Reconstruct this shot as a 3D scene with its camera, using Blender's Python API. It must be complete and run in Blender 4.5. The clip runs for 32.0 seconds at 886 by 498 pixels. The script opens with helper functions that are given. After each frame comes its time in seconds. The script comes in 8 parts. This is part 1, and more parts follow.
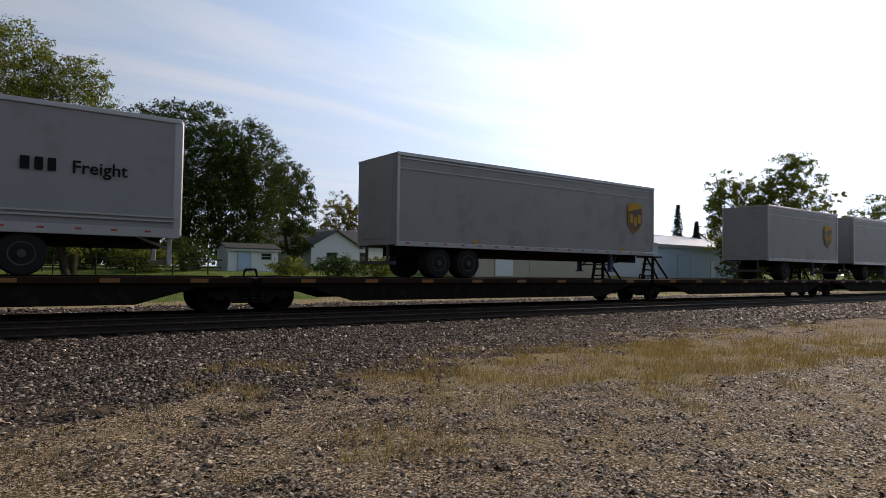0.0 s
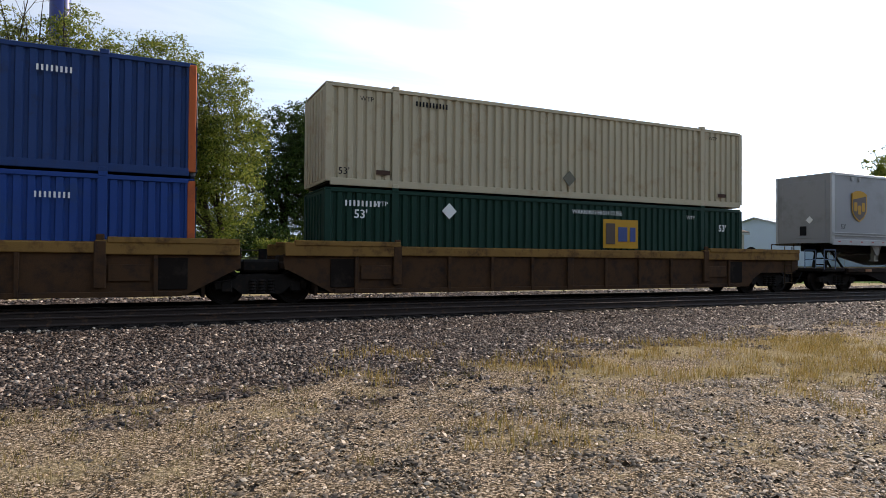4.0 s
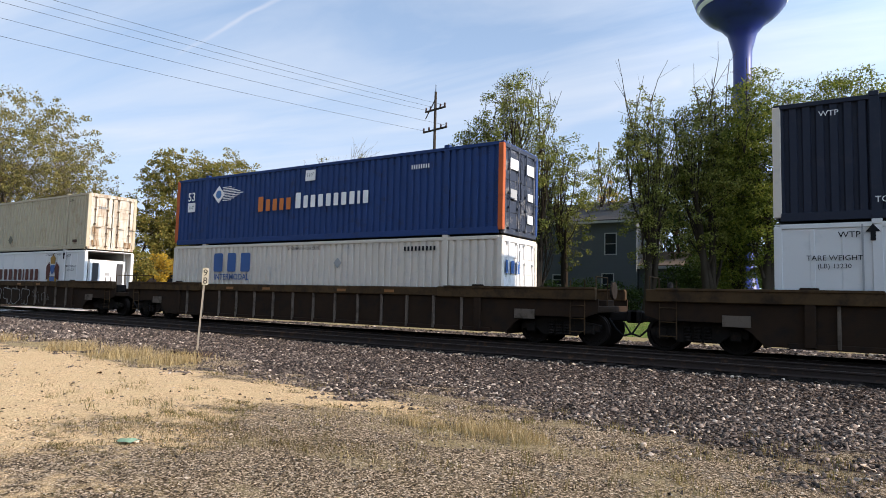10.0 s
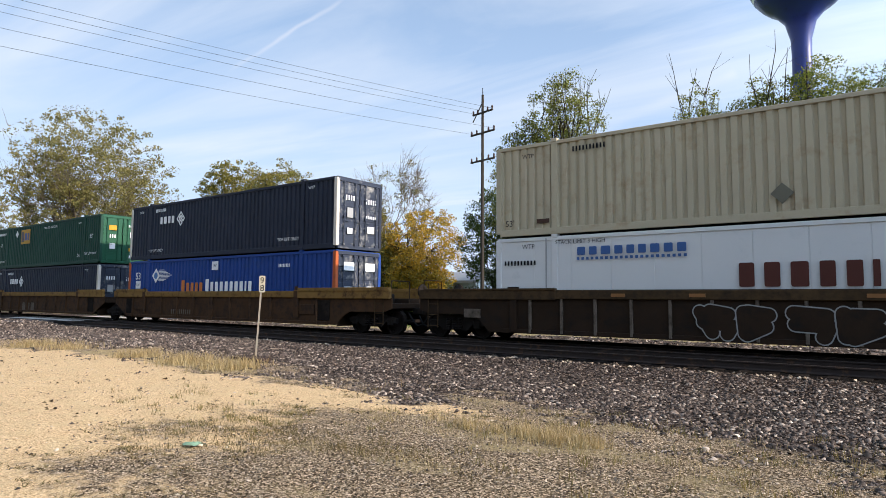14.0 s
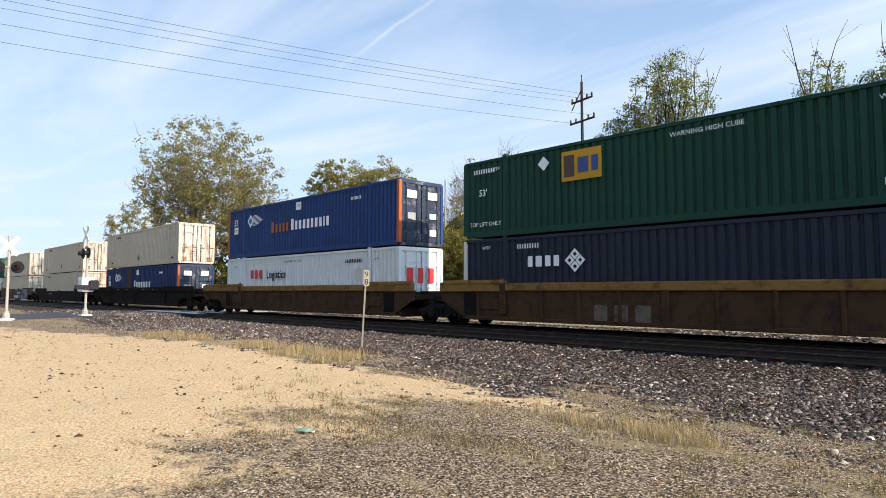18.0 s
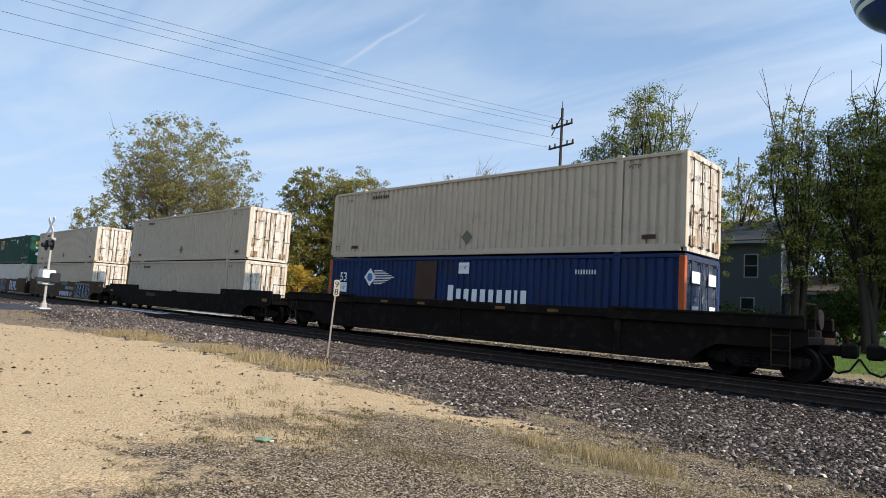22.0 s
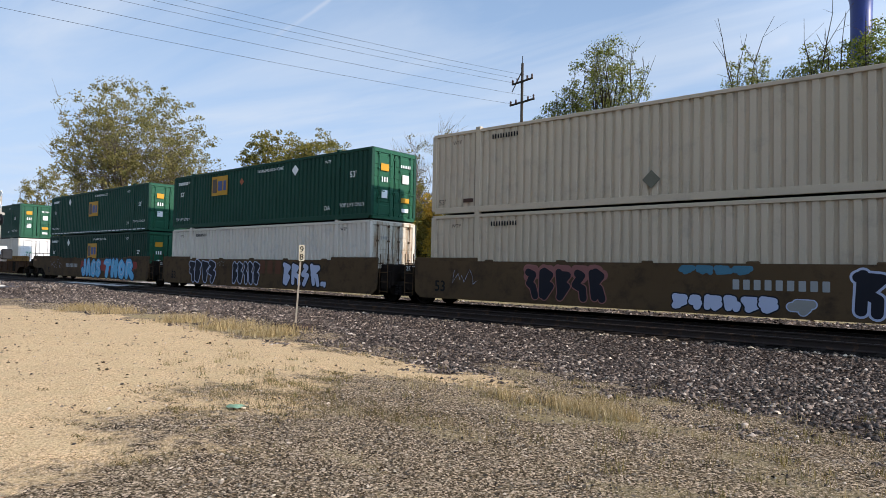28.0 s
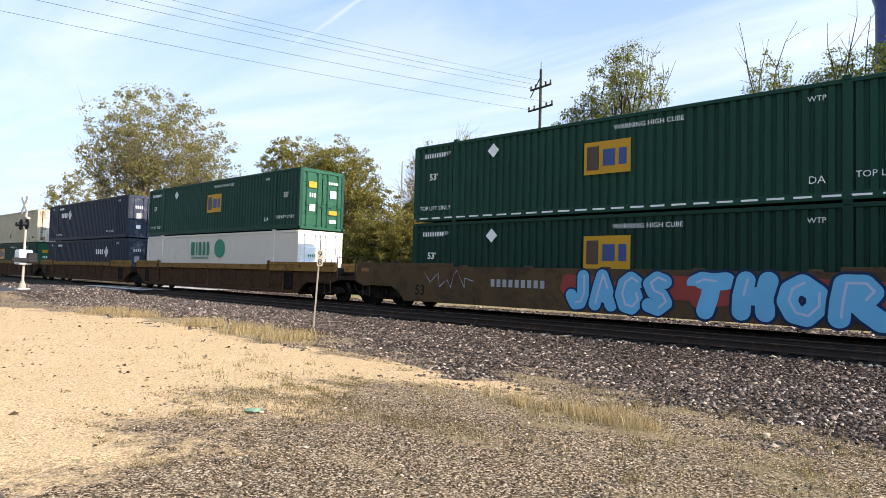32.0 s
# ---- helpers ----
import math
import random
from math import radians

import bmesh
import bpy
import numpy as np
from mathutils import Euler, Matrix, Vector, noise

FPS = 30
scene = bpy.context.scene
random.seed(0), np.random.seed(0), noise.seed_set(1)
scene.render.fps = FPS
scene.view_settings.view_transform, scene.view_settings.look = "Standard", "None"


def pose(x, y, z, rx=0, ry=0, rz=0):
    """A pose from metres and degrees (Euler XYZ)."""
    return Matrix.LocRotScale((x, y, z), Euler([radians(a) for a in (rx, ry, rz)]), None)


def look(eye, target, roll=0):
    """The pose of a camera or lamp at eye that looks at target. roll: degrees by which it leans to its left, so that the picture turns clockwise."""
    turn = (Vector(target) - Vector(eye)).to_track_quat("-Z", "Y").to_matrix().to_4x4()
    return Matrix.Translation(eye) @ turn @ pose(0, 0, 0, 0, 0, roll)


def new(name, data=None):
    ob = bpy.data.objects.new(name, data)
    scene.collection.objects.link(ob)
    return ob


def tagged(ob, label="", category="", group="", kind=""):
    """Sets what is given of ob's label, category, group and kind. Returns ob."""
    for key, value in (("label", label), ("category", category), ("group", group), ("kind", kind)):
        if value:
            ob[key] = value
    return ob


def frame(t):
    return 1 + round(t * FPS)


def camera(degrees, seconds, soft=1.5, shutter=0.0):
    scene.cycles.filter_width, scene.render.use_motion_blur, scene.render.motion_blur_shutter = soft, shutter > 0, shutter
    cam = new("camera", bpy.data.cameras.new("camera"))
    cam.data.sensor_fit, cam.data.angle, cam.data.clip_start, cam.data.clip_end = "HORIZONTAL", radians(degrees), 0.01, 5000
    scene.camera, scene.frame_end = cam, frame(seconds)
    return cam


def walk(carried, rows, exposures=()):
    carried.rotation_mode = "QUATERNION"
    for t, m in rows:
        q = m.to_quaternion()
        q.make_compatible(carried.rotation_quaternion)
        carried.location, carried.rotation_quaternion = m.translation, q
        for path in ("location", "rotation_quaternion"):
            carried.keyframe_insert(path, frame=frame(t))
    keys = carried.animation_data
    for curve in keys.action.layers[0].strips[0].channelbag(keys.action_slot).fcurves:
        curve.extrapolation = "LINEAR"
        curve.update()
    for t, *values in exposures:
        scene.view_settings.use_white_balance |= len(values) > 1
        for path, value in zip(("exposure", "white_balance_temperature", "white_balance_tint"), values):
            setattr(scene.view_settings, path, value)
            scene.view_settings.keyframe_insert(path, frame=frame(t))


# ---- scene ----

cam = camera(70.34, 32.0, soft=0.75)
EYE = (0.0, 0.0, 1.6)


def stand(yaw, pitch, roll):
    return pose(*EYE, 90 + pitch, 0, yaw) @ pose(0, 0, 0, 0, 0, roll)


# seconds, yaw, pitch and roll of the hand-held camera, which turns on one spot
TURN = (
    (0, -35.92, 1.87, 0.87),
    (0.5, -36.04, 1.73, 1.24),
    (1, -35.27, 1.93, -0.63),
    (1.5, -34.28, 3.08, -0.68),
    (2, -34.87, 2.86, 0.15),
    (2.5, -35.19, 3.25, 0.54),
    (4.5, -13.01, 1.00, 0.53),
    (5, 3.26, 4.09, 0.88),
    (5.5, 16.26, 4.56, 1.21),
    (6, 26.03, 4.05, 2.58),
    (6.5, 28.16, 4.01, 1.16),
    (7, 28.23, 4.53, 0.49),
    (7.5, 28.55, 4.64, 1.93),
    (8, 29.83, 4.75, 1.83),
    (8.5, 32.04, 4.81, 0.38),
    (9, 33.46, 4.99, 1.38),
    (9.5, 33.58, 4.49, 1.22),
    (10, 32.47, 4.38, 1.41),
    (10.5, 32.95, 4.29, 2.00),
    (11, 35.64, 4.33, 0.74),
    (11.5, 35.83, 4.49, 1.60),
    (12, 36.04, 4.68, 2.53),
    (12.5, 33.78, 5.07, 1.11),
    (13, 36.84, 5.10, 0.98),
    (13.5, 37.14, 4.87, 0.50),
    (15.5, 37.71, 3.60, 0.83),
    (16, 41.01, 3.25, -0.00),
    (16.5, 43.31, 3.51, 0.62),
    (17, 44.84, 4.30, 1.82),
    (17.5, 47.28, 4.04, 1.35),
    (18, 46.16, 3.92, 0.09),
    (18.5, 45.17, 4.17, 2.14),
    (19, 44.45, 4.97, 0.98),
    (19.5, 44.25, 5.44, 0.41),
    (20, 43.72, 5.60, 1.05),
    (20.5, 42.64, 5.47, 1.10),
    (21, 43.26, 6.16, 0.93),
    (21.5, 43.53, 6.39, 1.96),
    (22, 43.75, 5.42, 3.55),
    (22.5, 42.71, 4.82, 3.05),
    (23, 44.52, 5.44, 4.25),
    (23.5, 44.61, 3.88, 0.69),
    (24, 44.65, 1.67, -0.24),
    (24.5, 42.48, 1.65, -0.06),
    (26.5, 41.06, 2.96, 1.34),
    (27, 41.58, 3.41, 0.59),
    (27.5, 40.68, 2.51, 0.96),
    (28, 40.43, 1.92, 1.20),
    (28.5, 40.59, 1.48, 0.90),
    (29, 40.84, 1.57, 1.29),
    (29.5, 41.27, 2.19, 1.61),
    (30, 41.70, 2.47, 1.79),
    (30.5, 41.90, 2.57, 1.24),
    (31, 41.78, 2.53, 1.43),
    (31.5, 41.90, 2.42, 1.60),
    (32, 42.04, 2.41, 1.53),
)
walk(cam, [(t, stand(a, b, c)) for t, a, b, c in TURN],
     exposures=[(0.0, -0.66, 7240, 19), (2.5, -0.6, 7240, 19), (4.5, 0.50, 6840, 16), (6.0, 0.80, 6940, 16), (7.0, 0.55, 6740, 15), (9.0, 0.40, 6590, 15), (11.0, 0.31, 6540, 15), (13.0, 0.33, 6540, 14), (16.0, 0.66, 6590, 14), (18.0, 0.48, 6490, 13),
                (20.0, 0.2, 6190, 11), (22.0, 0.17, 6140, 11), (24.0, 0.12, 6290, 14), (27.0, 0.10, 6240, 13), (29.0, 0.24, 6290, 14), (30.5, 0.39, 6340, 14), (31.2, 0.47, 6440, 14), (32.0, 0.70, 6640, 14)])

# ---- light ----
SUN_AZ = 77.5      # degrees clockwise from the way across the track
SUN_EL = 25.0
_a, _e = radians(SUN_AZ), radians(SUN_EL)
SUN_WAY = Vector((math.sin(_a) * math.cos(_e), math.cos(_a) * math.cos(_e), math.sin(_e)))
world = bpy.data.worlds.new("sky")
scene.world = world
world.use_nodes = True


def build_sky():
    nt = world.node_tree
    nt.nodes.clear()
    n = nt.nodes.new
    out, bg = n("ShaderNodeOutputWorld"), n("ShaderNodeBackground")
    sky = n("ShaderNodeTexSky")
    sky.sky_type, sky.sun_disc = "NISHITA", False
    sky.sun_elevation, sky.sun_rotation = radians(SUN_EL), radians(SUN_AZ)
    sky.dust_density, sky.air_density, sky.ozone_density = 1.0, 1.0, 2.0
    tc = n("ShaderNodeTexCoord")
    # project the sky dome onto a flat layer, so the cirrus streaks thin out towards the horizon
    sep, mx = n("ShaderNodeSeparateXYZ"), n("ShaderNodeMath")
    nt.links.new(tc.outputs["Generated"], sep.inputs[0])
    mx.operation = "MAXIMUM"
    mx.inputs[1].default_value = 0.06
    nt.links.new(sep.outputs["Z"], mx.inputs[0])
    dv = n("ShaderNodeVectorMath")
    dv.operation = "DIVIDE"
    cz = n("ShaderNodeCombineXYZ")
    for i in range(3):
        nt.links.new(mx.outputs[0], cz.inputs[i])
    nt.links.new(tc.outputs["Generated"], dv.inputs[0])
    nt.links.new(cz.outputs[0], dv.inputs[1])
    mp = n("ShaderNodeMapping")
    mp.inputs["Rotation"].default_value = (0, 0, radians(-24))
    mp.inputs["Scale"].default_value = (0.36, 1.3, 1)
    nt.links.new(dv.outputs[0], mp.inputs[0])
    nz = n("ShaderNodeTexNoise")
    nz.inputs["Scale"].default_value, nz.inputs["Detail"].default_value = 1.15, 8
    nz.inputs["Roughness"].default_value, nz.inputs["Distortion"].default_value = 0.55, 0.5
    nt.links.new(mp.outputs[0], nz.inputs["Vector"])
    rp = n("ShaderNodeValToRGB")
    rp.color_ramp.elements[0].position, rp.color_ramp.elements[1].position = 0.43, 0.72
    rp.color_ramp.elements[0].color, rp.color_ramp.elements[1].color = (0.0, 0.0, 0.0, 1), (0.6, 0.6, 0.6, 1)
    nt.links.new(nz.outputs["Fac"], rp.inputs[0])
    def calc(op, x, y):
        m = n("ShaderNodeMath")
        m.operation = op
        for i, v in enumerate((x, y)):
            if isinstance(v, (int, float)):
                m.inputs[i].default_value = v
            else:
                nt.links.new(v, m.inputs[i])
        return m.outputs[0]
    # thin ice cloud scatters forwards: it is brightest towards the sun
    dot = n("ShaderNodeVectorMath")
    dot.operation = "DOT_PRODUCT"
    dot.inputs[1].default_value = SUN_WAY
    nt.links.new(tc.outputs["Generated"], dot.inputs[0])
    toward = calc("MAXIMUM", dot.outputs["Value"], 0.0)
    near = calc("POWER", toward, 1.6)
    close = calc("POWER", toward, 9.0)
    veil = n("ShaderNodeMapRange")        # the slanting look through the haze is longest near the horizon
    veil.inputs["From Min"].default_value, veil.inputs["From Max"].default_value = 0.02, 0.95
    veil.inputs["To Min"].default_value, veil.inputs["To Max"].default_value = 0.92, 0.2
    nt.links.new(sep.outputs["Z"], veil.inputs["Value"])
    glow = calc("ADD", calc("MULTIPLY", near, 1.7), calc("ADD", calc("MULTIPLY", close, 2.6), 0.98))

    def layer(below, colour, amount):
        tint = n("ShaderNodeVectorMath")
        tint.operation = "SCALE"
        tint.inputs[0].default_value = colour
        nt.links.new(glow, tint.inputs["Scale"])
        mx2 = n("ShaderNodeMix")
        mx2.data_type = "RGBA"
        nt.links.new(below, mx2.inputs["A"])
        nt.links.new(tint.outputs[0], mx2.inputs["B"])
        nt.links.new(amount, mx2.inputs["Factor"])
        return mx2.outputs["Result"]
    haze = calc("MINIMUM", calc("ADD", veil.outputs[0], calc("MULTIPLY", near, 0.5)), 0.95)
    hazy = layer(sky.outputs[0], (4.4, 6.4, 9.2), haze)
    low = n("ShaderNodeMapRange")         # whitish mist lies over the horizon
    low.interpolation_type = "SMOOTHSTEP"
    low.inputs["From Min"].default_value, low.inputs["From Max"].default_value = 0.0, 0.42
    low.inputs["To Min"].default_value, low.inputs["To Max"].default_value = 0.75, 0.0
    nt.links.new(sep.outputs["Z"], low.inputs["Value"])
    hazy = layer(hazy, (6.3, 7.8, 9.5), low.outputs[0])
    sheet = layer(hazy, (7.2, 8.0, 8.8), calc("MULTIPLY", rp.outputs[0], 1.0))
    # one thin vapour trail and a softer wisp
    for (a0, e0), (a1, e1), wide, amount in (((54.8, 20.4), (46.8, 25.9), 0.0045, 0.25), ((23.0, 15.2), (13.5, 18.2), 0.012, 0.16)):
        d0, d1 = (Vector((-math.sin(radians(a)) * math.cos(radians(e)), math.cos(radians(a)) * math.cos(radians(e)), math.sin(radians(e)))) for a, e in ((a0, e0), (a1, e1)))
        def along(v):
            q = n("ShaderNodeVectorMath")
            q.operation = "DOT_PRODUCT"
            q.inputs[1].default_value = v
            nt.links.new(bent.outputs[0], q.inputs[0])
            return q.outputs["Value"]
        bend, bent = n("ShaderNodeVectorMath"), n("ShaderNodeVectorMath")
        bend.operation, bent.operation = "SCALE", "ADD"
        wv = n("ShaderNodeTexNoise")
        wv.inputs["Scale"].default_value = 14
        nt.links.new(tc.outputs["Generated"], wv.inputs["Vector"])
        nt.links.new(wv.outputs["Color"], bend.inputs[0])
        bend.inputs["Scale"].default_value = 0.012
        nt.links.new(tc.outputs["Generated"], bent.inputs[0])
        nt.links.new(bend.outputs[0], bent.inputs[1])
        off = calc("ABSOLUTE", along(d0.cross(d1).normalized()), 0.0)
        thin = n("ShaderNodeMapRange")
        thin.interpolation_type = "SMOOTHSTEP"
        thin.inputs["From Min"].default_value, thin.inputs["From Max"].default_value = wide, 0.0
        nt.links.new(off, thin.inputs["Value"])
        ends = n("ShaderNodeMapRange")
        ends.interpolation_type = "SMOOTHSTEP"
        half = math.cos(d0.angle(d1) / 2)
        ends.inputs["From Min"].default_value, ends.inputs["From Max"].default_value = half, 1 - (1 - half) * 0.35
        nt.links.new(along((d0 + d1).normalized()), ends.inputs["Value"])
        sheet = layer(sheet, (8.2, 8.4, 8.8), calc("MULTIPLY", calc("MULTIPLY", thin.outputs[0], ends.outputs[0]), calc("MULTIPLY", wv.outputs["Fac"], amount * 2)))
    nt.links.new(sheet, bg.inputs["Color"])
    bg.inputs["Strength"].default_value = 0.092
    nt.links.new(bg.outputs[0], out.inputs[0])


build_sky()
sun_data = bpy.data.lights.new("sun", "SUN")
sun_data.energy, sun_data.angle, sun_data.color = 5.0, radians(0.6), (1.0, 0.87, 0.71)
sun = new("sun", sun_data)
sun.matrix_world = look(SUN_WAY * 200, (0, 0, 0))

# ---- materials ----
MATS = {}


def mat(name, base, rough=0.6, metal=0.0, var=0.25, scale=3.0, dark=None, stain=0.0, bump=0.0, fine=40.0, stretch=(1, 1, 1)):
    """A painted or plain surface: two scales of tone, stains in the colour dark, fine relief."""
    if name in MATS:
        return MATS[name]
    m = MATS[name] = bpy.data.materials.new(name)
    m.use_nodes = True
    nt, n = m.node_tree, m.node_tree.nodes.new
    bs = nt.nodes["Principled BSDF"]
    bs.inputs["Roughness"].default_value, bs.inputs["Metallic"].default_value = rough, metal
    bs.inputs["Specular IOR Level"].default_value = 0.06 if rough >= 0.75 else 0.18 if rough > 0.5 else 0.5
    tc, oi = n("ShaderNodeTexCoord"), n("ShaderNodeObjectInfo")
    add = n("ShaderNodeVectorMath")
    mul = n("ShaderNodeMath")
    mul.operation, mul.inputs[1].default_value = "MULTIPLY", 37.0
    nt.links.new(oi.outputs["Random"], mul.inputs[0])
    nt.links.new(tc.outputs["Object"], add.inputs[0])
    nt.links.new(mul.outputs[0], add.inputs[1])
    mp = n("ShaderNodeMapping")
    mp.inputs["Scale"].default_value = stretch
    nt.links.new(add.outputs[0], mp.inputs[0])
    big, small = n("ShaderNodeTexNoise"), n("ShaderNodeTexNoise")
    big.inputs["Scale"].default_value, big.inputs["Detail"].default_value = scale * 0.35, 5
    small.inputs["Scale"].default_value, small.inputs["Detail"].default_value = fine, 3
    nt.links.new(mp.outputs[0], big.inputs["Vector"])
    nt.links.new(add.outputs[0], small.inputs["Vector"])
    lo, hi = [c * (1 - var) for c in base], [min(1, c * (1 + var)) for c in base]
    mix = n("ShaderNodeMix")
    mix.data_type = "RGBA"
    mix.inputs["A"].default_value, mix.inputs["B"].default_value = (*lo, 1), (*hi, 1)
    avg = n("ShaderNodeMath")
    avg.operation = "MULTIPLY_ADD"
    avg.inputs[1].default_value = 0.35
    nt.links.new(small.outputs["Fac"], avg.inputs[0])
    half = n("ShaderNodeMath")
    half.operation, half.inputs[1].default_value = "MULTIPLY", 0.65
    nt.links.new(big.outputs["Fac"], half.inputs[0])
    nt.links.new(half.outputs[0], avg.inputs[2])
    nt.links.new(avg.outputs[0], mix.inputs["Factor"])
    col = mix.outputs["Result"]
    if stain:
        st = n("ShaderNodeTexNoise")
        st.inputs["Scale"].default_value, st.inputs["Detail"].default_value = scale, 8
        st.inputs["Roughness"].default_value = 0.7
        nt.links.new(mp.outputs[0], st.inputs["Vector"])
        rp = n("ShaderNodeValToRGB")
        rp.color_ramp.elements[0].position, rp.color_ramp.elements[1].position = 0.62 - 0.25 * stain, 0.74 - 0.1 * stain
        nt.links.new(st.outputs["Fac"], rp.inputs[0])
        m2 = n("ShaderNodeMix")
        m2.data_type = "RGBA"
        m2.inputs["B"].default_value = (*(dark or (0.12, 0.06, 0.03)), 1)
        nt.links.new(rp.outputs[0], m2.inputs["Factor"])
        nt.links.new(col, m2.inputs["A"])
        col = m2.outputs["Result"]
    nt.links.new(col, bs.inputs["Base Color"])
    if bump:
        bp = n("ShaderNodeBump")
        bp.inputs["Strength"].default_value, bp.inputs["Distance"].default_value = bump, 0.02
        nt.links.new(small.outputs["Fac"], bp.inputs["Height"])
        nt.links.new(bp.outputs[0], bs.inputs["Normal"])
    return m


def island_mat(name, cols, rough=0.9, trans=0.0, gloss=0.2):
    """For joined small pieces (stones, leaves, blades): a tone of its own for every island."""
    if name in MATS:
        return MATS[name]
    m = MATS[name] = bpy.data.materials.new(name)
    m.use_nodes = True
    nt, n = m.node_tree, m.node_tree.nodes.new
    bs = nt.nodes["Principled BSDF"]
    bs.inputs["Roughness"].default_value = rough
    bs.inputs["Specular IOR Level"].default_value = gloss
    ge, rp = n("ShaderNodeNewGeometry"), n("ShaderNodeValToRGB")
    els = rp.color_ramp.elements
    els[0].color, els[1].color = (*cols[0], 1), (*cols[-1], 1)
    for i, c in enumerate(cols[1:-1], 1):
        els.new(i / (len(cols) - 1)).color = (*c, 1)
    nt.links.new(ge.outputs["Random Per Island"], rp.inputs[0])
    nt.links.new(rp.outputs[0], bs.inputs["Base Color"])
    if trans:
        tr, ms = n("ShaderNodeBsdfTranslucent"), n("ShaderNodeMixShader")
        ms.inputs[0].default_value = trans
        nt.links.new(rp.outputs[0], tr.inputs[0])
        nt.links.new(bs.outputs[0], ms.inputs[1])
        nt.links.new(tr.outputs[0], ms.inputs[2])
        nt.links.new(ms.outputs[0], nt.nodes["Material Output"].inputs[0])
    return m


# ---- mesh helpers ----
def mesh(name, verts, faces, material=None, smooth=False):
    me = bpy.data.meshes.new(name)
    me.from_pydata([tuple(v) for v in verts], [], faces)
    if material:
        me.materials.append(material)
    if smooth:
        me.polygons.foreach_set("use_smooth", [True] * len(me.polygons))
    me.update()
    return me


def quick(name, v, tri, material):
    """A mesh of many triangles from number arrays."""
    me = bpy.data.meshes.new(name)
    v, tri = np.asarray(v, np.float32), np.asarray(tri, np.int32)
    me.vertices.add(len(v))
    me.vertices.foreach_set("co", v.ravel())
    k = tri.shape[1]
    me.loops.add(tri.size)
    me.loops.foreach_set("vertex_index", tri.ravel())
    me.polygons.add(len(tri))
    me.polygons.foreach_set("loop_start", np.arange(0, tri.size, k, dtype=np.int32))
    me.polygons.foreach_set("loop_total", np.full(len(tri), k, np.int32))
    me.materials.append(material)
    me.update(calc_edges=True)
    return me


CUBE_F = ((0, 3, 2, 1), (4, 5, 6, 7), (0, 1, 5, 4), (1, 2, 6, 5), (2, 3, 7, 6), (3, 0, 4, 7))


class Geo:
    """Collects simple solids into one mesh."""

    def __init__(self):
        self.v, self.f = [], []

    def add(self, verts, faces):
        k = len(self.v)
        self.v += [tuple(p) for p in verts]
        self.f += [tuple(i + k for i in q) for q in faces]
        return self

    def box(self, x0, x1, y0, y1, z0, z1):
        return self.add([(x0, y0, z0), (x1, y0, z0), (x1, y1, z0), (x0, y1, z0),
                         (x0, y0, z1), (x1, y0, z1), (x1, y1, z1), (x0, y1, z1)], CUBE_F)

    def bevel_box(self, x0, x1, y0, y1, z0, z1, b):
        """A box whose twelve edges are chamfered by b."""
        bm = bmesh.new()
        bmesh.ops.create_cube(bm, size=1)
        for q in bm.verts:
            q.co = Vector(((x0 + x1) / 2 + q.co.x * (x1 - x0), (y0 + y1) / 2 + q.co.y * (y1 - y0), (z0 + z1) / 2 + q.co.z * (z1 - z0)))
        bmesh.ops.bevel(bm, geom=bm.edges[:], offset=b, segments=1, affect="EDGES")
        bm.verts.index_update()
        self.add([q.co[:] for q in bm.verts], [[q.index for q in fc.verts] for fc in bm.faces])
        bm.free()
        return self

    def prism(self, outline, axis, a, b):
        """A closed outline in the plane across axis ('x', 'y' or 'z'), drawn out from a to b."""
        n = len(outline)

        def at(p, w):
            return {"x": (w, p[0], p[1]), "y": (p[0], w, p[1]), "z": (p[0], p[1], w)}[axis]
        vs = [at(p, a) for p in outline] + [at(p, b) for p in outline]
        fs = [tuple(range(n)), tuple(range(2 * n - 1, n - 1, -1))]
        fs += [(i, i + n, (i + 1) % n + n, (i + 1) % n) for i in range(n)]
        return self.add(vs, fs)

    def rod(self, p, q, r0, r1=None, n=8):
        p, q = Vector(p), Vector(q)
        r1 = r0 if r1 is None else r1
        w = (q - p).normalized()
        u = w.orthogonal().normalized()
        t = w.cross(u)
        ring = [(math.cos(2 * math.pi * i / n), math.sin(2 * math.pi * i / n)) for i in range(n)]
        vs = [p + (u * c + t * s) * r0 for c, s in ring] + [q + (u * c + t * s) * r1 for c, s in ring]
        fs = [(i, (i + 1) % n, (i + 1) % n + n, i + n) for i in range(n)]
        fs += [tuple(range(n - 1, -1, -1)), tuple(range(n, 2 * n))]
        return self.add(vs, fs)

    def lathe(self, profile, axis="z", n=24, at=(0, 0, 0)):
        """A profile of (radius, height) turned round an axis."""
        vs, fs = [], []
        for r, h in profile:
            for i in range(n):
                c, s = r * math.cos(2 * math.pi * i / n), r * math.sin(2 * math.pi * i / n)
                p = {"z": (c, s, h), "y": (c, h, s), "x": (h, c, s)}[axis]
                vs.append((p[0] + at[0], p[1] + at[1], p[2] + at[2]))
        for k in range(len(profile) - 1):
            for i in range(n):
                j = (i + 1) % n
                fs.append((k * n + i, k * n + j, (k + 1) * n + j, (k + 1) * n + i))
        return self.add(vs, fs)

    def mesh(self, name, material, smooth=False):
        return mesh(name, self.v, self.f, material, smooth)


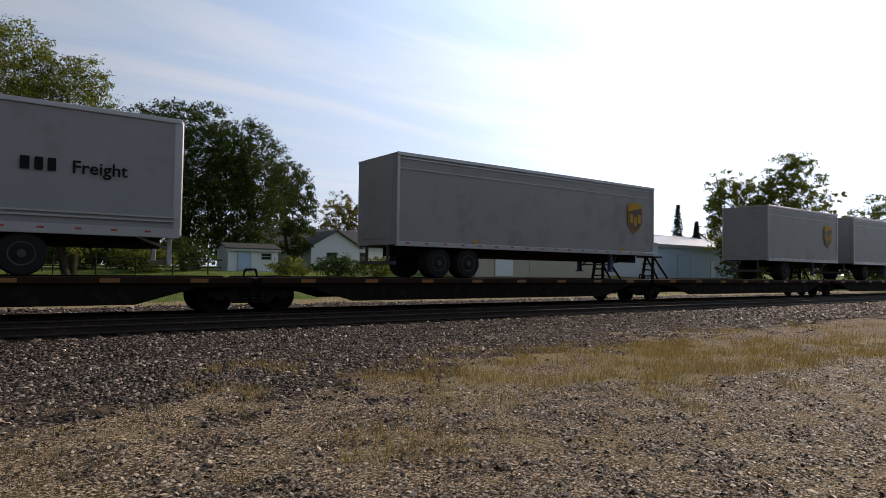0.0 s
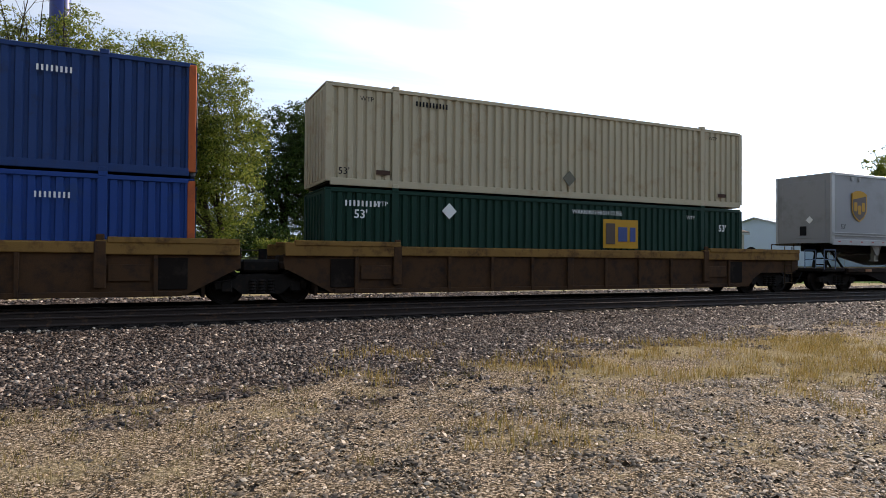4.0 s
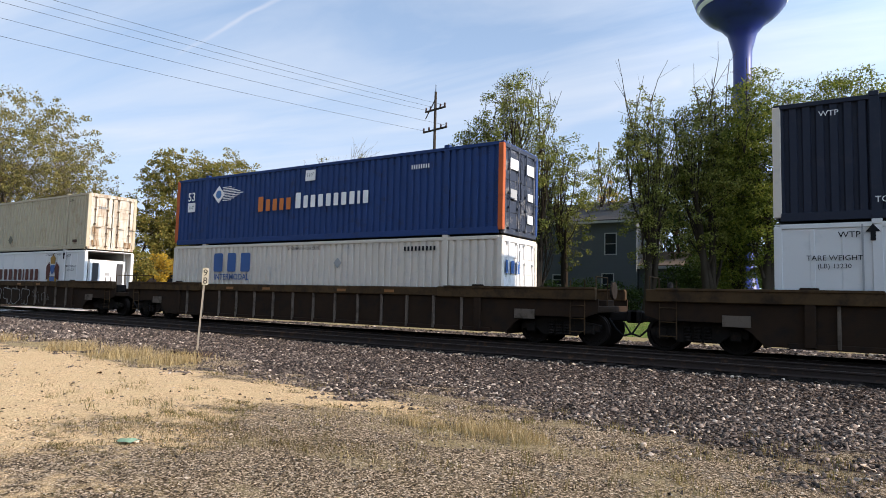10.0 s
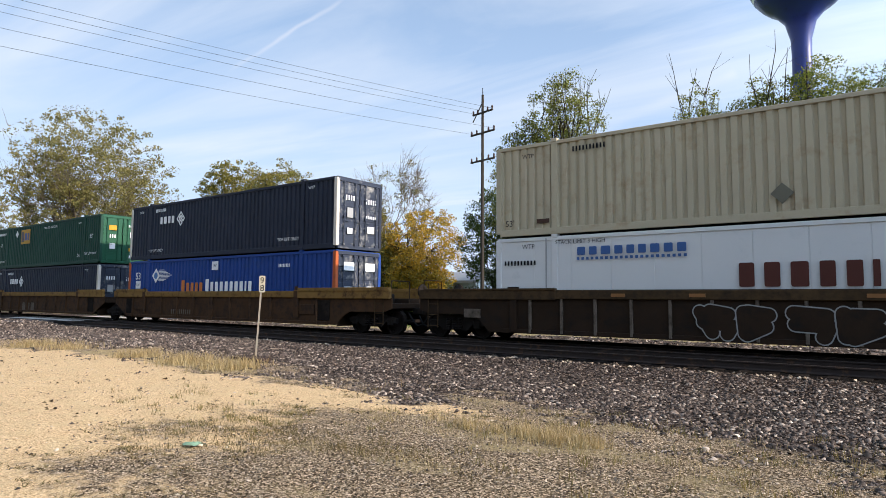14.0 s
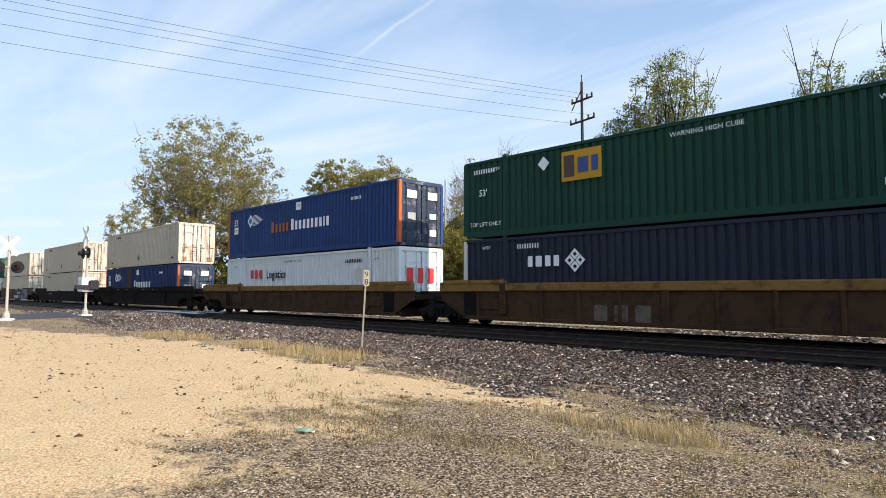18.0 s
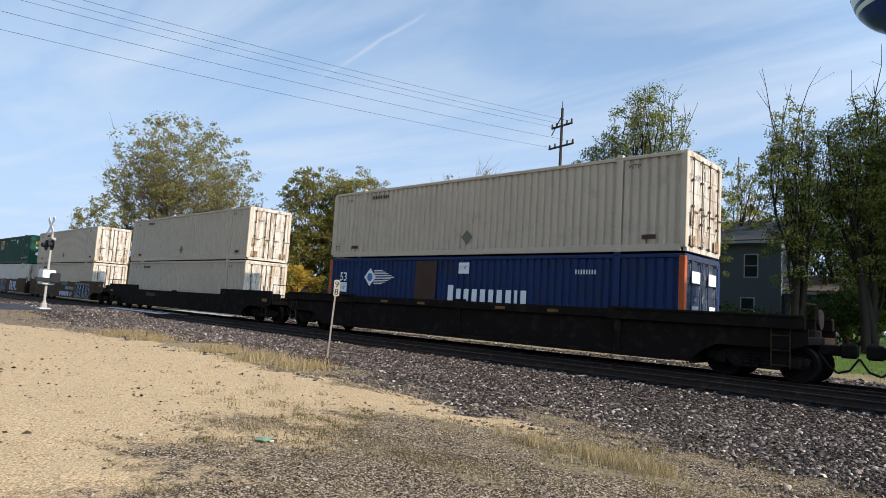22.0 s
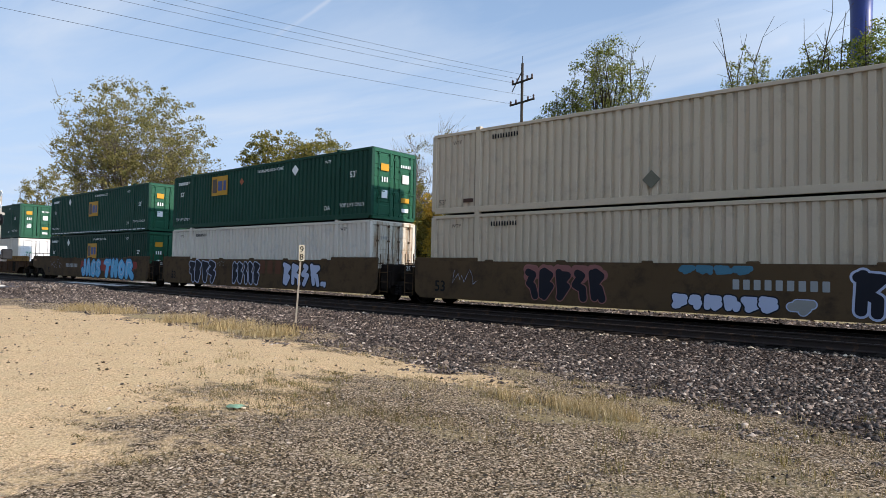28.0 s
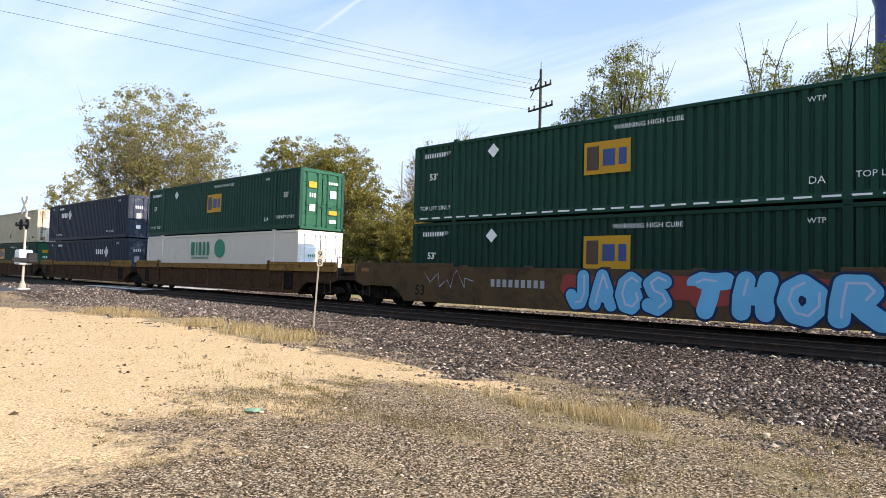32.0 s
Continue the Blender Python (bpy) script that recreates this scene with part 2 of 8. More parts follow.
def clean(me):
    """Makes the faces look outwards."""
    bm = bmesh.new()
    bm.from_mesh(me)
    bmesh.ops.recalc_face_normals(bm, faces=bm.faces)
    bm.to_mesh(me)
    bm.free()
    return me


SHARED = {}


def shared(key, make):
    if key not in SHARED:
        SHARED[key] = make()
    return SHARED[key]


def part(name, data, parent, at=(0, 0, 0), label="", turn=0):
    """Links a mesh (or a Geo's mesh) as one part under a thing or a part."""
    ob = new(name, data)
    ob.parent = parent
    ob.matrix_basis = pose(*at, 0, 0, turn)
    if label:
        ob["label"] = label
    return ob


def thing(name, at, label, category, group="", turn=0):
    ob = new(name)
    ob.empty_display_size = 0.2
    ob.matrix_basis = pose(*at, 0, 0, turn)
    return tagged(ob, label, category, group)


def structure(name, data, label, category, at=(0, 0, 0)):
    ob = new(name, data)
    ob.location = at
    return tagged(ob, label, category, kind="structure")


FONT_CACHE = {}


def letters(text, size, heavy=0.0):
    """The flat mesh of a text in the built-in font: points and faces, centred on x, standing on 0."""
    key = (text, heavy)
    if key not in FONT_CACHE:
        cu = bpy.data.curves.new("lettering", "FONT")
        cu.body, cu.size, cu.align_x, cu.resolution_u, cu.offset = text, 1.0, "CENTER", 2, heavy
        ob = bpy.data.objects.new("lettering", cu)
        me = bpy.data.meshes.new_from_object(ob)
        FONT_CACHE[key] = ([tuple(v.co) for v in me.vertices], [tuple(p.vertices) for p in me.polygons])
        bpy.data.objects.remove(ob)
        bpy.data.meshes.remove(me)
        bpy.data.curves.remove(cu)
    vs, fs = FONT_CACHE[key]
    return [(x * size, y * size) for x, y, _ in vs], fs


def lettering(parent, text, size, x, z, y, material, side="near"):
    """A line of writing on a side that faces the near side (-y) or the sunlit end (+x)."""
    if text == "WTP":
        size *= 0.78
    key = ("text", text, size, material.name, side)

    def make():
        vs, fs = letters(text, size, 0.016 if size > 0.3 else 0.0)
        return mesh("lettering", [((u, 0, w) if side == "near" else (0, u, w)) for u, w in vs], fs, material)
    return part("lettering", shared(key, make), parent, (x, y, z))


def bars(parent, x, z, y, widths, h, material, gap=0.18, side="near", name="mark", cap=1.0):
    """Writing or a brand shown as plain upright bars, one for each sign: widths and height in metres; small writing is one
    row of bars; cap: how much taller the first bar is."""
    total = sum(abs(w) for w in widths) + gap * h * (len(widths) - 1)
    axis = "y" if side == "near" else "x"
    u = -total / 2
    spans = []
    for i, w in enumerate(widths):
        if w > 0:
            spans.append((u + w / 2, w, h * (cap if i == 0 else 1)))
        u += abs(w) + gap * h

    def bar(w, hh, at=0.0):
        return [(at + a, b) for a, b in round_rect(w, hh, min(w, hh) * 0.12, 2)]
    if h < 0.24:
        def row():
            g = Geo()
            for du, w, hh in spans:
                g.prism(bar(w * 0.62, hh, du), axis, -0.004, 0.004)
            return clean(g.mesh(name, material))
        part(name, shared(("row", tuple(widths), h, material.name, side), row), parent, (x, y, z))["kind"] = "stuff"
        return
    for du, w, hh in spans:
        me = shared(("bar", round(w, 3), hh, material.name, side), lambda: clean(Geo().prism(bar(w * 0.76, hh), axis, -0.004, 0.004).mesh(name, material)))
        part(name, me, parent, (x + du, y, z) if side == "near" else (x, y + du, z))


def panel(parent, name, outline, x, z, y, material, label="", depth=0.006):
    """A flat shape on the near side, from an outline in metres."""
    g = Geo().prism(outline, "y", -depth, depth)
    return part(name, clean(g.mesh(name, material)), parent, (x, y, z), label)


def rect(w, h):
    return [(-w / 2, 0), (w / 2, 0), (w / 2, h), (-w / 2, h)]


def round_rect(w, h, r, n=5):
    pts = []
    for cx, cy, a in ((w / 2 - r, h - r, 0), (-w / 2 + r, h - r, 90), (-w / 2 + r, r, 180), (w / 2 - r, r, 270)):
        for i in range(n + 1):
            b = radians(a + 90 * i / n)
            pts.append((cx + r * math.cos(b), cy + r * math.sin(b)))
    return pts


def diamond(s):
    return [(0, 0), (s / 2, s / 2), (0, s), (-s / 2, s / 2)]

# ---- ground ----
TRACK_Y = 18.25
RAIL_Z = 0.32


def smooth(a, b, x):
    t = np.clip((np.asarray(x, float) - a) / (b - a), 0, 1)
    return t * t * (3 - 2 * t)


WAVES = [(random.uniform(-1, 1), random.uniform(-1, 1), random.uniform(0, 6.3)) for _ in range(26)]


def wob(x, y, s):
    """Smooth, wave-built unevenness between about -1 and 1; s is its size in metres."""
    x, y = np.asarray(x, float), np.asarray(y, float)
    r = 0
    for i, (a, b, c) in enumerate(WAVES):
        k = 2.2 / s * (1 + 0.13 * i)
        r = r + np.sin(k * (a * x + b * y) + c)
    return r / 5.0


def terrain(x, y):
    x, y = np.asarray(x, float), np.asarray(y, float)
    bed = np.interp(y, [-400, 7, 9.5, 12.5, 14.0, 14.4, 20.2, 20.7, 24.5, 28, 52, 90, 3000],
                    [-0.02, -0.02, 0.0, 0.04, 0.12, 0.13, 0.14, 0.14, 0.12, 0.12, 1.15, 1.5, 1.5])
    calm = 1 - smooth(12.8, 14.2, y) * (1 - smooth(20.4, 22, y))
    z = bed + 0.018 * wob(x, y, 2.6) * calm + 0.05 * wob(x, y, 17) * calm * smooth(2, 9, np.hypot(x, y))
    road = smooth(-35.0, -37.5, x) * (1 - smooth(-46.5, -49, x))
    rz = np.interp(y, [-400, -20, 4, 13, 16, 20.5, 25, 50, 90], [0.0, 0.0, 0.15, 0.27, 0.285, 0.285, 0.2, 1.1, 1.4])
    return z * (1 - road) + rz * road


def zones(x, y):
    """How much of the bare lot, of ballast, of dry grass and of green grass lies at a place."""
    x, y = np.asarray(x, float), np.asarray(y, float)
    n1, n2 = wob(x, y, 1.7), wob(x + 40, y, 0.6)
    edge = np.interp(-x, [3, 5.5, 7.5, 12, 20, 26, 35, 60], [8.0, 8.2, 8.3, 8.2, 8.3, 6.8, 5.2, 3.5])
    lot = smooth(-0.6, 0.7, edge - y + 0.35 * n1 + 0.25 * n2)
    side = np.interp(y, [-40, 0.5, 1.5, 2.2, 3, 3.9, 5.2, 6.3, 7.2, 8.2], [-4.0, -4.2, -4.8, -5.7, -6.5, -7.0, -7.4, -7.2, -5.6, -5.2])
    lot = lot * smooth(-2.6, 2.2, side - x + 0.6 * n1 + 0.4 * n2)
    lot = lot * (1 - (1 - smooth(-0.1, 0.2, y - 1.2 - 0.5 * (x + 5.2) + 0.1 * n2)) * smooth(-6.6, -6.0, x))
    foot = np.interp(x, [-60, -40, -22, -9, -4, 0, 3, 8, 14, 40], [11.5, 9.6, 9.2, 8.9, 8.5, 7.5, 7.4, 9.2, 10.0, 11.0])
    bal = smooth(-1.5, 1.5, y - foot + 0.7 * n1 + 0.5 * n2) * (1 - smooth(23.4, 24.6, y + 0.4 * n1))
    gold = smooth(0.15, 0.9, 1.05 - ((x - 11.5) / 8.5) ** 2 - ((y - 7.3 + 0.12 * (x - 11)) / 2.2) ** 2 + 0.35 * n1)
    strip = smooth(0.1, 0.8, 1 - ((x + 16) / 6.5) ** 2 - ((y - 8.6) / 0.75) ** 2 + 0.4 * n2)
    patch = 0.4 * smooth(0.0, 0.7, 0.85 - ((x + 4.4) / 2.4) ** 2 - ((y - 6.7) / 1.1) ** 2 + 0.55 * n1)
    weeds = 0.5 * smooth(0.15, 0.8, wob(x + 9, y + 3, 1.1)) * (1 - lot) * (1 - smooth(10, 13, y))
    far_verge = smooth(23.0, 24.5, y + 0.4 * n1) * (1 - smooth(26.5, 29, y + 0.8 * n1))
    dry = np.clip(gold + strip + patch + weeds + far_verge, 0, 1) * (1 - 0.6 * lot)
    green = np.maximum(smooth(26, 29, y + 0.8 * n1), smooth(-7, -10, y + 0.5 * n1))
    # track bed strip, darkened for the train's shadow as well as for grime
    grime_shade = smooth(13.9, 14.5, y + 0.15 * n2) * (1 - smooth(20.0, 20.9, y + 0.2 * n2))
    return lot, bal, dry, green, grime_shade


def graded(stops):
    out = []
    for (a, b, d) in stops:
        out += list(np.arange(a, b, d))
    return np.array(out + [stops[-1][1]])


def build_ground():
    xs = graded([(-2500, -400, 300), (-400, -100, 25), (-100, -40, 3), (-40, -22, 0.6), (-22, 20, 0.2), (20, 45, 0.6), (45, 120, 5), (120, 400, 35), (400, 2500, 300)])
    ys = graded([(-600, -60, 90), (-60, -6, 4), (-6, 1, 0.5), (1, 13, 0.17), (13, 26, 0.3), (26, 60, 1.7), (60, 160, 10), (160, 3000, 220)])
    gx, gy = np.meshgrid(xs, ys)
    gz = terrain(gx, gy)
    near = smooth(30, 12, np.hypot(gx, gy))
    gz = gz + 0.012 * near * wob(gx, gy, 0.35)
    v = np.stack([gx, gy, gz], -1).reshape(-1, 3)
    nx, ny = len(xs), len(ys)
    i = (np.arange(ny - 1)[:, None] * nx + np.arange(nx - 1)[None]).ravel()
    f = np.stack([i, i + 1, i + nx + 1, i + nx], -1)
    me = quick("ground", v, f, ground_mat())
    me.polygons.foreach_set("use_smooth", [True] * len(me.polygons))
    for nm, val in zip(("lot", "ballast", "dry", "green", "grime_shade"), zones(gx, gy)):
        at = me.attributes.new(nm, "FLOAT", "POINT")
        at.data.foreach_set("value", np.asarray(val, np.float32).ravel())
    return structure("ground", me, "gravel lot, ballast shoulder and mown grass beyond the railway", "ground")


def ground_mat():
    m = bpy.data.materials.new("earth_and_gravel")
    m.use_nodes = True
    nt, n = m.node_tree, m.node_tree.nodes.new
    bs = nt.nodes["Principled BSDF"]
    bs.inputs["Roughness"].default_value = 0.95
    bs.inputs["Specular IOR Level"].default_value = 0.05
    geo = n("ShaderNodeNewGeometry")

    def noise_tex(scale, detail=4, rough=0.6):
        t = n("ShaderNodeTexNoise")
        t.inputs["Scale"].default_value, t.inputs["Detail"].default_value, t.inputs["Roughness"].default_value = scale, detail, rough
        nt.links.new(geo.outputs["Position"], t.inputs["Vector"])
        return t.outputs["Fac"]

    def ramp(fac, stops):
        r = n("ShaderNodeValToRGB")
        e = r.color_ramp.elements
        e[0].position, e[0].color = stops[0][0], (*stops[0][1], 1)
        e[1].position, e[1].color = stops[-1][0], (*stops[-1][1], 1)
        for p, c in stops[1:-1]:
            e.new(p).color = (*c, 1)
        nt.links.new(fac, r.inputs[0])
        return r.outputs[0]

    def mixc(fac, a, b):
        x = n("ShaderNodeMix")
        x.data_type = "RGBA"
        nt.links.new(fac, x.inputs["Factor"])
        nt.links.new(a, x.inputs["A"])
        nt.links.new(b, x.inputs["B"])
        return x.outputs["Result"]

    def attr(name):
        a = n("ShaderNodeAttribute")
        a.attribute_name = name
        return a.outputs["Fac"]

    def sharp(fac, by, lo=0.42, hi=0.58, amp=0.5):
        """Breaks the soft edge of a zone up by a fine noise."""
        ad = n("ShaderNodeMath")
        ad.operation = "MULTIPLY_ADD"
        ad.inputs[1].default_value = amp
        nt.links.new(by, ad.inputs[0])
        nt.links.new(fac, ad.inputs[2])
        mr = n("ShaderNodeMapRange")
        mr.inputs["From Min"].default_value, mr.inputs["From Max"].default_value = lo + amp / 2, hi + amp / 2
        nt.links.new(ad.outputs[0], mr.inputs["Value"])
        return mr.outputs[0]

    cell = n("ShaderNodeTexVoronoi")
    cell.inputs["Scale"].default_value = 24
    nt.links.new(geo.outputs["Position"], cell.inputs["Vector"])
    cell2 = n("ShaderNodeTexVoronoi")
    cell2.inputs["Scale"].default_value = 64
    nt.links.new(geo.outputs["Position"], cell2.inputs["Vector"])
    sepc, sepc2 = n("ShaderNodeSeparateColor"), n("ShaderNodeSeparateColor")
    nt.links.new(cell.outputs["Color"], sepc.inputs[0])
    nt.links.new(cell2.outputs["Color"], sepc2.inputs[0])
    fine, mid, wide = noise_tex(90, 3), noise_tex(5, 5), noise_tex(0.8, 4)
    stones = ramp(sepc.outputs[0], [(0, (0.008, 0.006, 0.005)), (0.45, (0.035, 0.025, 0.02)), (0.8, (0.1, 0.074, 0.06)), (1, (0.25, 0.195, 0.155))])
    pebble = ramp(sepc2.outputs[0], [(0, (0.018, 0.012, 0.006)), (0.3, (0.075, 0.053, 0.031)), (0.62, (0.25, 0.18, 0.112)), (1, (0.68, 0.52, 0.36))])
    soil = ramp(mid, [(0.3, (0.11, 0.08, 0.045)), (0.7, (0.27, 0.2, 0.115))])
    gravel = mixc(sharp(fine, mid, 0.5, 0.8), pebble, soil)
    worn = ramp(noise_tex(40, 4), [(0.3, (0.07, 0.05, 0.02)), (0.7, (0.31, 0.22, 0.105))])
    gravel = mixc(sharp(noise_tex(1.3, 6, 0.65), noise_tex(16, 4, 0.7), 0.6, 0.95, 0.9), gravel, worn)
    lot = ramp(wide, [(0.3, (0.475, 0.342, 0.178)), (0.7, (0.605, 0.445, 0.245))])
    grit = ramp(sepc2.outputs[2], [(0, (0.2, 0.13, 0.06)), (0.2, (0.46, 0.305, 0.152)), (1, (0.78, 0.55, 0.32))])
    lot = mixc(sharp(noise_tex(2.2, 4), noise_tex(20, 3), 0.15, 0.6), lot, grit)
    lot = mixc(sharp(fine, noise_tex(14, 4), 0.62, 0.8), lot, ramp(sepc2.outputs[1], [(0, (0.3, 0.22, 0.12)), (1, (0.66, 0.55, 0.38))]))
    straw = ramp(noise_tex(30, 4), [(0.3, (0.2, 0.15, 0.075)), (0.7, (0.42, 0.33, 0.18))])
    grass = ramp(noise_tex(9, 5), [(0.3, (0.05, 0.09, 0.016)), (0.7, (0.15, 0.21, 0.045))])
    verge = ramp(noise_tex(3, 4), [(0.35, (0.09, 0.13, 0.03)), (0.7, (0.3, 0.25, 0.1))])
    grass = mixc(sharp(wide, mid, 0.5, 0.7), grass, verge)
    c = mixc(sharp(attr("lot"), noise_tex(5, 7, 0.75), 0.3, 0.7, 2.0), gravel, lot)
    c = mixc(sharp(attr("dry"), noise_tex(9, 6, 0.7), 0.3, 0.8, 1.4), c, straw)
    c = mixc(sharp(attr("ballast"), noise_tex(8, 5), 0.35, 0.65), c, stones)
    # bed grime taken nearly black, with the train's shade put into the colour
    grime_shade = ramp(mid, [(0.3, (0.005, 0.004, 0.0035)), (0.7, (0.014, 0.011, 0.009))])
    c = mixc(sharp(attr("grime_shade"), noise_tex(8, 5), 0.35, 0.65), c, grime_shade)
    c = mixc(sharp(attr("green"), mid), c, grass)
    nt.links.new(c, bs.inputs["Base Color"])
    # relief: pebbles everywhere but on the bare lot
    hmix = n("ShaderNodeMath")
    hmix.operation = "ADD"
    nt.links.new(cell.outputs["Distance"], hmix.inputs[0])
    nt.links.new(fine, hmix.inputs[1])
    bp = n("ShaderNodeBump")
    bp.inputs["Distance"].default_value = 0.03
    inv = n("ShaderNodeMapRange")
    inv.inputs["To Min"].default_value, inv.inputs["To Max"].default_value = 0.9, 0.6
    nt.links.new(attr("lot"), inv.inputs["Value"])
    nt.links.new(inv.outputs[0], bp.inputs["Strength"])
    nt.links.new(hmix.outputs[0], bp.inputs["Height"])
    nt.links.new(bp.outputs[0], bs.inputs["Normal"])
    return m


ground = build_ground()

# ---- track ----
steel = mat("worn_rail_steel", (0.035, 0.024, 0.019), 0.62, 0.1, 0.3, 4, stain=0.3)
tie_wood = mat("creosoted_tie", (0.016, 0.012, 0.0095), 0.9, 0, 0.4, 3, bump=0.5, stretch=(8, 1, 1))
asphalt = mat("asphalt", (0.075, 0.075, 0.08), 0.9, 0, 0.25, 2, bump=0.4, fine=70)
concrete = mat("concrete", (0.42, 0.4, 0.36), 0.85, 0, 0.2, 2, stain=0.2, dark=(0.2, 0.18, 0.15), bump=0.3)


def rail_outline():
    half = [(0.075, 0), (0.075, 0.012), (0.02, 0.035), (0.009, 0.05), (0.009, 0.125), (0.036, 0.14), (0.036, 0.165), (0.03, 0.173)]
    return half + [(-a, b) for a, b in reversed(half)]


SIDING_Y = 15.72     # a second, empty track runs close along the near side


def build_track():
    for yr in (TRACK_Y - 0.755, TRACK_Y + 0.755, SIDING_Y - 0.755, SIDING_Y + 0.755):
        g = Geo().prism([(yr + a, RAIL_Z - 0.173 + b) for a, b in rail_outline()], "x", -430, 230)
        structure("rail", clean(g.mesh("rail", steel)), "rust-brown steel rail with a worn bright head", "rail")


build_track()


def build_road():
    g = Geo()
    ys = [-60, -20, 0, 4, 8, 11, 13, 14.8]
    vs, fs = [], []
    for i, yy in enumerate(ys):
        z = float(terrain(-42, yy)) + 0.02
        vs += [(-46.3, yy, z), (-37.7, yy, z)]
        if i:
            fs.append((2 * i - 2, 2 * i - 1, 2 * i + 1, 2 * i))
    g.add(vs, fs)
    k = Geo()
    vs, fs = [], []
    for i, yy in enumerate((21.0, 25, 35, 50, 90, 160)):
        z = float(terrain(-42, yy)) + 0.02
        vs += [(-46.3, yy, z), (-37.7, yy, z)]
        if i:
            fs.append((2 * i - 2, 2 * i - 1, 2 * i + 1, 2 * i))
    k.add(vs, fs)
    structure("road", g.mesh("road", asphalt), "grey asphalt road that crosses the railway", "road")
    structure("road_beyond", k.mesh("road", asphalt), "grey asphalt road on the far side of the crossing", "road")
    for y0, y1 in ((15.14, 16.3), (16.65, 17.38), (17.66, 18.84), (19.12, 20.98)):
        for i in range(4):
            x0 = -46.3 + i * 2.15
            p = Geo().bevel_box(x0, x0 + 2.13, y0, y1, 0.1, 0.305, 0.012)
            structure("crossing_panel", p.mesh("crossing_panel", concrete), "grey concrete level crossing panel between the rails", "crossing panel")


build_road()

# ---- the train ----
SPEED, SLOW = 9.508, 0.00526     # metres a second, and how it slackens


def run(t):
    return SPEED * t - SLOW * t * t


MOVING = []      # (thing, its x at the start, y, z)
WHEELS = []      # (wheelset, its place on its truck)


def rolling(name, x, z, label, category, group=""):
    ob = thing(name, (x, TRACK_Y, z), label, category, group)
    MOVING.append((ob, x, TRACK_Y, z))
    return ob


iron = mat("grimy_black_iron", (0.018, 0.015, 0.013), 0.75, 0.2, 0.4, 5, stain=0.35, dark=(0.04, 0.026, 0.018))
wheel_steel = mat("dull_wheel_steel", (0.017, 0.013, 0.011), 0.75, 0.1, 0.3, 6)
car_yellow = mat("faded_yellow_paint", (0.21, 0.115, 0.035), 0.75, 0, 0.4, 2.5, (0.07, 0.035, 0.018), 0.5, 0.2)
car_brown = mat("brown_weathered_paint", (0.066, 0.034, 0.017), 0.8, 0, 0.4, 2.5, (0.03, 0.02, 0.016), 0.6, 0.2)
car_dark = mat("dark_brown_grime", (0.03, 0.018, 0.011), 0.8, 0, 0.45, 2.5, (0.02, 0.015, 0.012), 0.55, 0.2)
car_rib = mat("dusty_rib_paint", (0.13, 0.1, 0.075), 0.8, 0, 0.4, 3, (0.04, 0.03, 0.02), 0.5)
car_black = mat("black_car_paint", (0.013, 0.0095, 0.0075), 0.85, 0, 0.4, 2.5, (0.03, 0.022, 0.017), 0.4)
chord_dirty = mat("dirty_ochre_chord", (0.07, 0.042, 0.02), 0.8, 0, 0.5, 2.5, (0.028, 0.019, 0.013), 0.7)
orange_reflector = mat("amber_reflector", (0.22, 0.085, 0.015), 0.5, 0, 0.15)
black_rubber = mat("black_rubber", (0.02, 0.02, 0.02), 0.8, 0, 0.3, bump=0.2)
white_mark = mat("white_marking", (0.72, 0.72, 0.7), 0.6, 0, 0.12, 4)
black_mark = mat("black_marking", (0.014, 0.014, 0.015), 0.8, 0, 0.15)


def wheel_mesh():
    g = Geo()
    for s in (-1, 1):
        prof = [(0.0, s * 0.80), (0.1, s * 0.80), (0.12, s * 0.74), (0.36, s * 0.72), (0.38, s * 0.80), (0.455, s * 0.795), (0.46, s * 0.70), (0.49, s * 0.68), (0.49, s * 0.655), (0.37, s * 0.66), (0.12, s * 0.68), (0.0, s * 0.68)]
        g.lathe(prof, "y", 20)
        for k in range(6):
            a = k * math.pi / 3
            g.box(0.2 * math.cos(a) - 0.035, 0.2 * math.cos(a) + 0.035, min(s * 0.73, s * 0.745), max(s * 0.73, s * 0.745), 0.2 * math.sin(a) - 0.035, 0.2 * math.sin(a) + 0.035)
    g.rod((0, -0.98, 0), (0, 0.98, 0), 0.075, n=10)
    g.lathe([(0, -1.06), (0.1, -1.06), (0.1, -0.98)], "y", 10).lathe([(0.1, 0.98), (0.1, 1.06), (0, 1.06)], "y", 10)
    return clean(g.mesh("wheelset", wheel_steel))


def frame_mesh():
    pts = [(-1.16, 0.42), (-1.2, 0.6), (-0.75, 0.68), (-0.55, 0.8), (0.55, 0.8), (0.75, 0.68), (1.2, 0.6), (1.16, 0.42),
           (0.72, 0.46), (0.5, 0.28), (-0.5, 0.28), (-0.72, 0.46)]
    g = Geo().prism(pts, "y", -0.07, 0.07)
    for x in (-0.89, 0.89):
        g.bevel_box(x - 0.14, x + 0.14, -0.1, 0.1, 0.34, 0.62, 0.03)
    return clean(g.mesh("side_frame", iron))


def spring_mesh():
    g = Geo()
    g.lathe([(0.07 if i % 2 else 0.1, 0.32 + i * 0.04) for i in range(10)], "z", 10)
    return g.mesh("spring", iron)


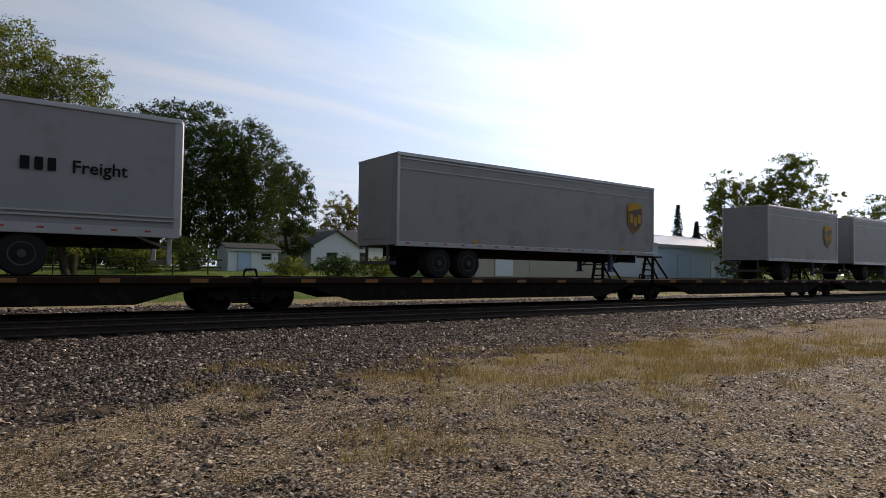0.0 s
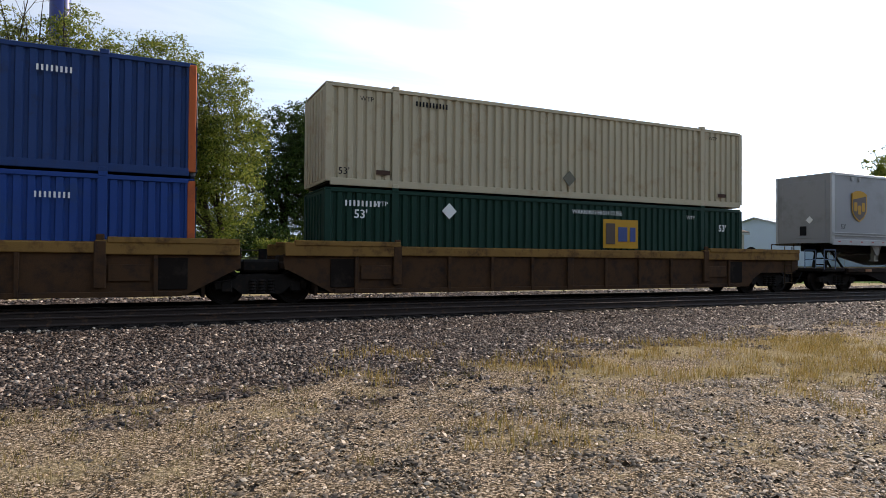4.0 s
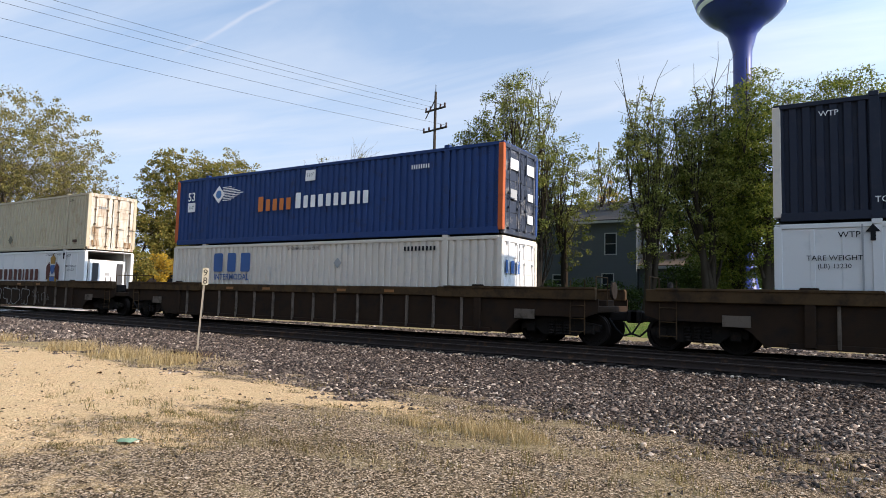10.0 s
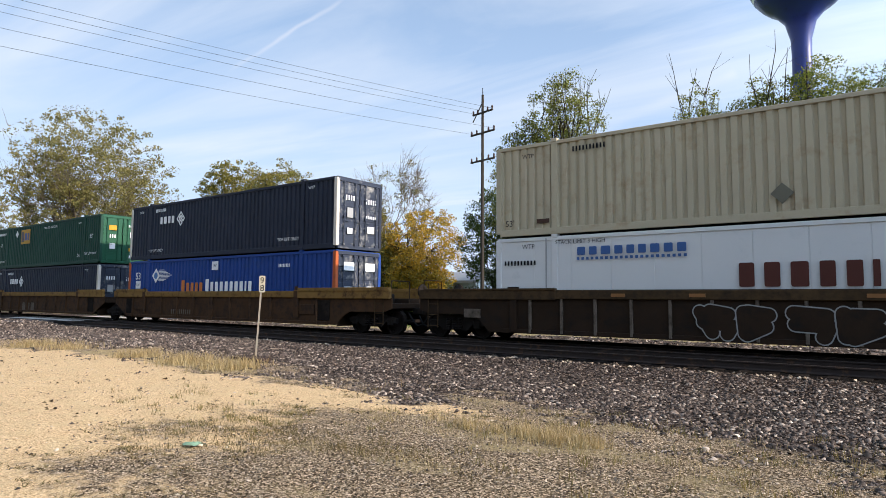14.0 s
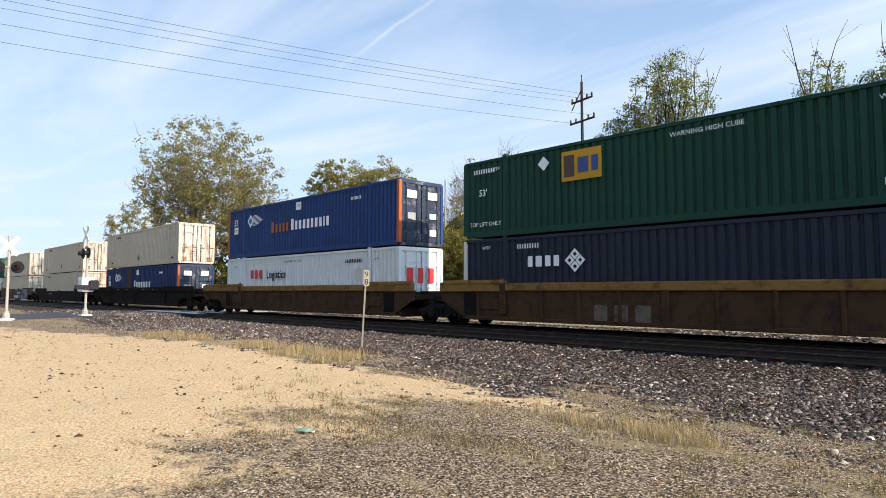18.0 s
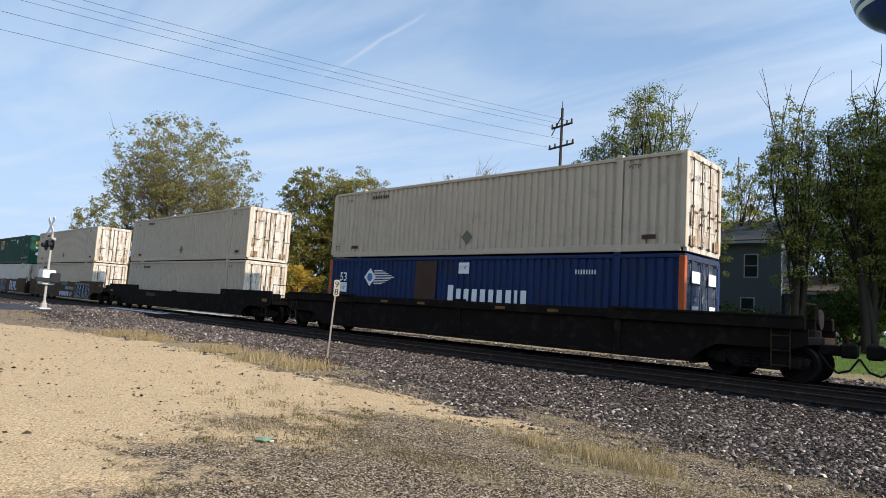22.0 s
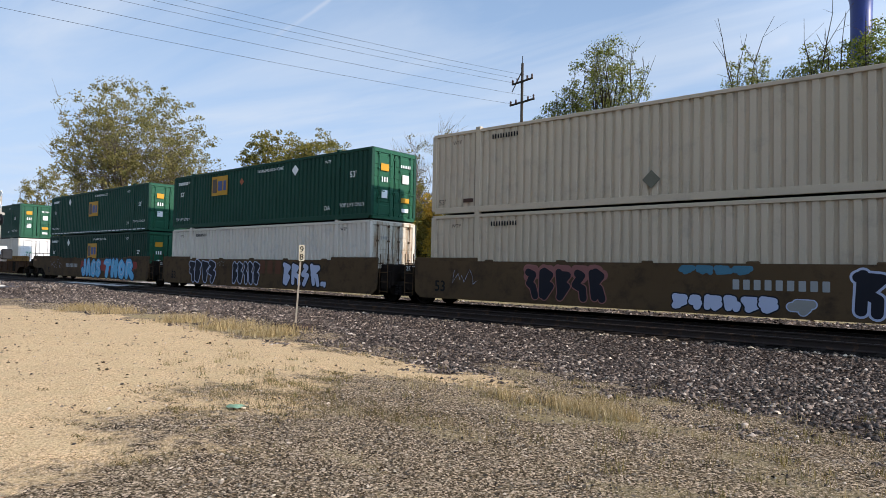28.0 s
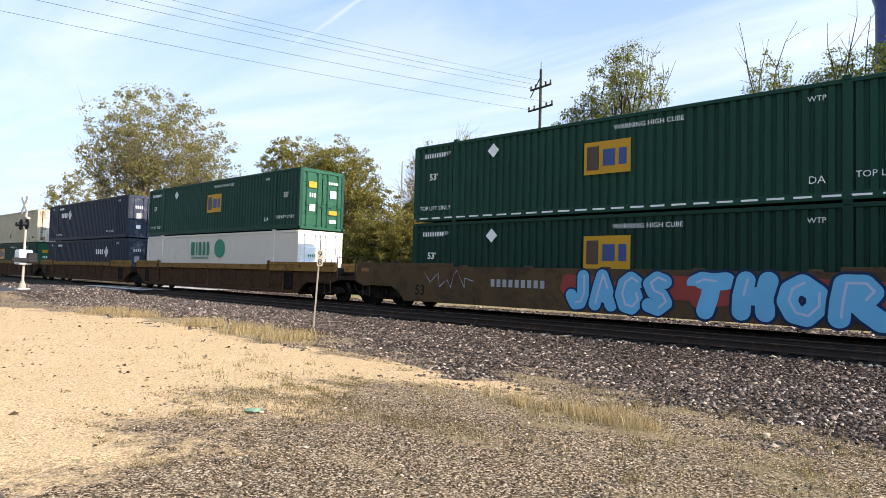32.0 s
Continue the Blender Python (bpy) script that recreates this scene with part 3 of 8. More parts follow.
def truck(car, x):
    """A two-axle truck under a car; heights above the rail."""
    t = part("truck", shared("bolster", lambda: Geo().bevel_box(-0.22, 0.22, -1.0, 1.0, 0.5, 0.82, 0.05).box(-0.4, 0.4, -0.3, 0.3, 0.78, 0.9).mesh("bolster", iron)), car, (x, 0, 0))
    for s in (-1, 1):
        part("side_frame", shared("frame", frame_mesh), t, (0, s * 1.0, 0))
        for dx in (-0.24, 0, 0.24):
            part("spring", shared("spring", spring_mesh), t, (dx, s * 1.08, 0))
    for dx in (-0.89, 0.89):
        w = part("wheelset", shared("wheel", wheel_mesh), t, (dx, 0, 0.46))
        WHEELS.append((w, dx))
    return t


def coupler(car, x, way):
    g = Geo().bevel_box(min(x, x + way * 0.55), max(x, x + way * 0.55), -0.11, 0.11, 0.72, 0.98, 0.03)
    g.bevel_box(min(x + way * 0.5, x + way * 0.85), max(x + way * 0.5, x + way * 0.85), -0.2, 0.16, 0.68, 1.04, 0.05)
    part("coupler", g.mesh("coupler", iron), car)
    h = Geo()
    pts = [(x + way * 0.1, -0.45, 0.8), (x + way * 0.3, -0.42, 0.5), (x + way * 0.5, -0.4, 0.32), (x + way * 0.75, -0.4, 0.4), (x + way * 0.95, -0.38, 0.7)]
    for a, b in zip(pts, pts[1:]):
        h.rod(a, b, 0.028, n=6)
    part("air_hose", h.mesh("air_hose", black_rubber), car)


def ladder(car, x, way):
    g = Geo()
    for dx in (0, 0.42):
        g.rod((x + way * dx, -1.42, 0.35), (x + way * dx, -1.42, 1.85), 0.018, n=6)
    for i in range(4):
        g.rod((x, -1.42, 0.42 + i * 0.36), (x + way * 0.42, -1.42, 0.42 + i * 0.36), 0.016, n=6)
    part("ladder", g.mesh("ladder", chord_dirty), car)


def well_car(x, style, left, right, note):
    """One well unit. left/right: 'truck' where a pair of wheels of its own carries that end, 'shared' where it carries
    the joint's truck, 'rest' where it rests on its neighbour's. Heights above the rail."""
    reach = {"truck": 11.1, "shared": 9.2, "rest": 9.2}
    car = rolling("well_car", x, RAIL_Z, note, "well car", "well cars of the train")
    side = {"post": car_brown, "rib": car_dark, "plain": car_black, "flat": car_black, "smooth": mat("brown_smooth_side", (0.086, 0.054, 0.028), 0.75, 0, 0.35, 2, (0.045, 0.03, 0.02), 0.55, 0.1)}[style]
    chord = {"post": car_yellow, "rib": chord_dirty, "plain": car_black, "flat": car_black, "smooth": side}[style]
    top = 1.33 if style == "flat" else 1.6
    e0, e1 = reach[left], reach[right]
    if style == "smooth":
        e0, e1 = (8.7 if e < 10 else e for e in (e0, e1))
    # the long side plate, cut up over the trucks
    def foot(e, s):
        if e > 10:
            return [(s * 8.3, 0.3), (s * 8.6, 0.62), (s * 9.0, 0.82), (s * 10.7, 0.82), (s * 11.1, 0.95)]
        if style == "smooth":
            return [(s * 8.4, 0.29), (s * 8.66, 0.5), (s * 8.68, 0.95)]
        return [(s * 7.85, 0.29), (s * 9.0, 0.9), (s * 9.15, 0.95)]
    flush = style in ("smooth", "flat")
    head = top if flush else top - 0.26
    outline = foot(e0, -1)[::-1] + foot(e1, 1) + [(e1, head), (-e0, head)]

    def plate():
        return clean(Geo().prism(outline, "y", -0.03, 0.03).mesh("side_plate", side))
    for s in (-1, 1):
        part("side_plate", shared(("plate", style, e0, e1), plate), car, (0, s * (1.43 if flush else 1.37), 0))

        def chord_make():
            g = Geo().bevel_box(-e0 + 1.4, e1 - 1.4, -0.09, 0.07, top - 0.27, top - 0.02, 0.015)
            g.box(-e0 + 1.4, e1 - 1.4, -0.05, 0.04, top - 0.04, top)
            return g.mesh("top_chord", chord)
        if not flush:
            part("top_chord", shared(("chord", style, e0, e1), chord_make), car, (0, s * 1.4, 0))

        def sill_make():
            return Geo().bevel_box(-7.8, 7.8, -0.05, 0.05, 0.28, 0.41, 0.012).mesh("bottom_sill", side)
        if not flush:
            part("bottom_sill", shared(("sill", style), sill_make), car, (0, s * 1.4, 0))
        for way, e in ((-1, e0), (1, e1)):
            a, b = sorted((way * 5.9, way * (e - 0.05)))
            up = 0.12 if style in ("post", "smooth") else 0.05

            def cap(a=a, b=b, up=up):
                if style in ("smooth", "flat"):
                    lift = 0.12 if style == "smooth" else 0.3
                    return Geo().bevel_box(a, b, -0.06, 0.06, top - 0.01, top + lift, 0.015).mesh("end_rail", chord)
                g = Geo().bevel_box(a, b, -0.11, 0.06, top - 0.3, top + up * 0.4, 0.015)
                g.bevel_box(a + 0.25, b - 0.02, -0.14, 0.05, top - 0.02, top + up, 0.012)
                return g.mesh("end_rail", chord)
            part("end_rail", shared(("cap", style, a, b), cap), car, (0, s * 1.4, 0))
        if style == "post":
            spots = [0, 1.45, 2.9, 4.35, 7.2]
            spots = sorted(set([-p for p in spots] + spots))
            for p in spots:
                wide = 0.11 if p == 0 else 0.05
                part("rib", shared(("rib", wide), lambda: Geo().bevel_box(-wide, wide, -0.05, 0.05, 0.31, 1.36, 0.012).mesh("rib", side)), car, (p, s * 1.43, 0))
            for p in (-6.0, 6.0):
                part("lift_post", shared("lift_post", lambda: Geo().bevel_box(-0.13, 0.13, -0.06, 0.05, 0.5, 1.62, 0.02).bevel_box(-0.09, 0.09, -0.05, 0.02, 1.6, 1.78, 0.02).mesh("lift_post", side)), car, (p, s * 1.46, 0))
        elif style == "rib":
            for i in range(14):
                part("rib", shared("rib_slim", lambda: Geo().bevel_box(-0.04, 0.04, -0.05, 0.05, 0.31, 1.34, 0.012).mesh("rib", car_rib)), car, (-6.78 + i * 1.043, s * 1.42, 0))
            for p in (-7.35, 7.35):
                part("lift_post", shared("lift_post_b", lambda: Geo().bevel_box(-0.12, 0.12, -0.06, 0.05, 0.31, 1.6, 0.02).bevel_box(-0.2, 0.2, -0.06, 0.02, 1.58, 1.7, 0.02).mesh("lift_post", car_dark)), car, (p, s * 1.44, 0))
        elif style in ("plain", "flat"):
            for p in (-6.2, 6.2, 0):
                part("lift_post", shared(("lift_post_c", top), lambda: Geo().bevel_box(-0.1, 0.1, -0.05, 0.03, 0.3, top, 0.02).bevel_box(-0.3, 0.3, -0.05, 0.02, top - 0.02, top + 0.07, 0.02).mesh("lift_post", car_black)), car, (p, s * 1.43, 0))
        else:
            for p in (-5.4, -2.7, 0, 2.7, 5.4):
                part("stop_block", shared("stop_block", lambda: Geo().bevel_box(-0.16, 0.16, -0.05, 0.05, 1.5, 1.66, 0.03).mesh("stop_block", side)), car, (p, s * 1.4, 0))
    # floor of the well, end decks and bulkheads
    part("well_floor", shared(("floor", style), lambda: Geo().box(-8.2, 8.2, -1.33, 1.33, 0.29, 0.34).mesh("well_floor", car_dark)), car)
    for way, e, kind in ((-1, e0, left), (1, e1, right)):
        a, b = sorted((way * 8.25, way * e))

        def deck(a=a, b=b):
            g = Geo().bevel_box(a, b, -1.33, 1.33, 0.95, 1.14, 0.02)
            g.box(a if way > 0 else b - 0.08, a + 0.08 if way > 0 else b, -1.33, 1.33, 0.25, 1.3)
            g.bevel_box(a + 0.1, b - 0.1, -0.35, 0.35, 1.1, 1.32, 0.03)
            return g.mesh("end_deck", car_dark)
        part("end_deck", shared(("deck", a, b, style), deck), car)
        if kind == "truck":
            truck(car, way * 9.85)
            coupler(car, way * 11.0, way)
            ladder(car, way * 10.3, way)
            g = Geo()
            for yy in (-1.3, -0.3):
                g.rod((way * 11.0, yy, 1.1), (way * 11.0, yy, 1.95), 0.02, n=6)
            g.rod((way * 11.0, -1.3, 1.95), (way * 11.0, -0.3, 1.95), 0.02, n=6)
            part("hand_rail", g.mesh("hand_rail", chord_dirty), car)
            part("brake_cylinder", Geo().bevel_box(way * 10.2 - 0.2, way * 10.2 + 0.2, -0.9, -0.4, 1.12, 1.5, 0.05).mesh("brake_cylinder", iron), car)
            part("brake_wheel", Geo().lathe([(0.0, -0.05), (0.26, -0.04), (0.28, 0), (0.26, 0.04), (0, 0.05)], "x", 14, (way * 10.9, 0.6, 1.6)).mesh("brake_wheel", iron), car)
            part("reflector", Geo().box(way * 10.55 - 0.22, way * 10.55 + 0.22, -1.475, -1.46, top - 0.24, top - 0.1).mesh("reflector", orange_reflector), car)
        if style == "smooth" and e < 10:
            part("joint_block", shared(("jblock", way), lambda: Geo().bevel_box(min(way * 8.7, way * 9.42), max(way * 8.7, way * 9.42), -1.3, 1.3, 0.62, 1.46, 0.05).bevel_box(min(way * 8.8, way * 9.3), max(way * 8.8, way * 9.3), -1.36, -1.28, 0.5, 1.2, 0.02).mesh("joint_block", car_black)), car)
            ladder(car, way * 8.8, way)
            if way < 0:
                lettering(car, "125 T", 0.24, way * 9.05, 1.24, -1.375, white_mark)
        if kind == "shared":
            truck(car, way * 9.68)
            part("joint_bolster", Geo().bevel_box(way * 9.68 - 0.5, way * 9.68 + 0.5, -0.9, 0.9, 0.86, 1.2, 0.06).rod((way * 9.5, 0, 1.15), (way * 9.5, 0, 1.5), 0.12).mesh("joint_bolster", iron), car)
    for w in (-1, 1) if style == "post" else ():
        part("data_box", shared("data_box_wide", lambda: Geo().bevel_box(-0.45, 0.45, -0.035, 0.02, 0, 0.4, 0.01).mesh("data_box", car_brown)), car, (w * 6.62, -1.42, 0.66))
        part("dark_panel", shared("dark_panel", lambda: Geo().bevel_box(-0.34, 0.34, -0.02, 0.02, 0, 0.78, 0.008).mesh("dark_panel", car_black)), car, (w * 7.58, -1.41, 0.45))
    for p in (-8.9, 8.9) if style == "rib" else ():
        part("data_box", shared("data_box", lambda: Geo().bevel_box(-0.32, 0.32, -0.02, 0.02, 0, 0.28, 0.008).mesh("data_box", car_rib)), car, (p, -1.42, 0.72))
    for p in () if flush else (-4.0, -1.9, 1.9, 4.0):
        part("reflector", shared(("amber", style == "rib"), lambda: Geo().box(-0.2, 0.2, -0.006, 0.006, 0, 0.09).mesh("reflector", orange_reflector if style == "rib" else car_yellow)), car, (p, -1.497, top - 0.2))
    return car


# ---- containers ----
def corrugated(L, H, pitch, depth, material, flat=0.5):
    """A standing sheet with upright folds, closed towards the back."""
    n = int(round(L / pitch))
    p = L / n
    xs, ys = [], []
    for i in range(n):
        x0 = -L / 2 + i * p
        a, b = p * flat * 0.5, p * 0.12
        for dx, yy in ((0, 0), (a, 0), (a + b, depth), (p - a - b, depth), (p - a, 0)):
            xs.append(x0 + dx)
            ys.append(yy)
    xs.append(L / 2)
    ys.append(0)
    k = len(xs)
    vs = [(x, y, 0) for x, y in zip(xs, ys)] + [(x, y, H) for x, y in zip(xs, ys)]
    fs = [(i, i + 1, i + 1 + k, i + k) for i in range(k - 1)]
    vs += [(-L / 2, depth + 0.02, 0), (L / 2, depth + 0.02, 0), (L / 2, depth + 0.02, H), (-L / 2, depth + 0.02, H)]
    b = 2 * k
    fs.append((b + 1, b, b + 3, b + 2))
    return mesh("side_sheet", vs, fs, material)


def folded(L, H, xs, ys, back, material):
    """A standing sheet along a folded line, closed by a flat back."""
    k = len(xs)
    vs = [(x, y, 0) for x, y in zip(xs, ys)] + [(x, y, H) for x, y in zip(xs, ys)]
    fs = [(i, i + 1, i + 1 + k, i + k) for i in range(k - 1)]
    vs += [(L / 2, back, 0), (-L / 2, back, 0), (L / 2, back, H), (-L / 2, back, H)]
    b = 2 * k
    fs += [(b, b + 1, b + 3, b + 2), (k - 1, b, b + 2, 2 * k - 1), (b + 1, 0, k, b + 3)]
    return mesh("side_sheet", vs, fs, material)


def flat_sheet(L, H, step, material):
    """A smooth side of panels with narrow sunk joints."""
    n = max(1, int(round(L / step)))
    xs, ys = [-L / 2], [0]
    for i in range(1, n):
        x = -L / 2 + i * L / n
        xs += [x - 0.012, x - 0.008, x + 0.008, x + 0.012]
        ys += [0, 0.01, 0.01, 0]
    return folded(L, H, xs + [L / 2], ys + [0], 0.035, material)


def posted_sheet(L, H, step, material):
    """A smooth side with narrow upright posts standing proud."""
    n = int(round(L / step))
    xs, ys = [-L / 2], [0.02]
    for i in range(1, n):
        x = -L / 2 + i * L / n
        xs += [x - 0.05, x - 0.042, x + 0.042, x + 0.05]
        ys += [0.02, -0.014, -0.014, 0.02]
    return folded(L, H, xs + [L / 2], ys + [0.02], 0.05, material)


CL, CW, CH = 16.15, 2.59, 2.9


def container(x, z, skin, label, kind="folds", post=None, rail=None, decor=None, door=None, half_posts=True, end_tag=None):
    """A 53-foot container, its doors at the sunlit end. Local zero: middle of its underside; the near side looks to -y."""
    c = rolling("shipping_container", x, z, label, "container", "containers on the train")
    post, rail, door = post or skin, rail or skin, door or skin
    hl, hw = CL / 2, CW / 2
    key = (kind, skin.name)
    SL, SH = CL - 0.32, CH - 0.36

    def side():
        if kind == "folds":
            return corrugated(SL, SH, 0.28, 0.06, skin)
        if kind == "posts":
            return posted_sheet(SL, SH, 0.62, skin)
        return flat_sheet(SL, SH, 1.22 if kind == "reefer" else 2.44, skin)
    for s in (-1, 1):
        ob = part("side_wall", shared(("side", *key), side), c, (0, s * (hw - 0.03), 0.2), turn=0 if s < 0 else 180)
        part("bottom_rail", shared(("brail", rail.name), lambda: Geo().bevel_box(-hl + 0.15, hl - 0.15, -0.04, 0.04, 0, 0.2, 0.01).mesh("bottom_rail", rail)), c, (0, s * (hw - 0.04), 0.0))
        part("top_rail", shared(("trail", rail.name), lambda: Geo().bevel_box(-hl + 0.15, hl - 0.15, -0.035, 0.035, 0, 0.11, 0.01).mesh("top_rail", rail)), c, (0, s * (hw - 0.035), CH - 0.165))
        for e in (-1, 1):
            pm = post if s < 0 else skin
            part("corner_post", shared(("post", pm.name), lambda: Geo().bevel_box(-0.09, 0.09, -0.08, 0.08, 0.1, CH - 0.1, 0.015).mesh("corner_post", pm)), c, (e * (hl - 0.09), s * (hw - 0.08), 0))
            if half_posts:
                part("lift_post", shared(("lpost", skin.name), lambda: Geo().bevel_box(-0.1, 0.1, -0.012, 0.05, 0, CH, 0.01).mesh("lift_post", skin)), c, (e * 6.02, s * (hw - 0.01), 0), turn=0 if s < 0 else 180)
                part("corner_casting", shared(("casting", skin.name), lambda: casting_mesh(skin)), c, (e * 6.02, s * (hw - 0.06), CH - 0.1))
                part("corner_casting", shared(("casting", skin.name), lambda: casting_mesh(skin)), c, (e * 6.02, s * (hw - 0.06), -0.012))
    part("roof", shared(("roof", rail.name), lambda: Geo().box(-hl + 0.02, hl - 0.02, -hw + 0.05, hw - 0.05, CH - 0.08, CH - 0.045).mesh("roof", rail)), c)
    part("underframe", shared("cbase", lambda: Geo().box(-hl + 0.1, hl - 0.1, -hw + 0.1, hw - 0.1, 0.05, 0.16).mesh("underframe", iron)), c)
    if kind == "reefer" and decor and decor.get("unit"):
        reefer_unit(c, skin, decor["unit"])
    else:
        part("front_wall", shared(("front", skin.name), lambda: front_mesh(skin)), c, (-hl + 0.06, 0, 0.1))
    if not (decor and decor.get("unit") == 1):
        for s in (-1, 1):
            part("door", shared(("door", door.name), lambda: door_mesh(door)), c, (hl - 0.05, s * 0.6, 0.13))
            for dy in (-0.32, 0.3):
                part("lock_rod", shared(("rod", door.name), lambda: rod_mesh(shaded_rod if door is rusty_white else door)), c, (hl + 0.005, s * 0.6 + dy, 0.1))
        part("door_sill", shared(("dsill", door.name), lambda: Geo().bevel_box(-0.06, 0.06, -1.2, 1.2, 0, 0.14, 0.01).mesh("door_sill", door)), c, (hl - 0.06, 0, 0.0))
        part("door_header", shared(("dhead", door.name), lambda: Geo().bevel_box(-0.06, 0.06, -1.2, 1.2, 0, 0.14, 0.01).mesh("door_header", door)), c, (hl - 0.06, 0, CH - 0.22))
    if decor:
        decorate(c, decor, -hw - 0.006)
    return c


def casting_mesh(paint):
    g = Geo().bevel_box(-0.1, 0.1, -0.08, 0.08, 0, 0.12, 0.012)
    return g.mesh("corner_casting", paint)


def front_mesh(skin):
    g = Geo().box(-0.02, 0.02, -CW / 2 + 0.12, CW / 2 - 0.12, 0, CH - 0.2)
    for i in range(7):
        g.bevel_box(-0.05, 0.0, -1.05 + i * 0.35 - 0.06, -1.05 + i * 0.35 + 0.06, 0.1, CH - 0.3, 0.01)
    return g.mesh("front_wall", skin)


def door_mesh(m):
    g = Geo().box(-0.03, 0.015, -0.57, 0.57, 0, CH - 0.36)
    for i in range(5):
        z0 = 0.06 + i * 0.5
        g.bevel_box(0.0, 0.03, -0.52, 0.52, z0, z0 + 0.38, 0.01)
    for z in (0.25, 0.9, 1.6, 2.3):
        for s in (-1, 1):
            g.bevel_box(0.0, 0.045, s * 0.555 - 0.035, s * 0.555 + 0.035, z, z + 0.1, 0.008)
    return g.mesh("door", m)


def rod_mesh(m):
    g = Geo().rod((0.03, 0, 0.02), (0.03, 0, CH - 0.3), 0.018, n=6)
    for z in (0.04, 0.7, 1.15, 1.9, CH - 0.4):
        g.bevel_box(-0.005, 0.055, -0.05, 0.05, z, z + 0.07, 0.008)
    g.box(0.03, 0.06, -0.02, 0.3, 1.0, 1.04)
    return g.mesh("lock_rod", m)


def reefer_unit(c, skin, way):
    """The open frame and cooling machine at one end of an insulated container."""
    hl, hw = CL / 2, CW / 2
    for s in (-1, 1):
        g = Geo()
        g.rod((way * (hl - 0.75), s * (hw - 0.1), CH - 0.25), (way * (hl - 0.1), s * (hw - 0.1), 0.3), 0.05, n=6)
        g.bevel_box(way * (hl - 0.8) - 0.05, way * (hl - 0.8) + 0.05, s * (hw - 0.08) - 0.06, s * (hw - 0.08) + 0.06, 0.1, CH - 0.1, 0.01)
        part("end_frame", g.mesh("end_frame", skin), c)
    dark = mat("dark_grille", (0.02, 0.02, 0.022), 0.5)
    g = Geo().bevel_box(min(way * (hl - 0.8), way * (hl - 0.2)), max(way * (hl - 0.8), way * (hl - 0.2)), -0.95, 0.95, 0.15, 2.4, 0.08)
    part("cooling_unit", g.mesh("cooling_unit", white_mark), c)
    xf = way * (hl - 0.19)
    for yy in (-0.68, 0.68):
        part("dark_grille", shared("dark_grille", lambda: Geo().bevel_box(-0.02, 0.02, -0.2, 0.2, 0, 1.2, 0.015).mesh("dark_grille", dark)), c, (xf, yy, 1.05), "tall dark grille of the cooling machine")
    part("fan_cover", Geo().bevel_box(-0.05, 0.05, -0.42, 0.42, 0, 0.5, 0.04).mesh("fan_cover", white_mark), c, (xf, 0, 0.4))
    part("label_plate", Geo().bevel_box(-0.012, 0.012, -0.12, 0.12, 0, 0.16, 0.004).mesh("label_plate", grey_mark), c, (xf, 0, 1.6))
    for yy in (-0.86, 0.86):
        part("corner_strip", Geo().bevel_box(-0.03, 0.03, -0.06, 0.06, 0, 2.2, 0.02).mesh("corner_strip", white_mark), c, (xf, yy, 0.18))
    part("unit_side_vent", Geo().box(min(way * (hl - 0.7), way * (hl - 0.3)), max(way * (hl - 0.7), way * (hl - 0.3)), -0.962, -0.945, 1.0, 2.2).mesh("unit_side_vent", dark), c)


# ---- markings ----
def decorate(c, d, y):
    for text, size, x, z, m in d.get("text", ()):
        lettering(c, text, size, x, z, y - 0.014, m)
    for x, z, widths, h, m, *cap in d.get("bars", ()):
        bars(c, x, z, y - 0.012, widths, h, m, cap=cap[0] if cap else 1.0)
    for i, (name, outline, x, z, m, lab) in enumerate(d.get("panels", ())):
        panel(c, name, outline, x, z, y - 0.0022 * i, m, lab)
    for x, z, widths, h, m in d.get("end_bars", ()):
        bars(c, CL / 2 + 0.03, z, x, widths, h, m, side="end")
    for x, z, w, h, m in d.get("end_patches", ()):
        part("placard", Geo().bevel_box(-0.008, 0.008, -w * 0.4, w * 0.4, 0, h * 0.8, 0.003).mesh("placard", m), c, (CL / 2 + 0.03, x, z))


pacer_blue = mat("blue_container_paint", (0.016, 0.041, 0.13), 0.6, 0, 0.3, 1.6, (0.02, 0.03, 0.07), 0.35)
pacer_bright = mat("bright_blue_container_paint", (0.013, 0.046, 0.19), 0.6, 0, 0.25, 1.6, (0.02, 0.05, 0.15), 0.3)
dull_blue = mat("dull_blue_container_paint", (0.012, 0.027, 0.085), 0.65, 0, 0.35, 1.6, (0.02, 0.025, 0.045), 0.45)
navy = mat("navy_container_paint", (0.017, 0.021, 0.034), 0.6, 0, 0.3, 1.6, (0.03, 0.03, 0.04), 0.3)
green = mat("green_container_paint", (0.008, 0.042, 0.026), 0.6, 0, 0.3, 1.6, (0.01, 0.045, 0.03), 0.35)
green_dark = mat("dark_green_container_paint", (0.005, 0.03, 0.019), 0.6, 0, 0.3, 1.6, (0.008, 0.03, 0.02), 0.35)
tan = mat("tan_container_paint", (0.41, 0.35, 0.24), 0.65, 0, 0.15, 1.6, (0.34, 0.26, 0.16), 0.35)
off_white = mat("off_white_container_paint", (0.475, 0.385, 0.28), 0.65, 0, 0.14, 1.6, (0.39, 0.32, 0.24), 0.35)
pale_grey = mat("pale_grey_container_paint", (0.56, 0.5, 0.42), 0.6, 0, 0.12, 1.6, (0.45, 0.42, 0.38), 0.3)
rusty_white = mat("rust_streaked_white_doors", (0.52, 0.475, 0.385), 0.7, 0, 0.15, 2.0, (0.2, 0.1, 0.035), 0.72, stretch=(1, 2.2, 0.35))
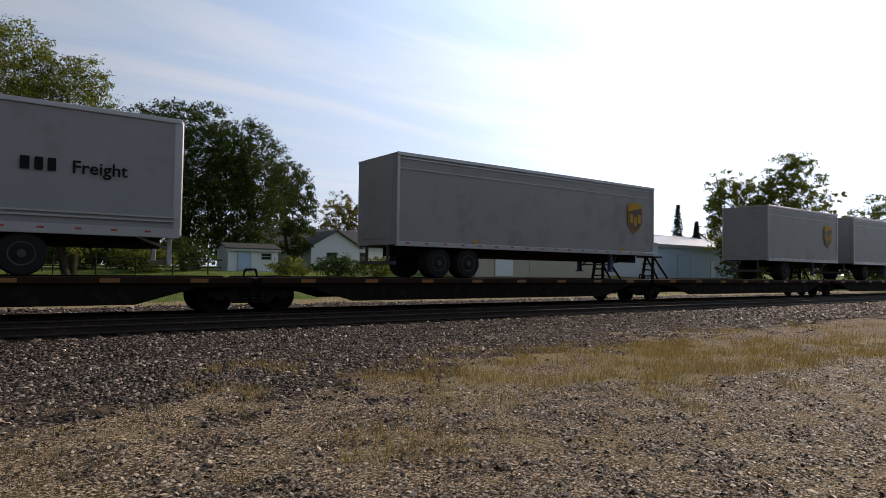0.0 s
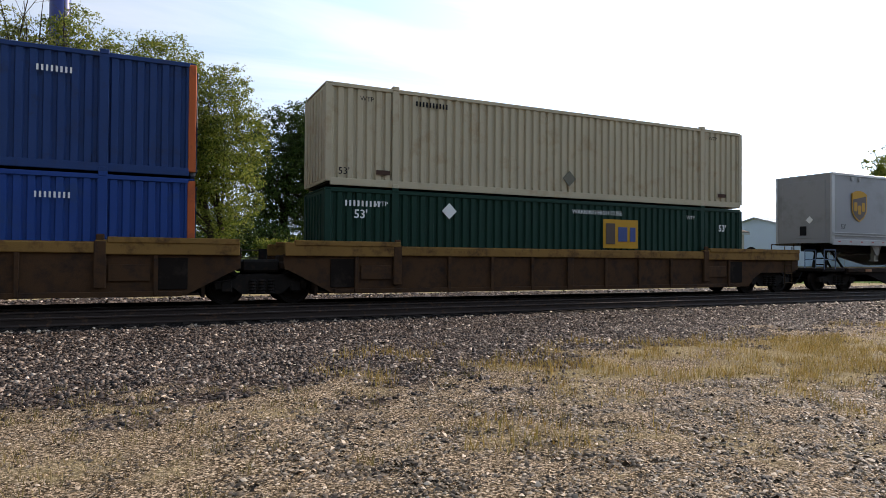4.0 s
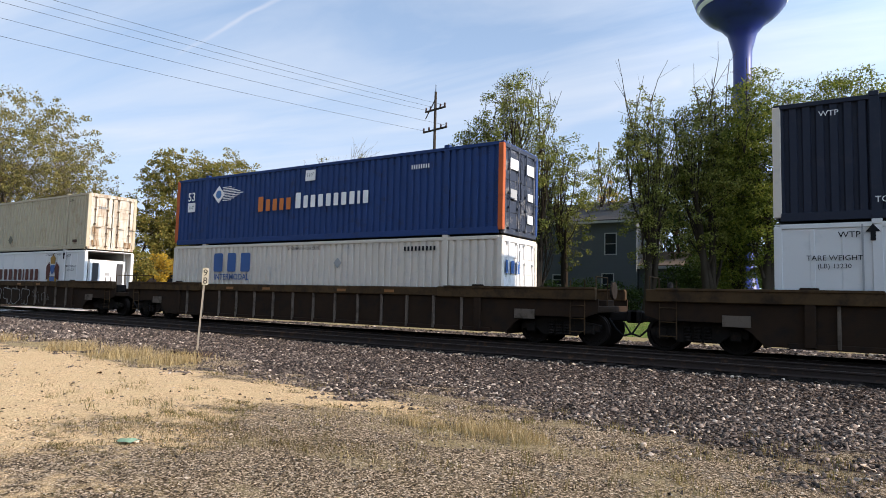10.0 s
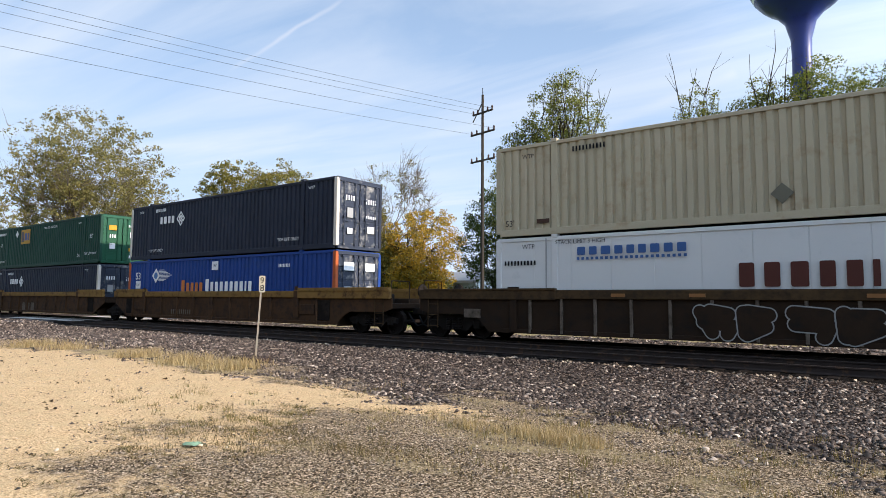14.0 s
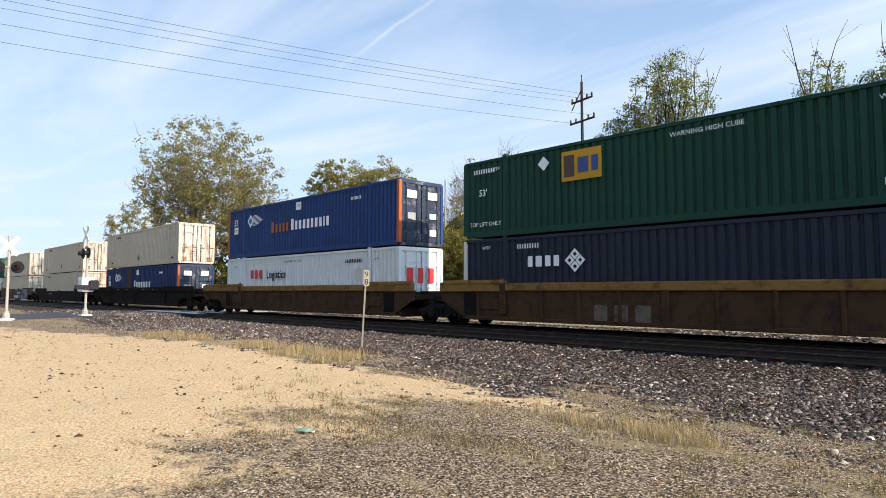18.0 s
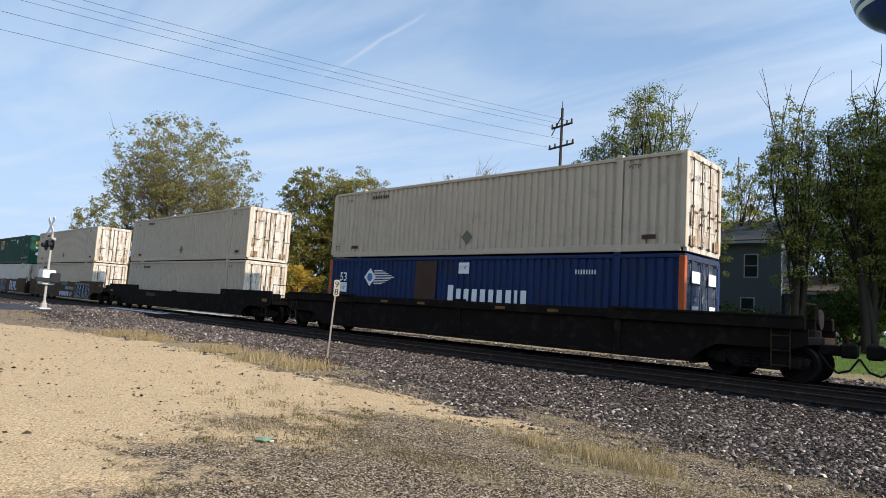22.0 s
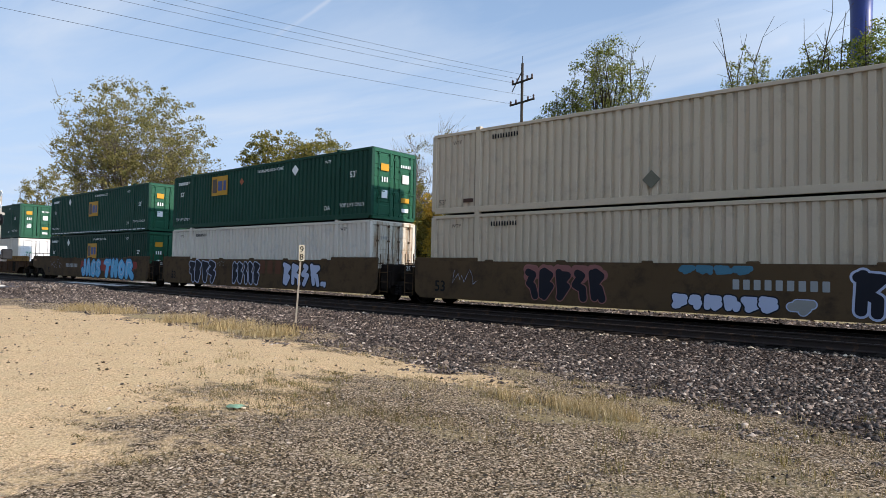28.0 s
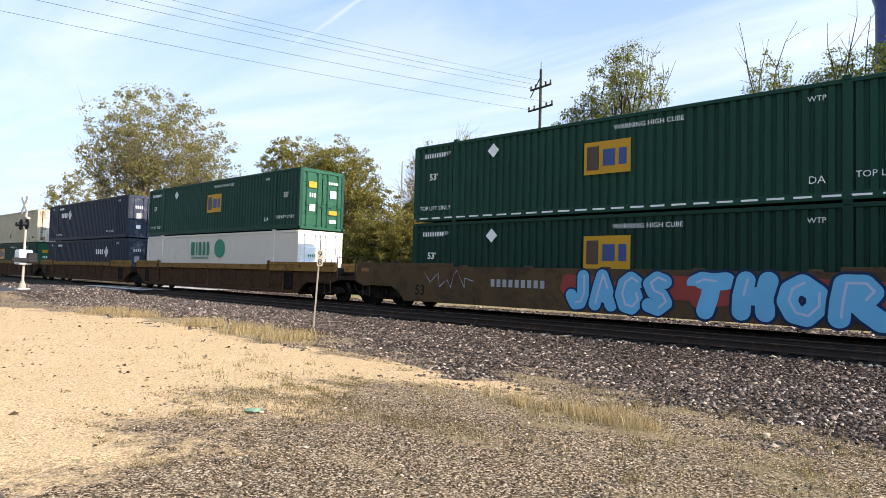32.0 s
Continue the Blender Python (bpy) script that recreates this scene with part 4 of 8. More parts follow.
clean_white = mat("clean_white_paint", (0.58, 0.57, 0.545), 0.5, 0, 0.08, 1.6, (0.5, 0.5, 0.48), 0.15)
grey_doors = mat("dark_blue_doors", (0.028, 0.036, 0.055), 0.6, 0, 0.3, 2, (0.25, 0.24, 0.22), 0.35)
# container green made lighter for the doors: sunlight put into the colour
green_sunlit = mat("green_lightened_as_sunlit", (0.013, 0.075, 0.039), 0.55, 0, 0.25, 2, (0.02, 0.08, 0.05), 0.3)
orange = mat("orange_paint", (0.4, 0.09, 0.026), 0.6, 0, 0.2, 3, (0.2, 0.06, 0.03), 0.35)
orange_word = mat("orange_lettering_paint", (0.5, 0.155, 0.04), 0.6, 0, 0.2, 4)
faded_orange = mat("faded_orange_paint", (0.3, 0.1, 0.05), 0.7, 0, 0.3, 3)
gold = mat("gold_paint", (0.45, 0.235, 0.018), 0.55, 0, 0.12, 3)
shield_brown = mat("brown_paint", (0.05, 0.025, 0.012), 0.5, 0, 0.2)
logo_blue = mat("logo_blue", (0.016, 0.075, 0.23), 0.5, 0, 0.15)
sign_blue = mat("dark_sign_blue", (0.018, 0.045, 0.17), 0.5, 0, 0.15)
logo_red = mat("logo_red", (0.55, 0.02, 0.02), 0.5, 0, 0.15)
crest_gold = mat("dull_crest_gold", (0.28, 0.16, 0.035), 0.6, 0, 0.25, 8)
maroon = mat("maroon_paint", (0.08, 0.024, 0.017), 0.6, 0, 0.25)
teal_green = mat("teal_green_paint", (0.03, 0.2, 0.12), 0.6, 0, 0.2)
worn_mark = mat("weathered_placard", (0.14, 0.13, 0.095), 0.7, 0, 0.25, 6)
globe_blue = mat("pale_globe_blue", (0.07, 0.17, 0.36), 0.6, 0, 0.15)
# lock rods darker than their doors: side shade put into the colour
shaded_rod = mat("shade_dark_rod", (0.1, 0.065, 0.04), 0.8, 0, 0.3)
rust_patch = mat("brown_primer_patch", (0.07, 0.04, 0.03), 0.8, 0, 0.3)
eaten_paint = mat("rust_eaten_paint", (0.16, 0.085, 0.035), 0.85, 0, 0.4, 3.5, (0.46, 0.39, 0.29), 0.75, stretch=(1, 2.2, 0.5))
grey_mark = mat("grey_marking", (0.3, 0.3, 0.29), 0.6, 0, 0.2)


def word(sizes, k):
    return [w * k for w in sizes]


def sign_marks(c, x, z, w, h, y, ink):
    for dx, ww, hh in ((-0.3, 0.26, 0.72), (0.05, 0.26, 0.5), (0.34, 0.16, 0.5)):
        part("mark", Geo().box(-ww * w / 2, ww * w / 2, -0.006, 0.006, 0, h * hh).mesh("mark", shield_brown if dx < -0.1 else sign_blue), c, (x + dx * w, y - 0.01, z + h * (0.14 if dx < 0 else 0.24)))


def stack_pacer(x, z, skin, faded=False, patch=False):
    word_orange = faded_orange if faded else orange_word
    d = dict(
        text=[("53", 0.52, -7.0, 1.88, white_mark), ("110\"", 0.2, -7.0, 1.52, navy), ("110\"", 0.2, 0.0, 2.38, navy)],
        panels=[("height_placard", rect(0.48, 0.4), -7.0, 1.4, white_mark, "white height placard"),
                ("height_placard", rect(0.5, 0.4), 0.0, 2.23, white_mark, "white height placard"),
                ("globe_diamond", diamond(0.74), -5.22, 1.68, white_mark, "white diamond emblem"),
                ("globe", round_rect(0.34, 0.34, 0.17), -5.22, 1.88, globe_blue, "blue disc in the emblem")],
        bars=[(-1.88, 1.2, word((0.36, 0.3, 0.3, 0.28, 0.3), 1.0), 0.46, word_orange, 1.28),
              (1.05, 1.22, word((0.34, 0.28, 0.3, 0.3, 0.3, 0.28, 0.3, 0.3, 0.16, 0.3), 1.0), 0.46, white_mark, 1.28),
              (5.0, 2.24, [0.07] * 8, 0.14, white_mark)],
        end_patches=[(-0.6, 2.05, 0.7, 0.42, white_mark), (0.6, 2.05, 0.7, 0.42, white_mark), (-0.62, 1.1, 0.55, 0.4, grey_mark), (0.62, 1.2, 0.5, 0.3, white_mark), (0.62, 0.45, 0.5, 0.35, white_mark)])
    if patch:
        d["bars"] = d["bars"][1:]
        d["panels"].append(("repair_patch", rect(1.13, 2.45), -1.93, 0.25, rust_patch, "brown primer patch over the old word"))
    c = container(x, z, skin, "blue corrugated shipping container with orange corner posts and white word", post=orange, decor=d, door=grey_doors)
    for i in range(9):
        k = 1 - abs(i - 4) / 7
        part("speed_line", Geo().box(0, 1.25 * k, -0.004, 0.004, 0, 0.03).mesh("speed_line", white_mark), c, (-4.97, -CW / 2 - 0.012, 1.77 + i * 0.068))
    return c


def stack_umax(x, z, skin=None, logo_x=-4.25, white_post=True):
    skin = skin or navy
    d = dict(text=[("WTP", 0.24, -6.9, 2.45, white_mark), ("WTP", 0.24, 6.6, 2.45, white_mark), ("TOP LIFT ONLY", 0.2, -5.35, 0.36, white_mark), ("TOP LIFT ONLY", 0.2, 5.2, 0.41, white_mark)],
             bars=[(logo_x - 0.1, 1.78, word((0.26, 0.34, 0.28, 0.28), 1), 0.36, white_mark), (-5.0, 2.42, [0.08] * 9, 0.16, white_mark)],
             end_bars=[(-0.6, 1.95, [0.1] * 4, 0.2, white_mark), (0.6, 1.9, [0.1] * 5, 0.2, white_mark), (0.6, 1.3, [0.08] * 6, 0.12, white_mark)],
             end_patches=[(-0.6, 1.25, 0.4, 0.5, grey_mark), (0.6, 0.7, 0.5, 0.35, white_mark), (-0.6, 0.6, 0.35, 0.3, white_mark)])
    c = container(x, z, skin, "navy blue corrugated shipping container with white end posts and lettering", post=pale_grey if white_post else skin, decor=d, door=grey_doors)
    for i, (dx, dz) in enumerate(((0, 0.2), (0.2, 0), (0, -0.2), (-0.2, 0))):
        o = [(dx + px * 0.62, dz + pz * 0.62) for px, pz in ((0, -0.3), (0.3, 0), (0, 0.3), (-0.3, 0))]
        hole = [(dx + px * 0.25, dz + pz * 0.25) for px, pz in ((0, -0.3), (0.3, 0), (0, 0.3), (-0.3, 0))]
        g = Geo().add([(a, 0, b) for a, b in o + hole], [(k, (k + 1) % 4, (k + 1) % 4 + 4, k + 4) for k in range(4)])
        part("emblem_link", g.mesh("emblem_link", white_mark), c, (logo_x + 1.15, -CW / 2 - 0.012, 1.95))
    return c


def stack_emp(x, z, skin=None, up=0.0, sx=-3.1, sz=1.5, dashes=False, plate=1, sign_h=0.98, label="green corrugated shipping container with a gold company panel"):
    skin = skin or green
    d = dict(text=[("53'", 0.34, -7.05, 1.52 + up, white_mark), ("53'", 0.34, 7.0, 1.5 + up, white_mark), ("WTP", 0.24, -6.45, 2.38, white_mark), ("WTP", 0.24, 5.4, 2.4, white_mark),
                   ("WARNING HIGH CUBE", 0.2, 1.2, 2.42, white_mark), ("TOP LIFT ONLY", 0.22, 6.95, 0.5, white_mark), ("TOP LIFT ONLY", 0.22, -6.95, 0.4, white_mark), ("DA", 0.26, 5.4, 0.42, white_mark)],
             bars=[(-7.0, 2.35, [0.09] * 9, 0.16, white_mark)],
             panels=[("sign_panel", rect(1.5, sign_h), sx, sz, gold, "gold company panel with dark signs")],
             end_bars=[(0.6, 2.2, [0.08] * 6, 0.12, white_mark), (-0.6, 1.5, [0.1] * 3, 0.2, white_mark)],
             end_patches=[(-0.6, 1.95, 0.55, 0.36, gold), (0.6, 1.55, 0.45, 0.45, white_mark), (-0.6, 0.85, 0.4, 0.4, white_mark), (0.6, 0.75, 0.6, 0.25, gold), (0.6, 0.35, 0.5, 0.2, white_mark)])
    if plate:
        d["panels"].append(("diamond_placard", diamond(0.48), -4.3 if plate != 2 else 3.1, 2.08, white_mark, "white diamond placard"))
    if plate == 2:
        d["panels"].append(("diamond_placard", diamond(0.36), -1.2, 1.95, faded_orange, "faded red diamond placard"))
    if plate == 3:
        for px, pm in ((-5.15, white_mark), (-4.75, white_mark)):
            d["panels"].append(("diamond_placard", diamond(0.36), px, 2.05, pm, "hazard diamond placard"))
    c = container(x, z, skin, label, decor=d, door=green_sunlit)
    sign_marks(c, sx, sz, 1.5, sign_h, -CW / 2 - 0.01, logo_blue)
    if dashes:
        for i in range(26):
            part("rail_dash", shared("rail_dash", lambda: Geo().box(-0.2, 0.2, -0.006, 0.006, 0, 0.05).mesh("rail_dash", white_mark)), c, (-7.5 + i * 0.6, -CW / 2 - 0.002, 0.08))
    return c


def stack_plain(x, z, skin, rusty=True, label="off-white corrugated shipping container with rust-streaked doors", plate=0.05):
    d = dict(text=[("WTP", 0.24, -6.9, 2.4, black_mark), ("WTP", 0.24, 6.5, 2.45, black_mark), ("53'", 0.28, -7.55, 0.3, black_mark)],
             bars=[(-4.9, 2.42, [0.08] * 10, 0.15, black_mark)],
             panels=[("diamond_placard", diamond(0.52), plate, 0.38, worn_mark, "grey diamond placard"), ("data_plate", rect(0.42, 0.13), 7.0, 0.35, rust_patch, "small brown plate"), ("data_plate", rect(0.42, 0.13), -6.4, 0.35, rust_patch, "small brown plate")],
             end_bars=[(-0.55, 2.1, [0.07] * 4, 0.13, grey_mark)],
             end_patches=[(-0.86, 0.16, 0.46, 0.38, eaten_paint), (0.86, 0.16, 0.46, 0.38, eaten_paint), (-0.95, 0.75, 0.22, 0.5, eaten_paint)] if rusty and z == HIGH else [])
    return container(x, z, skin, label, decor=d, door=rusty_white if rusty else skin)


def stack_posts(x, z):
    d = dict(text=[("53'", 0.3, -7.72, 0.42, black_mark), ("53/102", 0.26, -0.3, 2.45, black_mark), ("53'", 0.3, -7.72, 0.42, black_mark)],
             bars=[(-4.0, 2.45, [0.09] * 11, 0.17, black_mark)],
             panels=[("sign_panel", rect(1.35, 1.0), 3.9, 1.8, gold, "faded gold company panel"), ("diamond_placard", diamond(0.45), -4.62, 1.3, worn_mark, "weathered olive diamond placard"),
                     ("data_plate", rect(0.5, 0.12), 4.2, 0.32, grey_mark, "grey data plate"), ("data_plate", rect(0.4, 0.12), -5.3, 0.32, grey_mark, "grey data plate")],
             end_patches=[(-0.6, 2.0, 0.5, 0.35, gold), (0.6, 1.2, 0.4, 0.4, rust_patch)])
    dirty = mat("dirty_white_sheet", (0.6, 0.59, 0.56), 0.6, 0, 0.14, 1.6, (0.34, 0.3, 0.25), 0.45, stretch=(1, 1, 0.4))
    c = container(x, z, dirty, "dirty white sheet-and-post container with a gold company panel", kind="posts", rail=mat("dark_top_rail", (0.1, 0.09, 0.08), 0.7), decor=d, door=rusty_white)
    sign_marks(c, 3.9, 1.8, 1.35, 1.0, -CW / 2 - 0.01, logo_blue)
    # posts get a grey far below the sheet's white, to draw their shade
    stud = mat("shade_grey_stud", (0.17, 0.165, 0.155), 0.7, 0, 0.2, 3)
    for i in range(25):
        part("side_post", shared("stud", lambda: Geo().bevel_box(-0.04, 0.04, -0.02, 0.02, 0.18, CH - 0.16, 0.006).mesh("side_post", stud)), c, (-7.45 + i * 0.62, -CW / 2 + 0.01, 0))
    for px in (-6.05, 6.0):
        part("rusty_post", Geo().bevel_box(-0.16, 0.16, -0.012, 0.03, 0.1, CH - 0.1, 0.005).mesh("rusty_post", mat("rusty_beige_post", (0.45, 0.38, 0.28), 0.8, 0, 0.25, 3, (0.3, 0.16, 0.07), 0.5)), c, (px, -CW / 2 - 0.01, 0))
    return c


def crest(c, x, z, y):
    """A coat of arms shown as plain coloured shapes."""
    for name, o, dx, dz, m in (("crest_side", [(-0.2, 0), (0.12, 0.1), (0.2, 0.6), (0.05, 0.95), (-0.22, 0.7)], -0.42, 0.1, maroon), ("crest_side", [(0.2, 0), (-0.12, 0.1), (-0.2, 0.6), (-0.05, 0.95), (0.22, 0.7)], 0.42, 0.1, maroon),
                               ("crest_base", rect(0.9, 0.3), 0, 0, crest_gold), ("crest_shield", [(-0.2, 0.2), (0, 0), (0.2, 0.2), (0.2, 0.5), (-0.2, 0.5)], 0, 0.38, logo_blue), ("crest_top", [(-0.2, 0), (0.2, 0), (0.26, 0.3), (0, 0.5), (-0.26, 0.3)], 0, 0.95, crest_gold), ("crest_field", rect(0.5, 0.24), 0, 0.04, logo_blue)):
        panel(c, name, o, x + dx, z + dz, y - (0.006 if name in ("crest_shield", "crest_field") else 0), m)


def stack_reefer(x, z, unit):
    """White insulated container; unit: end of the cooling machine (-1 or 1), with its markings mirrored to suit."""
    u = -unit
    d = dict(unit=unit,
             text=[("WTP", 0.26, -6.55 if unit < 0 else 6.55, 2.5, black_mark), ("WTP", 0.26, 6.54 if unit < 0 else -6.9, 2.5, black_mark), ("STACK LIMIT 3 HIGH", 0.17, -5.0 if unit < 0 else 5.0, 2.6, black_mark), ("STACK LIMIT 3 HIGH", 0.17, 5.25 if unit < 0 else -5.2, 2.6, black_mark),
                   ("TARE WEIGHT", 0.17, -6.85 if unit < 0 else 6.8, 1.98, black_mark), ("(LB) 13230", 0.15, -6.85 if unit < 0 else 6.8, 1.8, black_mark)],
             bars=[((-1.6 if unit < 0 else 1.28), 1.3, word((0.46, 0.46, 0.5, 0.42, 0.42, 0.18, 0.4, 0.42, 0.42), 1.0), 0.6, maroon),
                   ((3.75 if unit < 0 else -3.74), 2.25, word((0.32, 0.3, 0.36, 0.3, 0.28, 0.28, 0.32, 0.3, 0.3), 1.02), 0.24, logo_blue),
                   ((3.75 if unit < 0 else -3.74), 2.11, [0.13] * 22, 0.08, logo_blue), ((7.2 if unit < 0 else -7.2), 2.0, [0.09] * 10, 0.14, black_mark)],
             panels=[("arrow", [(-0.05, 0), (0.05, 0), (0.05, 0.2), (0.14, 0.2), (0, 0.38), (-0.14, 0.2), (-0.05, 0.2)], -6.1 if unit < 0 else 6.05, 2.42, black_mark, "black arrow")],
             end_patches=[] if unit > 0 else [(-0.6, 1.6, 0.5, 0.5, maroon), (0.6, 1.3, 0.4, 0.6, maroon)])
    c = container(x, z, clean_white, "white insulated shipping container with maroon word and a crest", kind="reefer", decor=d, door=clean_white)
    crest(c, -5.03 if unit < 0 else 5.0, 1.22, -CW / 2 - 0.012)
    part("seam", Geo().box(-0.02, 0.02, -0.006, 0.006, 0.1, CH - 0.1).mesh("seam", grey_mark), c, (-6.3, -CW / 2 - 0.002, 0))
    part("seam", Geo().box(-0.02, 0.02, -0.006, 0.006, 0.1, CH - 0.1).mesh("seam", grey_mark), c, (6.3, -CW / 2 - 0.002, 0))
    return c


def stack_csx(x, z):
    d = dict(text=[("WARNING HIGH CUBE", 0.16, -0.2, 2.55, black_mark), ("INTERMODAL", 0.34, -4.2, 1.42, logo_blue)],
             bars=[(-4.2, 1.74, (0.72, 0.66, 0.72), 0.76, logo_blue), (5.05, 2.42, [0.12] * 9, 0.15, black_mark)],
             panels=[("emblem", diamond(0.38), 1.5, 1.86, grey_mark, "grey emblem")], end_bars=[(-0.6, 1.7, (0.3, 0.3, 0.3), 0.4, logo_blue)])
    return container(x, z, pale_grey, "pale grey corrugated shipping container with a dark blue word", decor=d, door=clean_white)


def stack_xpo(x, z):
    d = dict(text=[("WTP", 0.2, -6.9, 2.3, black_mark), ("WTP", 0.22, 6.55, 2.3, black_mark), ("WARNING HIGH CUBE", 0.17, -0.5, 2.45, black_mark), ("Logistics", 0.6, -2.2, 1.66, black_mark)],
             bars=[(-4.38, 1.66, (0.44, 0.38, 0.44), 0.48, logo_red), (4.85, 2.25, [0.1] * 10, 0.17, black_mark)],
             panels=[("recycling_ring", round_rect(0.6, 0.6, 0.3), 5.2, 1.45, pale_grey, "pale ring")],
             end_bars=[(-0.1, 1.3, (0.5, 0.45, 0.5), 0.66, logo_red)])
    return container(x, z, clean_white, "white corrugated shipping container with red and black words", decor=d, door=clean_white)


def stack_tiger(x, z):
    d = dict(bars=[(-1.2, 1.68, (0.5, 0.14, 0.34, 0.32, 0.3), 0.75, teal_green), (-1.2, 1.5, [0.1] * 16, 0.1, teal_green)],
             panels=[("round_emblem", [(0.55 * math.cos(k * 0.45), 0.45 + 0.5 * math.sin(k * 0.45)) for k in range(14)], 0.95, 1.6, teal_green, "green rounded emblem")],
             end_bars=[(-0.5, 1.6, [0.08] * 5, 0.15, teal_green)])
    return container(x, z, pale_grey, "pale grey smooth-sided container with a green emblem", kind="smooth", decor=d, door=clean_white)


# ---- spray paint on the cars ----
def graffiti(car, x0, x1, z0, z1, n, fill, edge, seed, y=-1.463, sharp=False, core=True, thick=0.1):
    """A row of looping sprayed shapes, unreadable, with an outline under the fill."""
    rng = random.Random(seed)
    w, h = (x1 - x0) / n, z1 - z0
    r = min(w, h) * (0.17 if sharp else 0.21)
    rim = min(thick * 0.45, r * 0.7)
    for i in range(n):
        line = [(rng.uniform(0.0, 0.35), 1.0 - rng.uniform(0, 0.15)), (rng.uniform(0.55, 1.0), 0.85), (rng.uniform(0.0, 0.3), 0.5), (rng.uniform(0.6, 1.0), rng.uniform(0.3, 0.45)), (rng.uniform(0.1, 0.9), 0.0)]
        bar = [(rng.uniform(0.0, 0.3), 0.95), (rng.uniform(0.0, 0.4), 0.05)]
        lines = [line, bar] if (i + seed) % 3 else [line]
        at = (x0 + i * w + r * 0.7, y - 0.006 * (i % 2), z0 + r + rim)
        ww, hh = w - r * 1.4, h - 2 * (r + rim)
        b = part("graffiti_shape", fat_stroke("graffiti_shape", lines, ww, hh, r + rim, edge), car, at)
        part("graffiti_fill", fat_stroke("graffiti_fill", lines, ww, hh, r, fill), b, (0, -0.003, 0))


spray_blue = mat("light_blue_spray", (0.13, 0.38, 0.58), 0.6, 0, 0.3, 2)
spray_navy = mat("dark_blue_spray", (0.01, 0.025, 0.07), 0.6, 0, 0.2)
spray_lilac = mat("pale_lilac_spray", (0.42, 0.45, 0.58), 0.6, 0, 0.12, 2)
spray_black = mat("black_spray", (0.012, 0.012, 0.018), 0.6, 0, 0.2)
spray_red = mat("faded_red_spray", (0.26, 0.045, 0.035), 0.7, 0, 0.3, 3)
spray_pink = mat("faded_pink_spray", (0.24, 0.1, 0.09), 0.7, 0, 0.3, 3)
spray_sky = mat("faded_sky_blue_spray", (0.06, 0.16, 0.22), 0.7, 0, 0.3, 3)
spray_grey = mat("thin_grey_spray", (0.26, 0.25, 0.23), 0.7, 0, 0.2, 3)
car_tan_ghost = mat("ghost_lettering", (0.11, 0.05, 0.03), 0.75, 0, 0.3, 3)


STROKES = dict(
    J=[[(0.8, 1), (0.8, 0.35), (0.62, 0.06), (0.3, 0.02), (0.05, 0.3)]],
    A=[[(0.0, 0.0), (0.22, 0.55), (0.45, 1.0), (0.72, 0.55), (0.98, 0.0)], [(0.25, 0.3), (0.72, 0.3)]],
    G=[[(0.92, 0.86), (0.6, 1.0), (0.22, 0.82), (0.05, 0.42), (0.25, 0.06), (0.65, 0.0), (0.95, 0.24), (0.85, 0.48), (0.55, 0.46)]],
    S=[[(0.92, 0.9), (0.5, 1.0), (0.12, 0.82), (0.3, 0.56), (0.75, 0.44), (0.95, 0.2), (0.55, 0.0), (0.05, 0.1)]],
    T=[[(0.0, 0.88), (0.25, 1.0), (0.65, 0.95), (1.05, 1.0)], [(0.6, 0.95), (0.5, 0.45), (0.35, 0.0)]],
    H=[[(0.25, 1.0), (0.12, 0.5), (0.1, 0.0)], [(0.95, 1.0), (0.82, 0.5), (0.85, 0.0)], [(0.15, 0.5), (0.8, 0.5)]],
    O=[[(0.5, 1.0), (0.15, 0.8), (0.05, 0.45), (0.25, 0.08), (0.6, 0.0), (0.9, 0.3), (0.92, 0.7), (0.5, 1.0)]],
    R=[[(0.05, 0.0), (0.1, 0.5), (0.2, 1.0), (0.7, 1.0), (0.9, 0.78), (0.7, 0.54), (0.3, 0.5)], [(0.5, 0.5), (0.8, 0.2), (1.15, -0.05)]])


def fat_stroke(name, lines, w, h, r, material):
    """Round-ended fat strokes; each step lies a hair in front of the one before."""
    vs, fs, dy = [], [], 0.0
    for line in lines:
        for a, b in zip(line[:-1], line[1:]):
            ax, az, bx, bz = a[0] * w, a[1] * h, b[0] * w, b[1] * h
            th = math.atan2(bz - az, bx - ax)
            k = len(vs)
            for i in range(9):
                q = th + math.pi / 2 + math.pi * i / 8
                vs.append((ax + r * math.cos(q), dy, az + r * math.sin(q)))
            for i in range(9):
                q = th - math.pi / 2 + math.pi * i / 8
                vs.append((bx + r * math.cos(q), dy, bz + r * math.sin(q)))
            fs.append(tuple(range(k, k + 18)))
            dy -= 0.0004
    return mesh(name, vs, fs, material)


def bubble_word(car, word, x0, x1, z0, z1, fat):
    """Fat round spray-painted letters with a dark rim and a pale streak on each."""
    step = (x1 - x0) / len(word)
    for i, ch in enumerate(word):
        w, h = step - fat * 1.15, z1 - z0 - 2 * fat * 0.72
        at = (x0 + i * step + fat * 0.6, -1.466 - 0.009 * i, z0 + fat * 0.72 + 0.03 * math.sin(2 * i))
        b = part("graffiti_letter", fat_stroke("graffiti_letter", STROKES[ch], w, h, fat * 1.02, spray_navy), car, at, "dark blue rim of a bubble letter")
        part("graffiti_fill", fat_stroke("graffiti_fill", STROKES[ch], w, h, fat * 0.78, spray_blue), b, (0, -0.0045, 0), "light blue bubble letter")
        part("graffiti_streak", fat_stroke("graffiti_streak", [[(x + 0.06, z + 0.04) for x, z in STROKES[ch][0][:-1]]], w, h, 0.03, spray_lilac), b, (0, -0.009, 0), "pale streak on a letter")


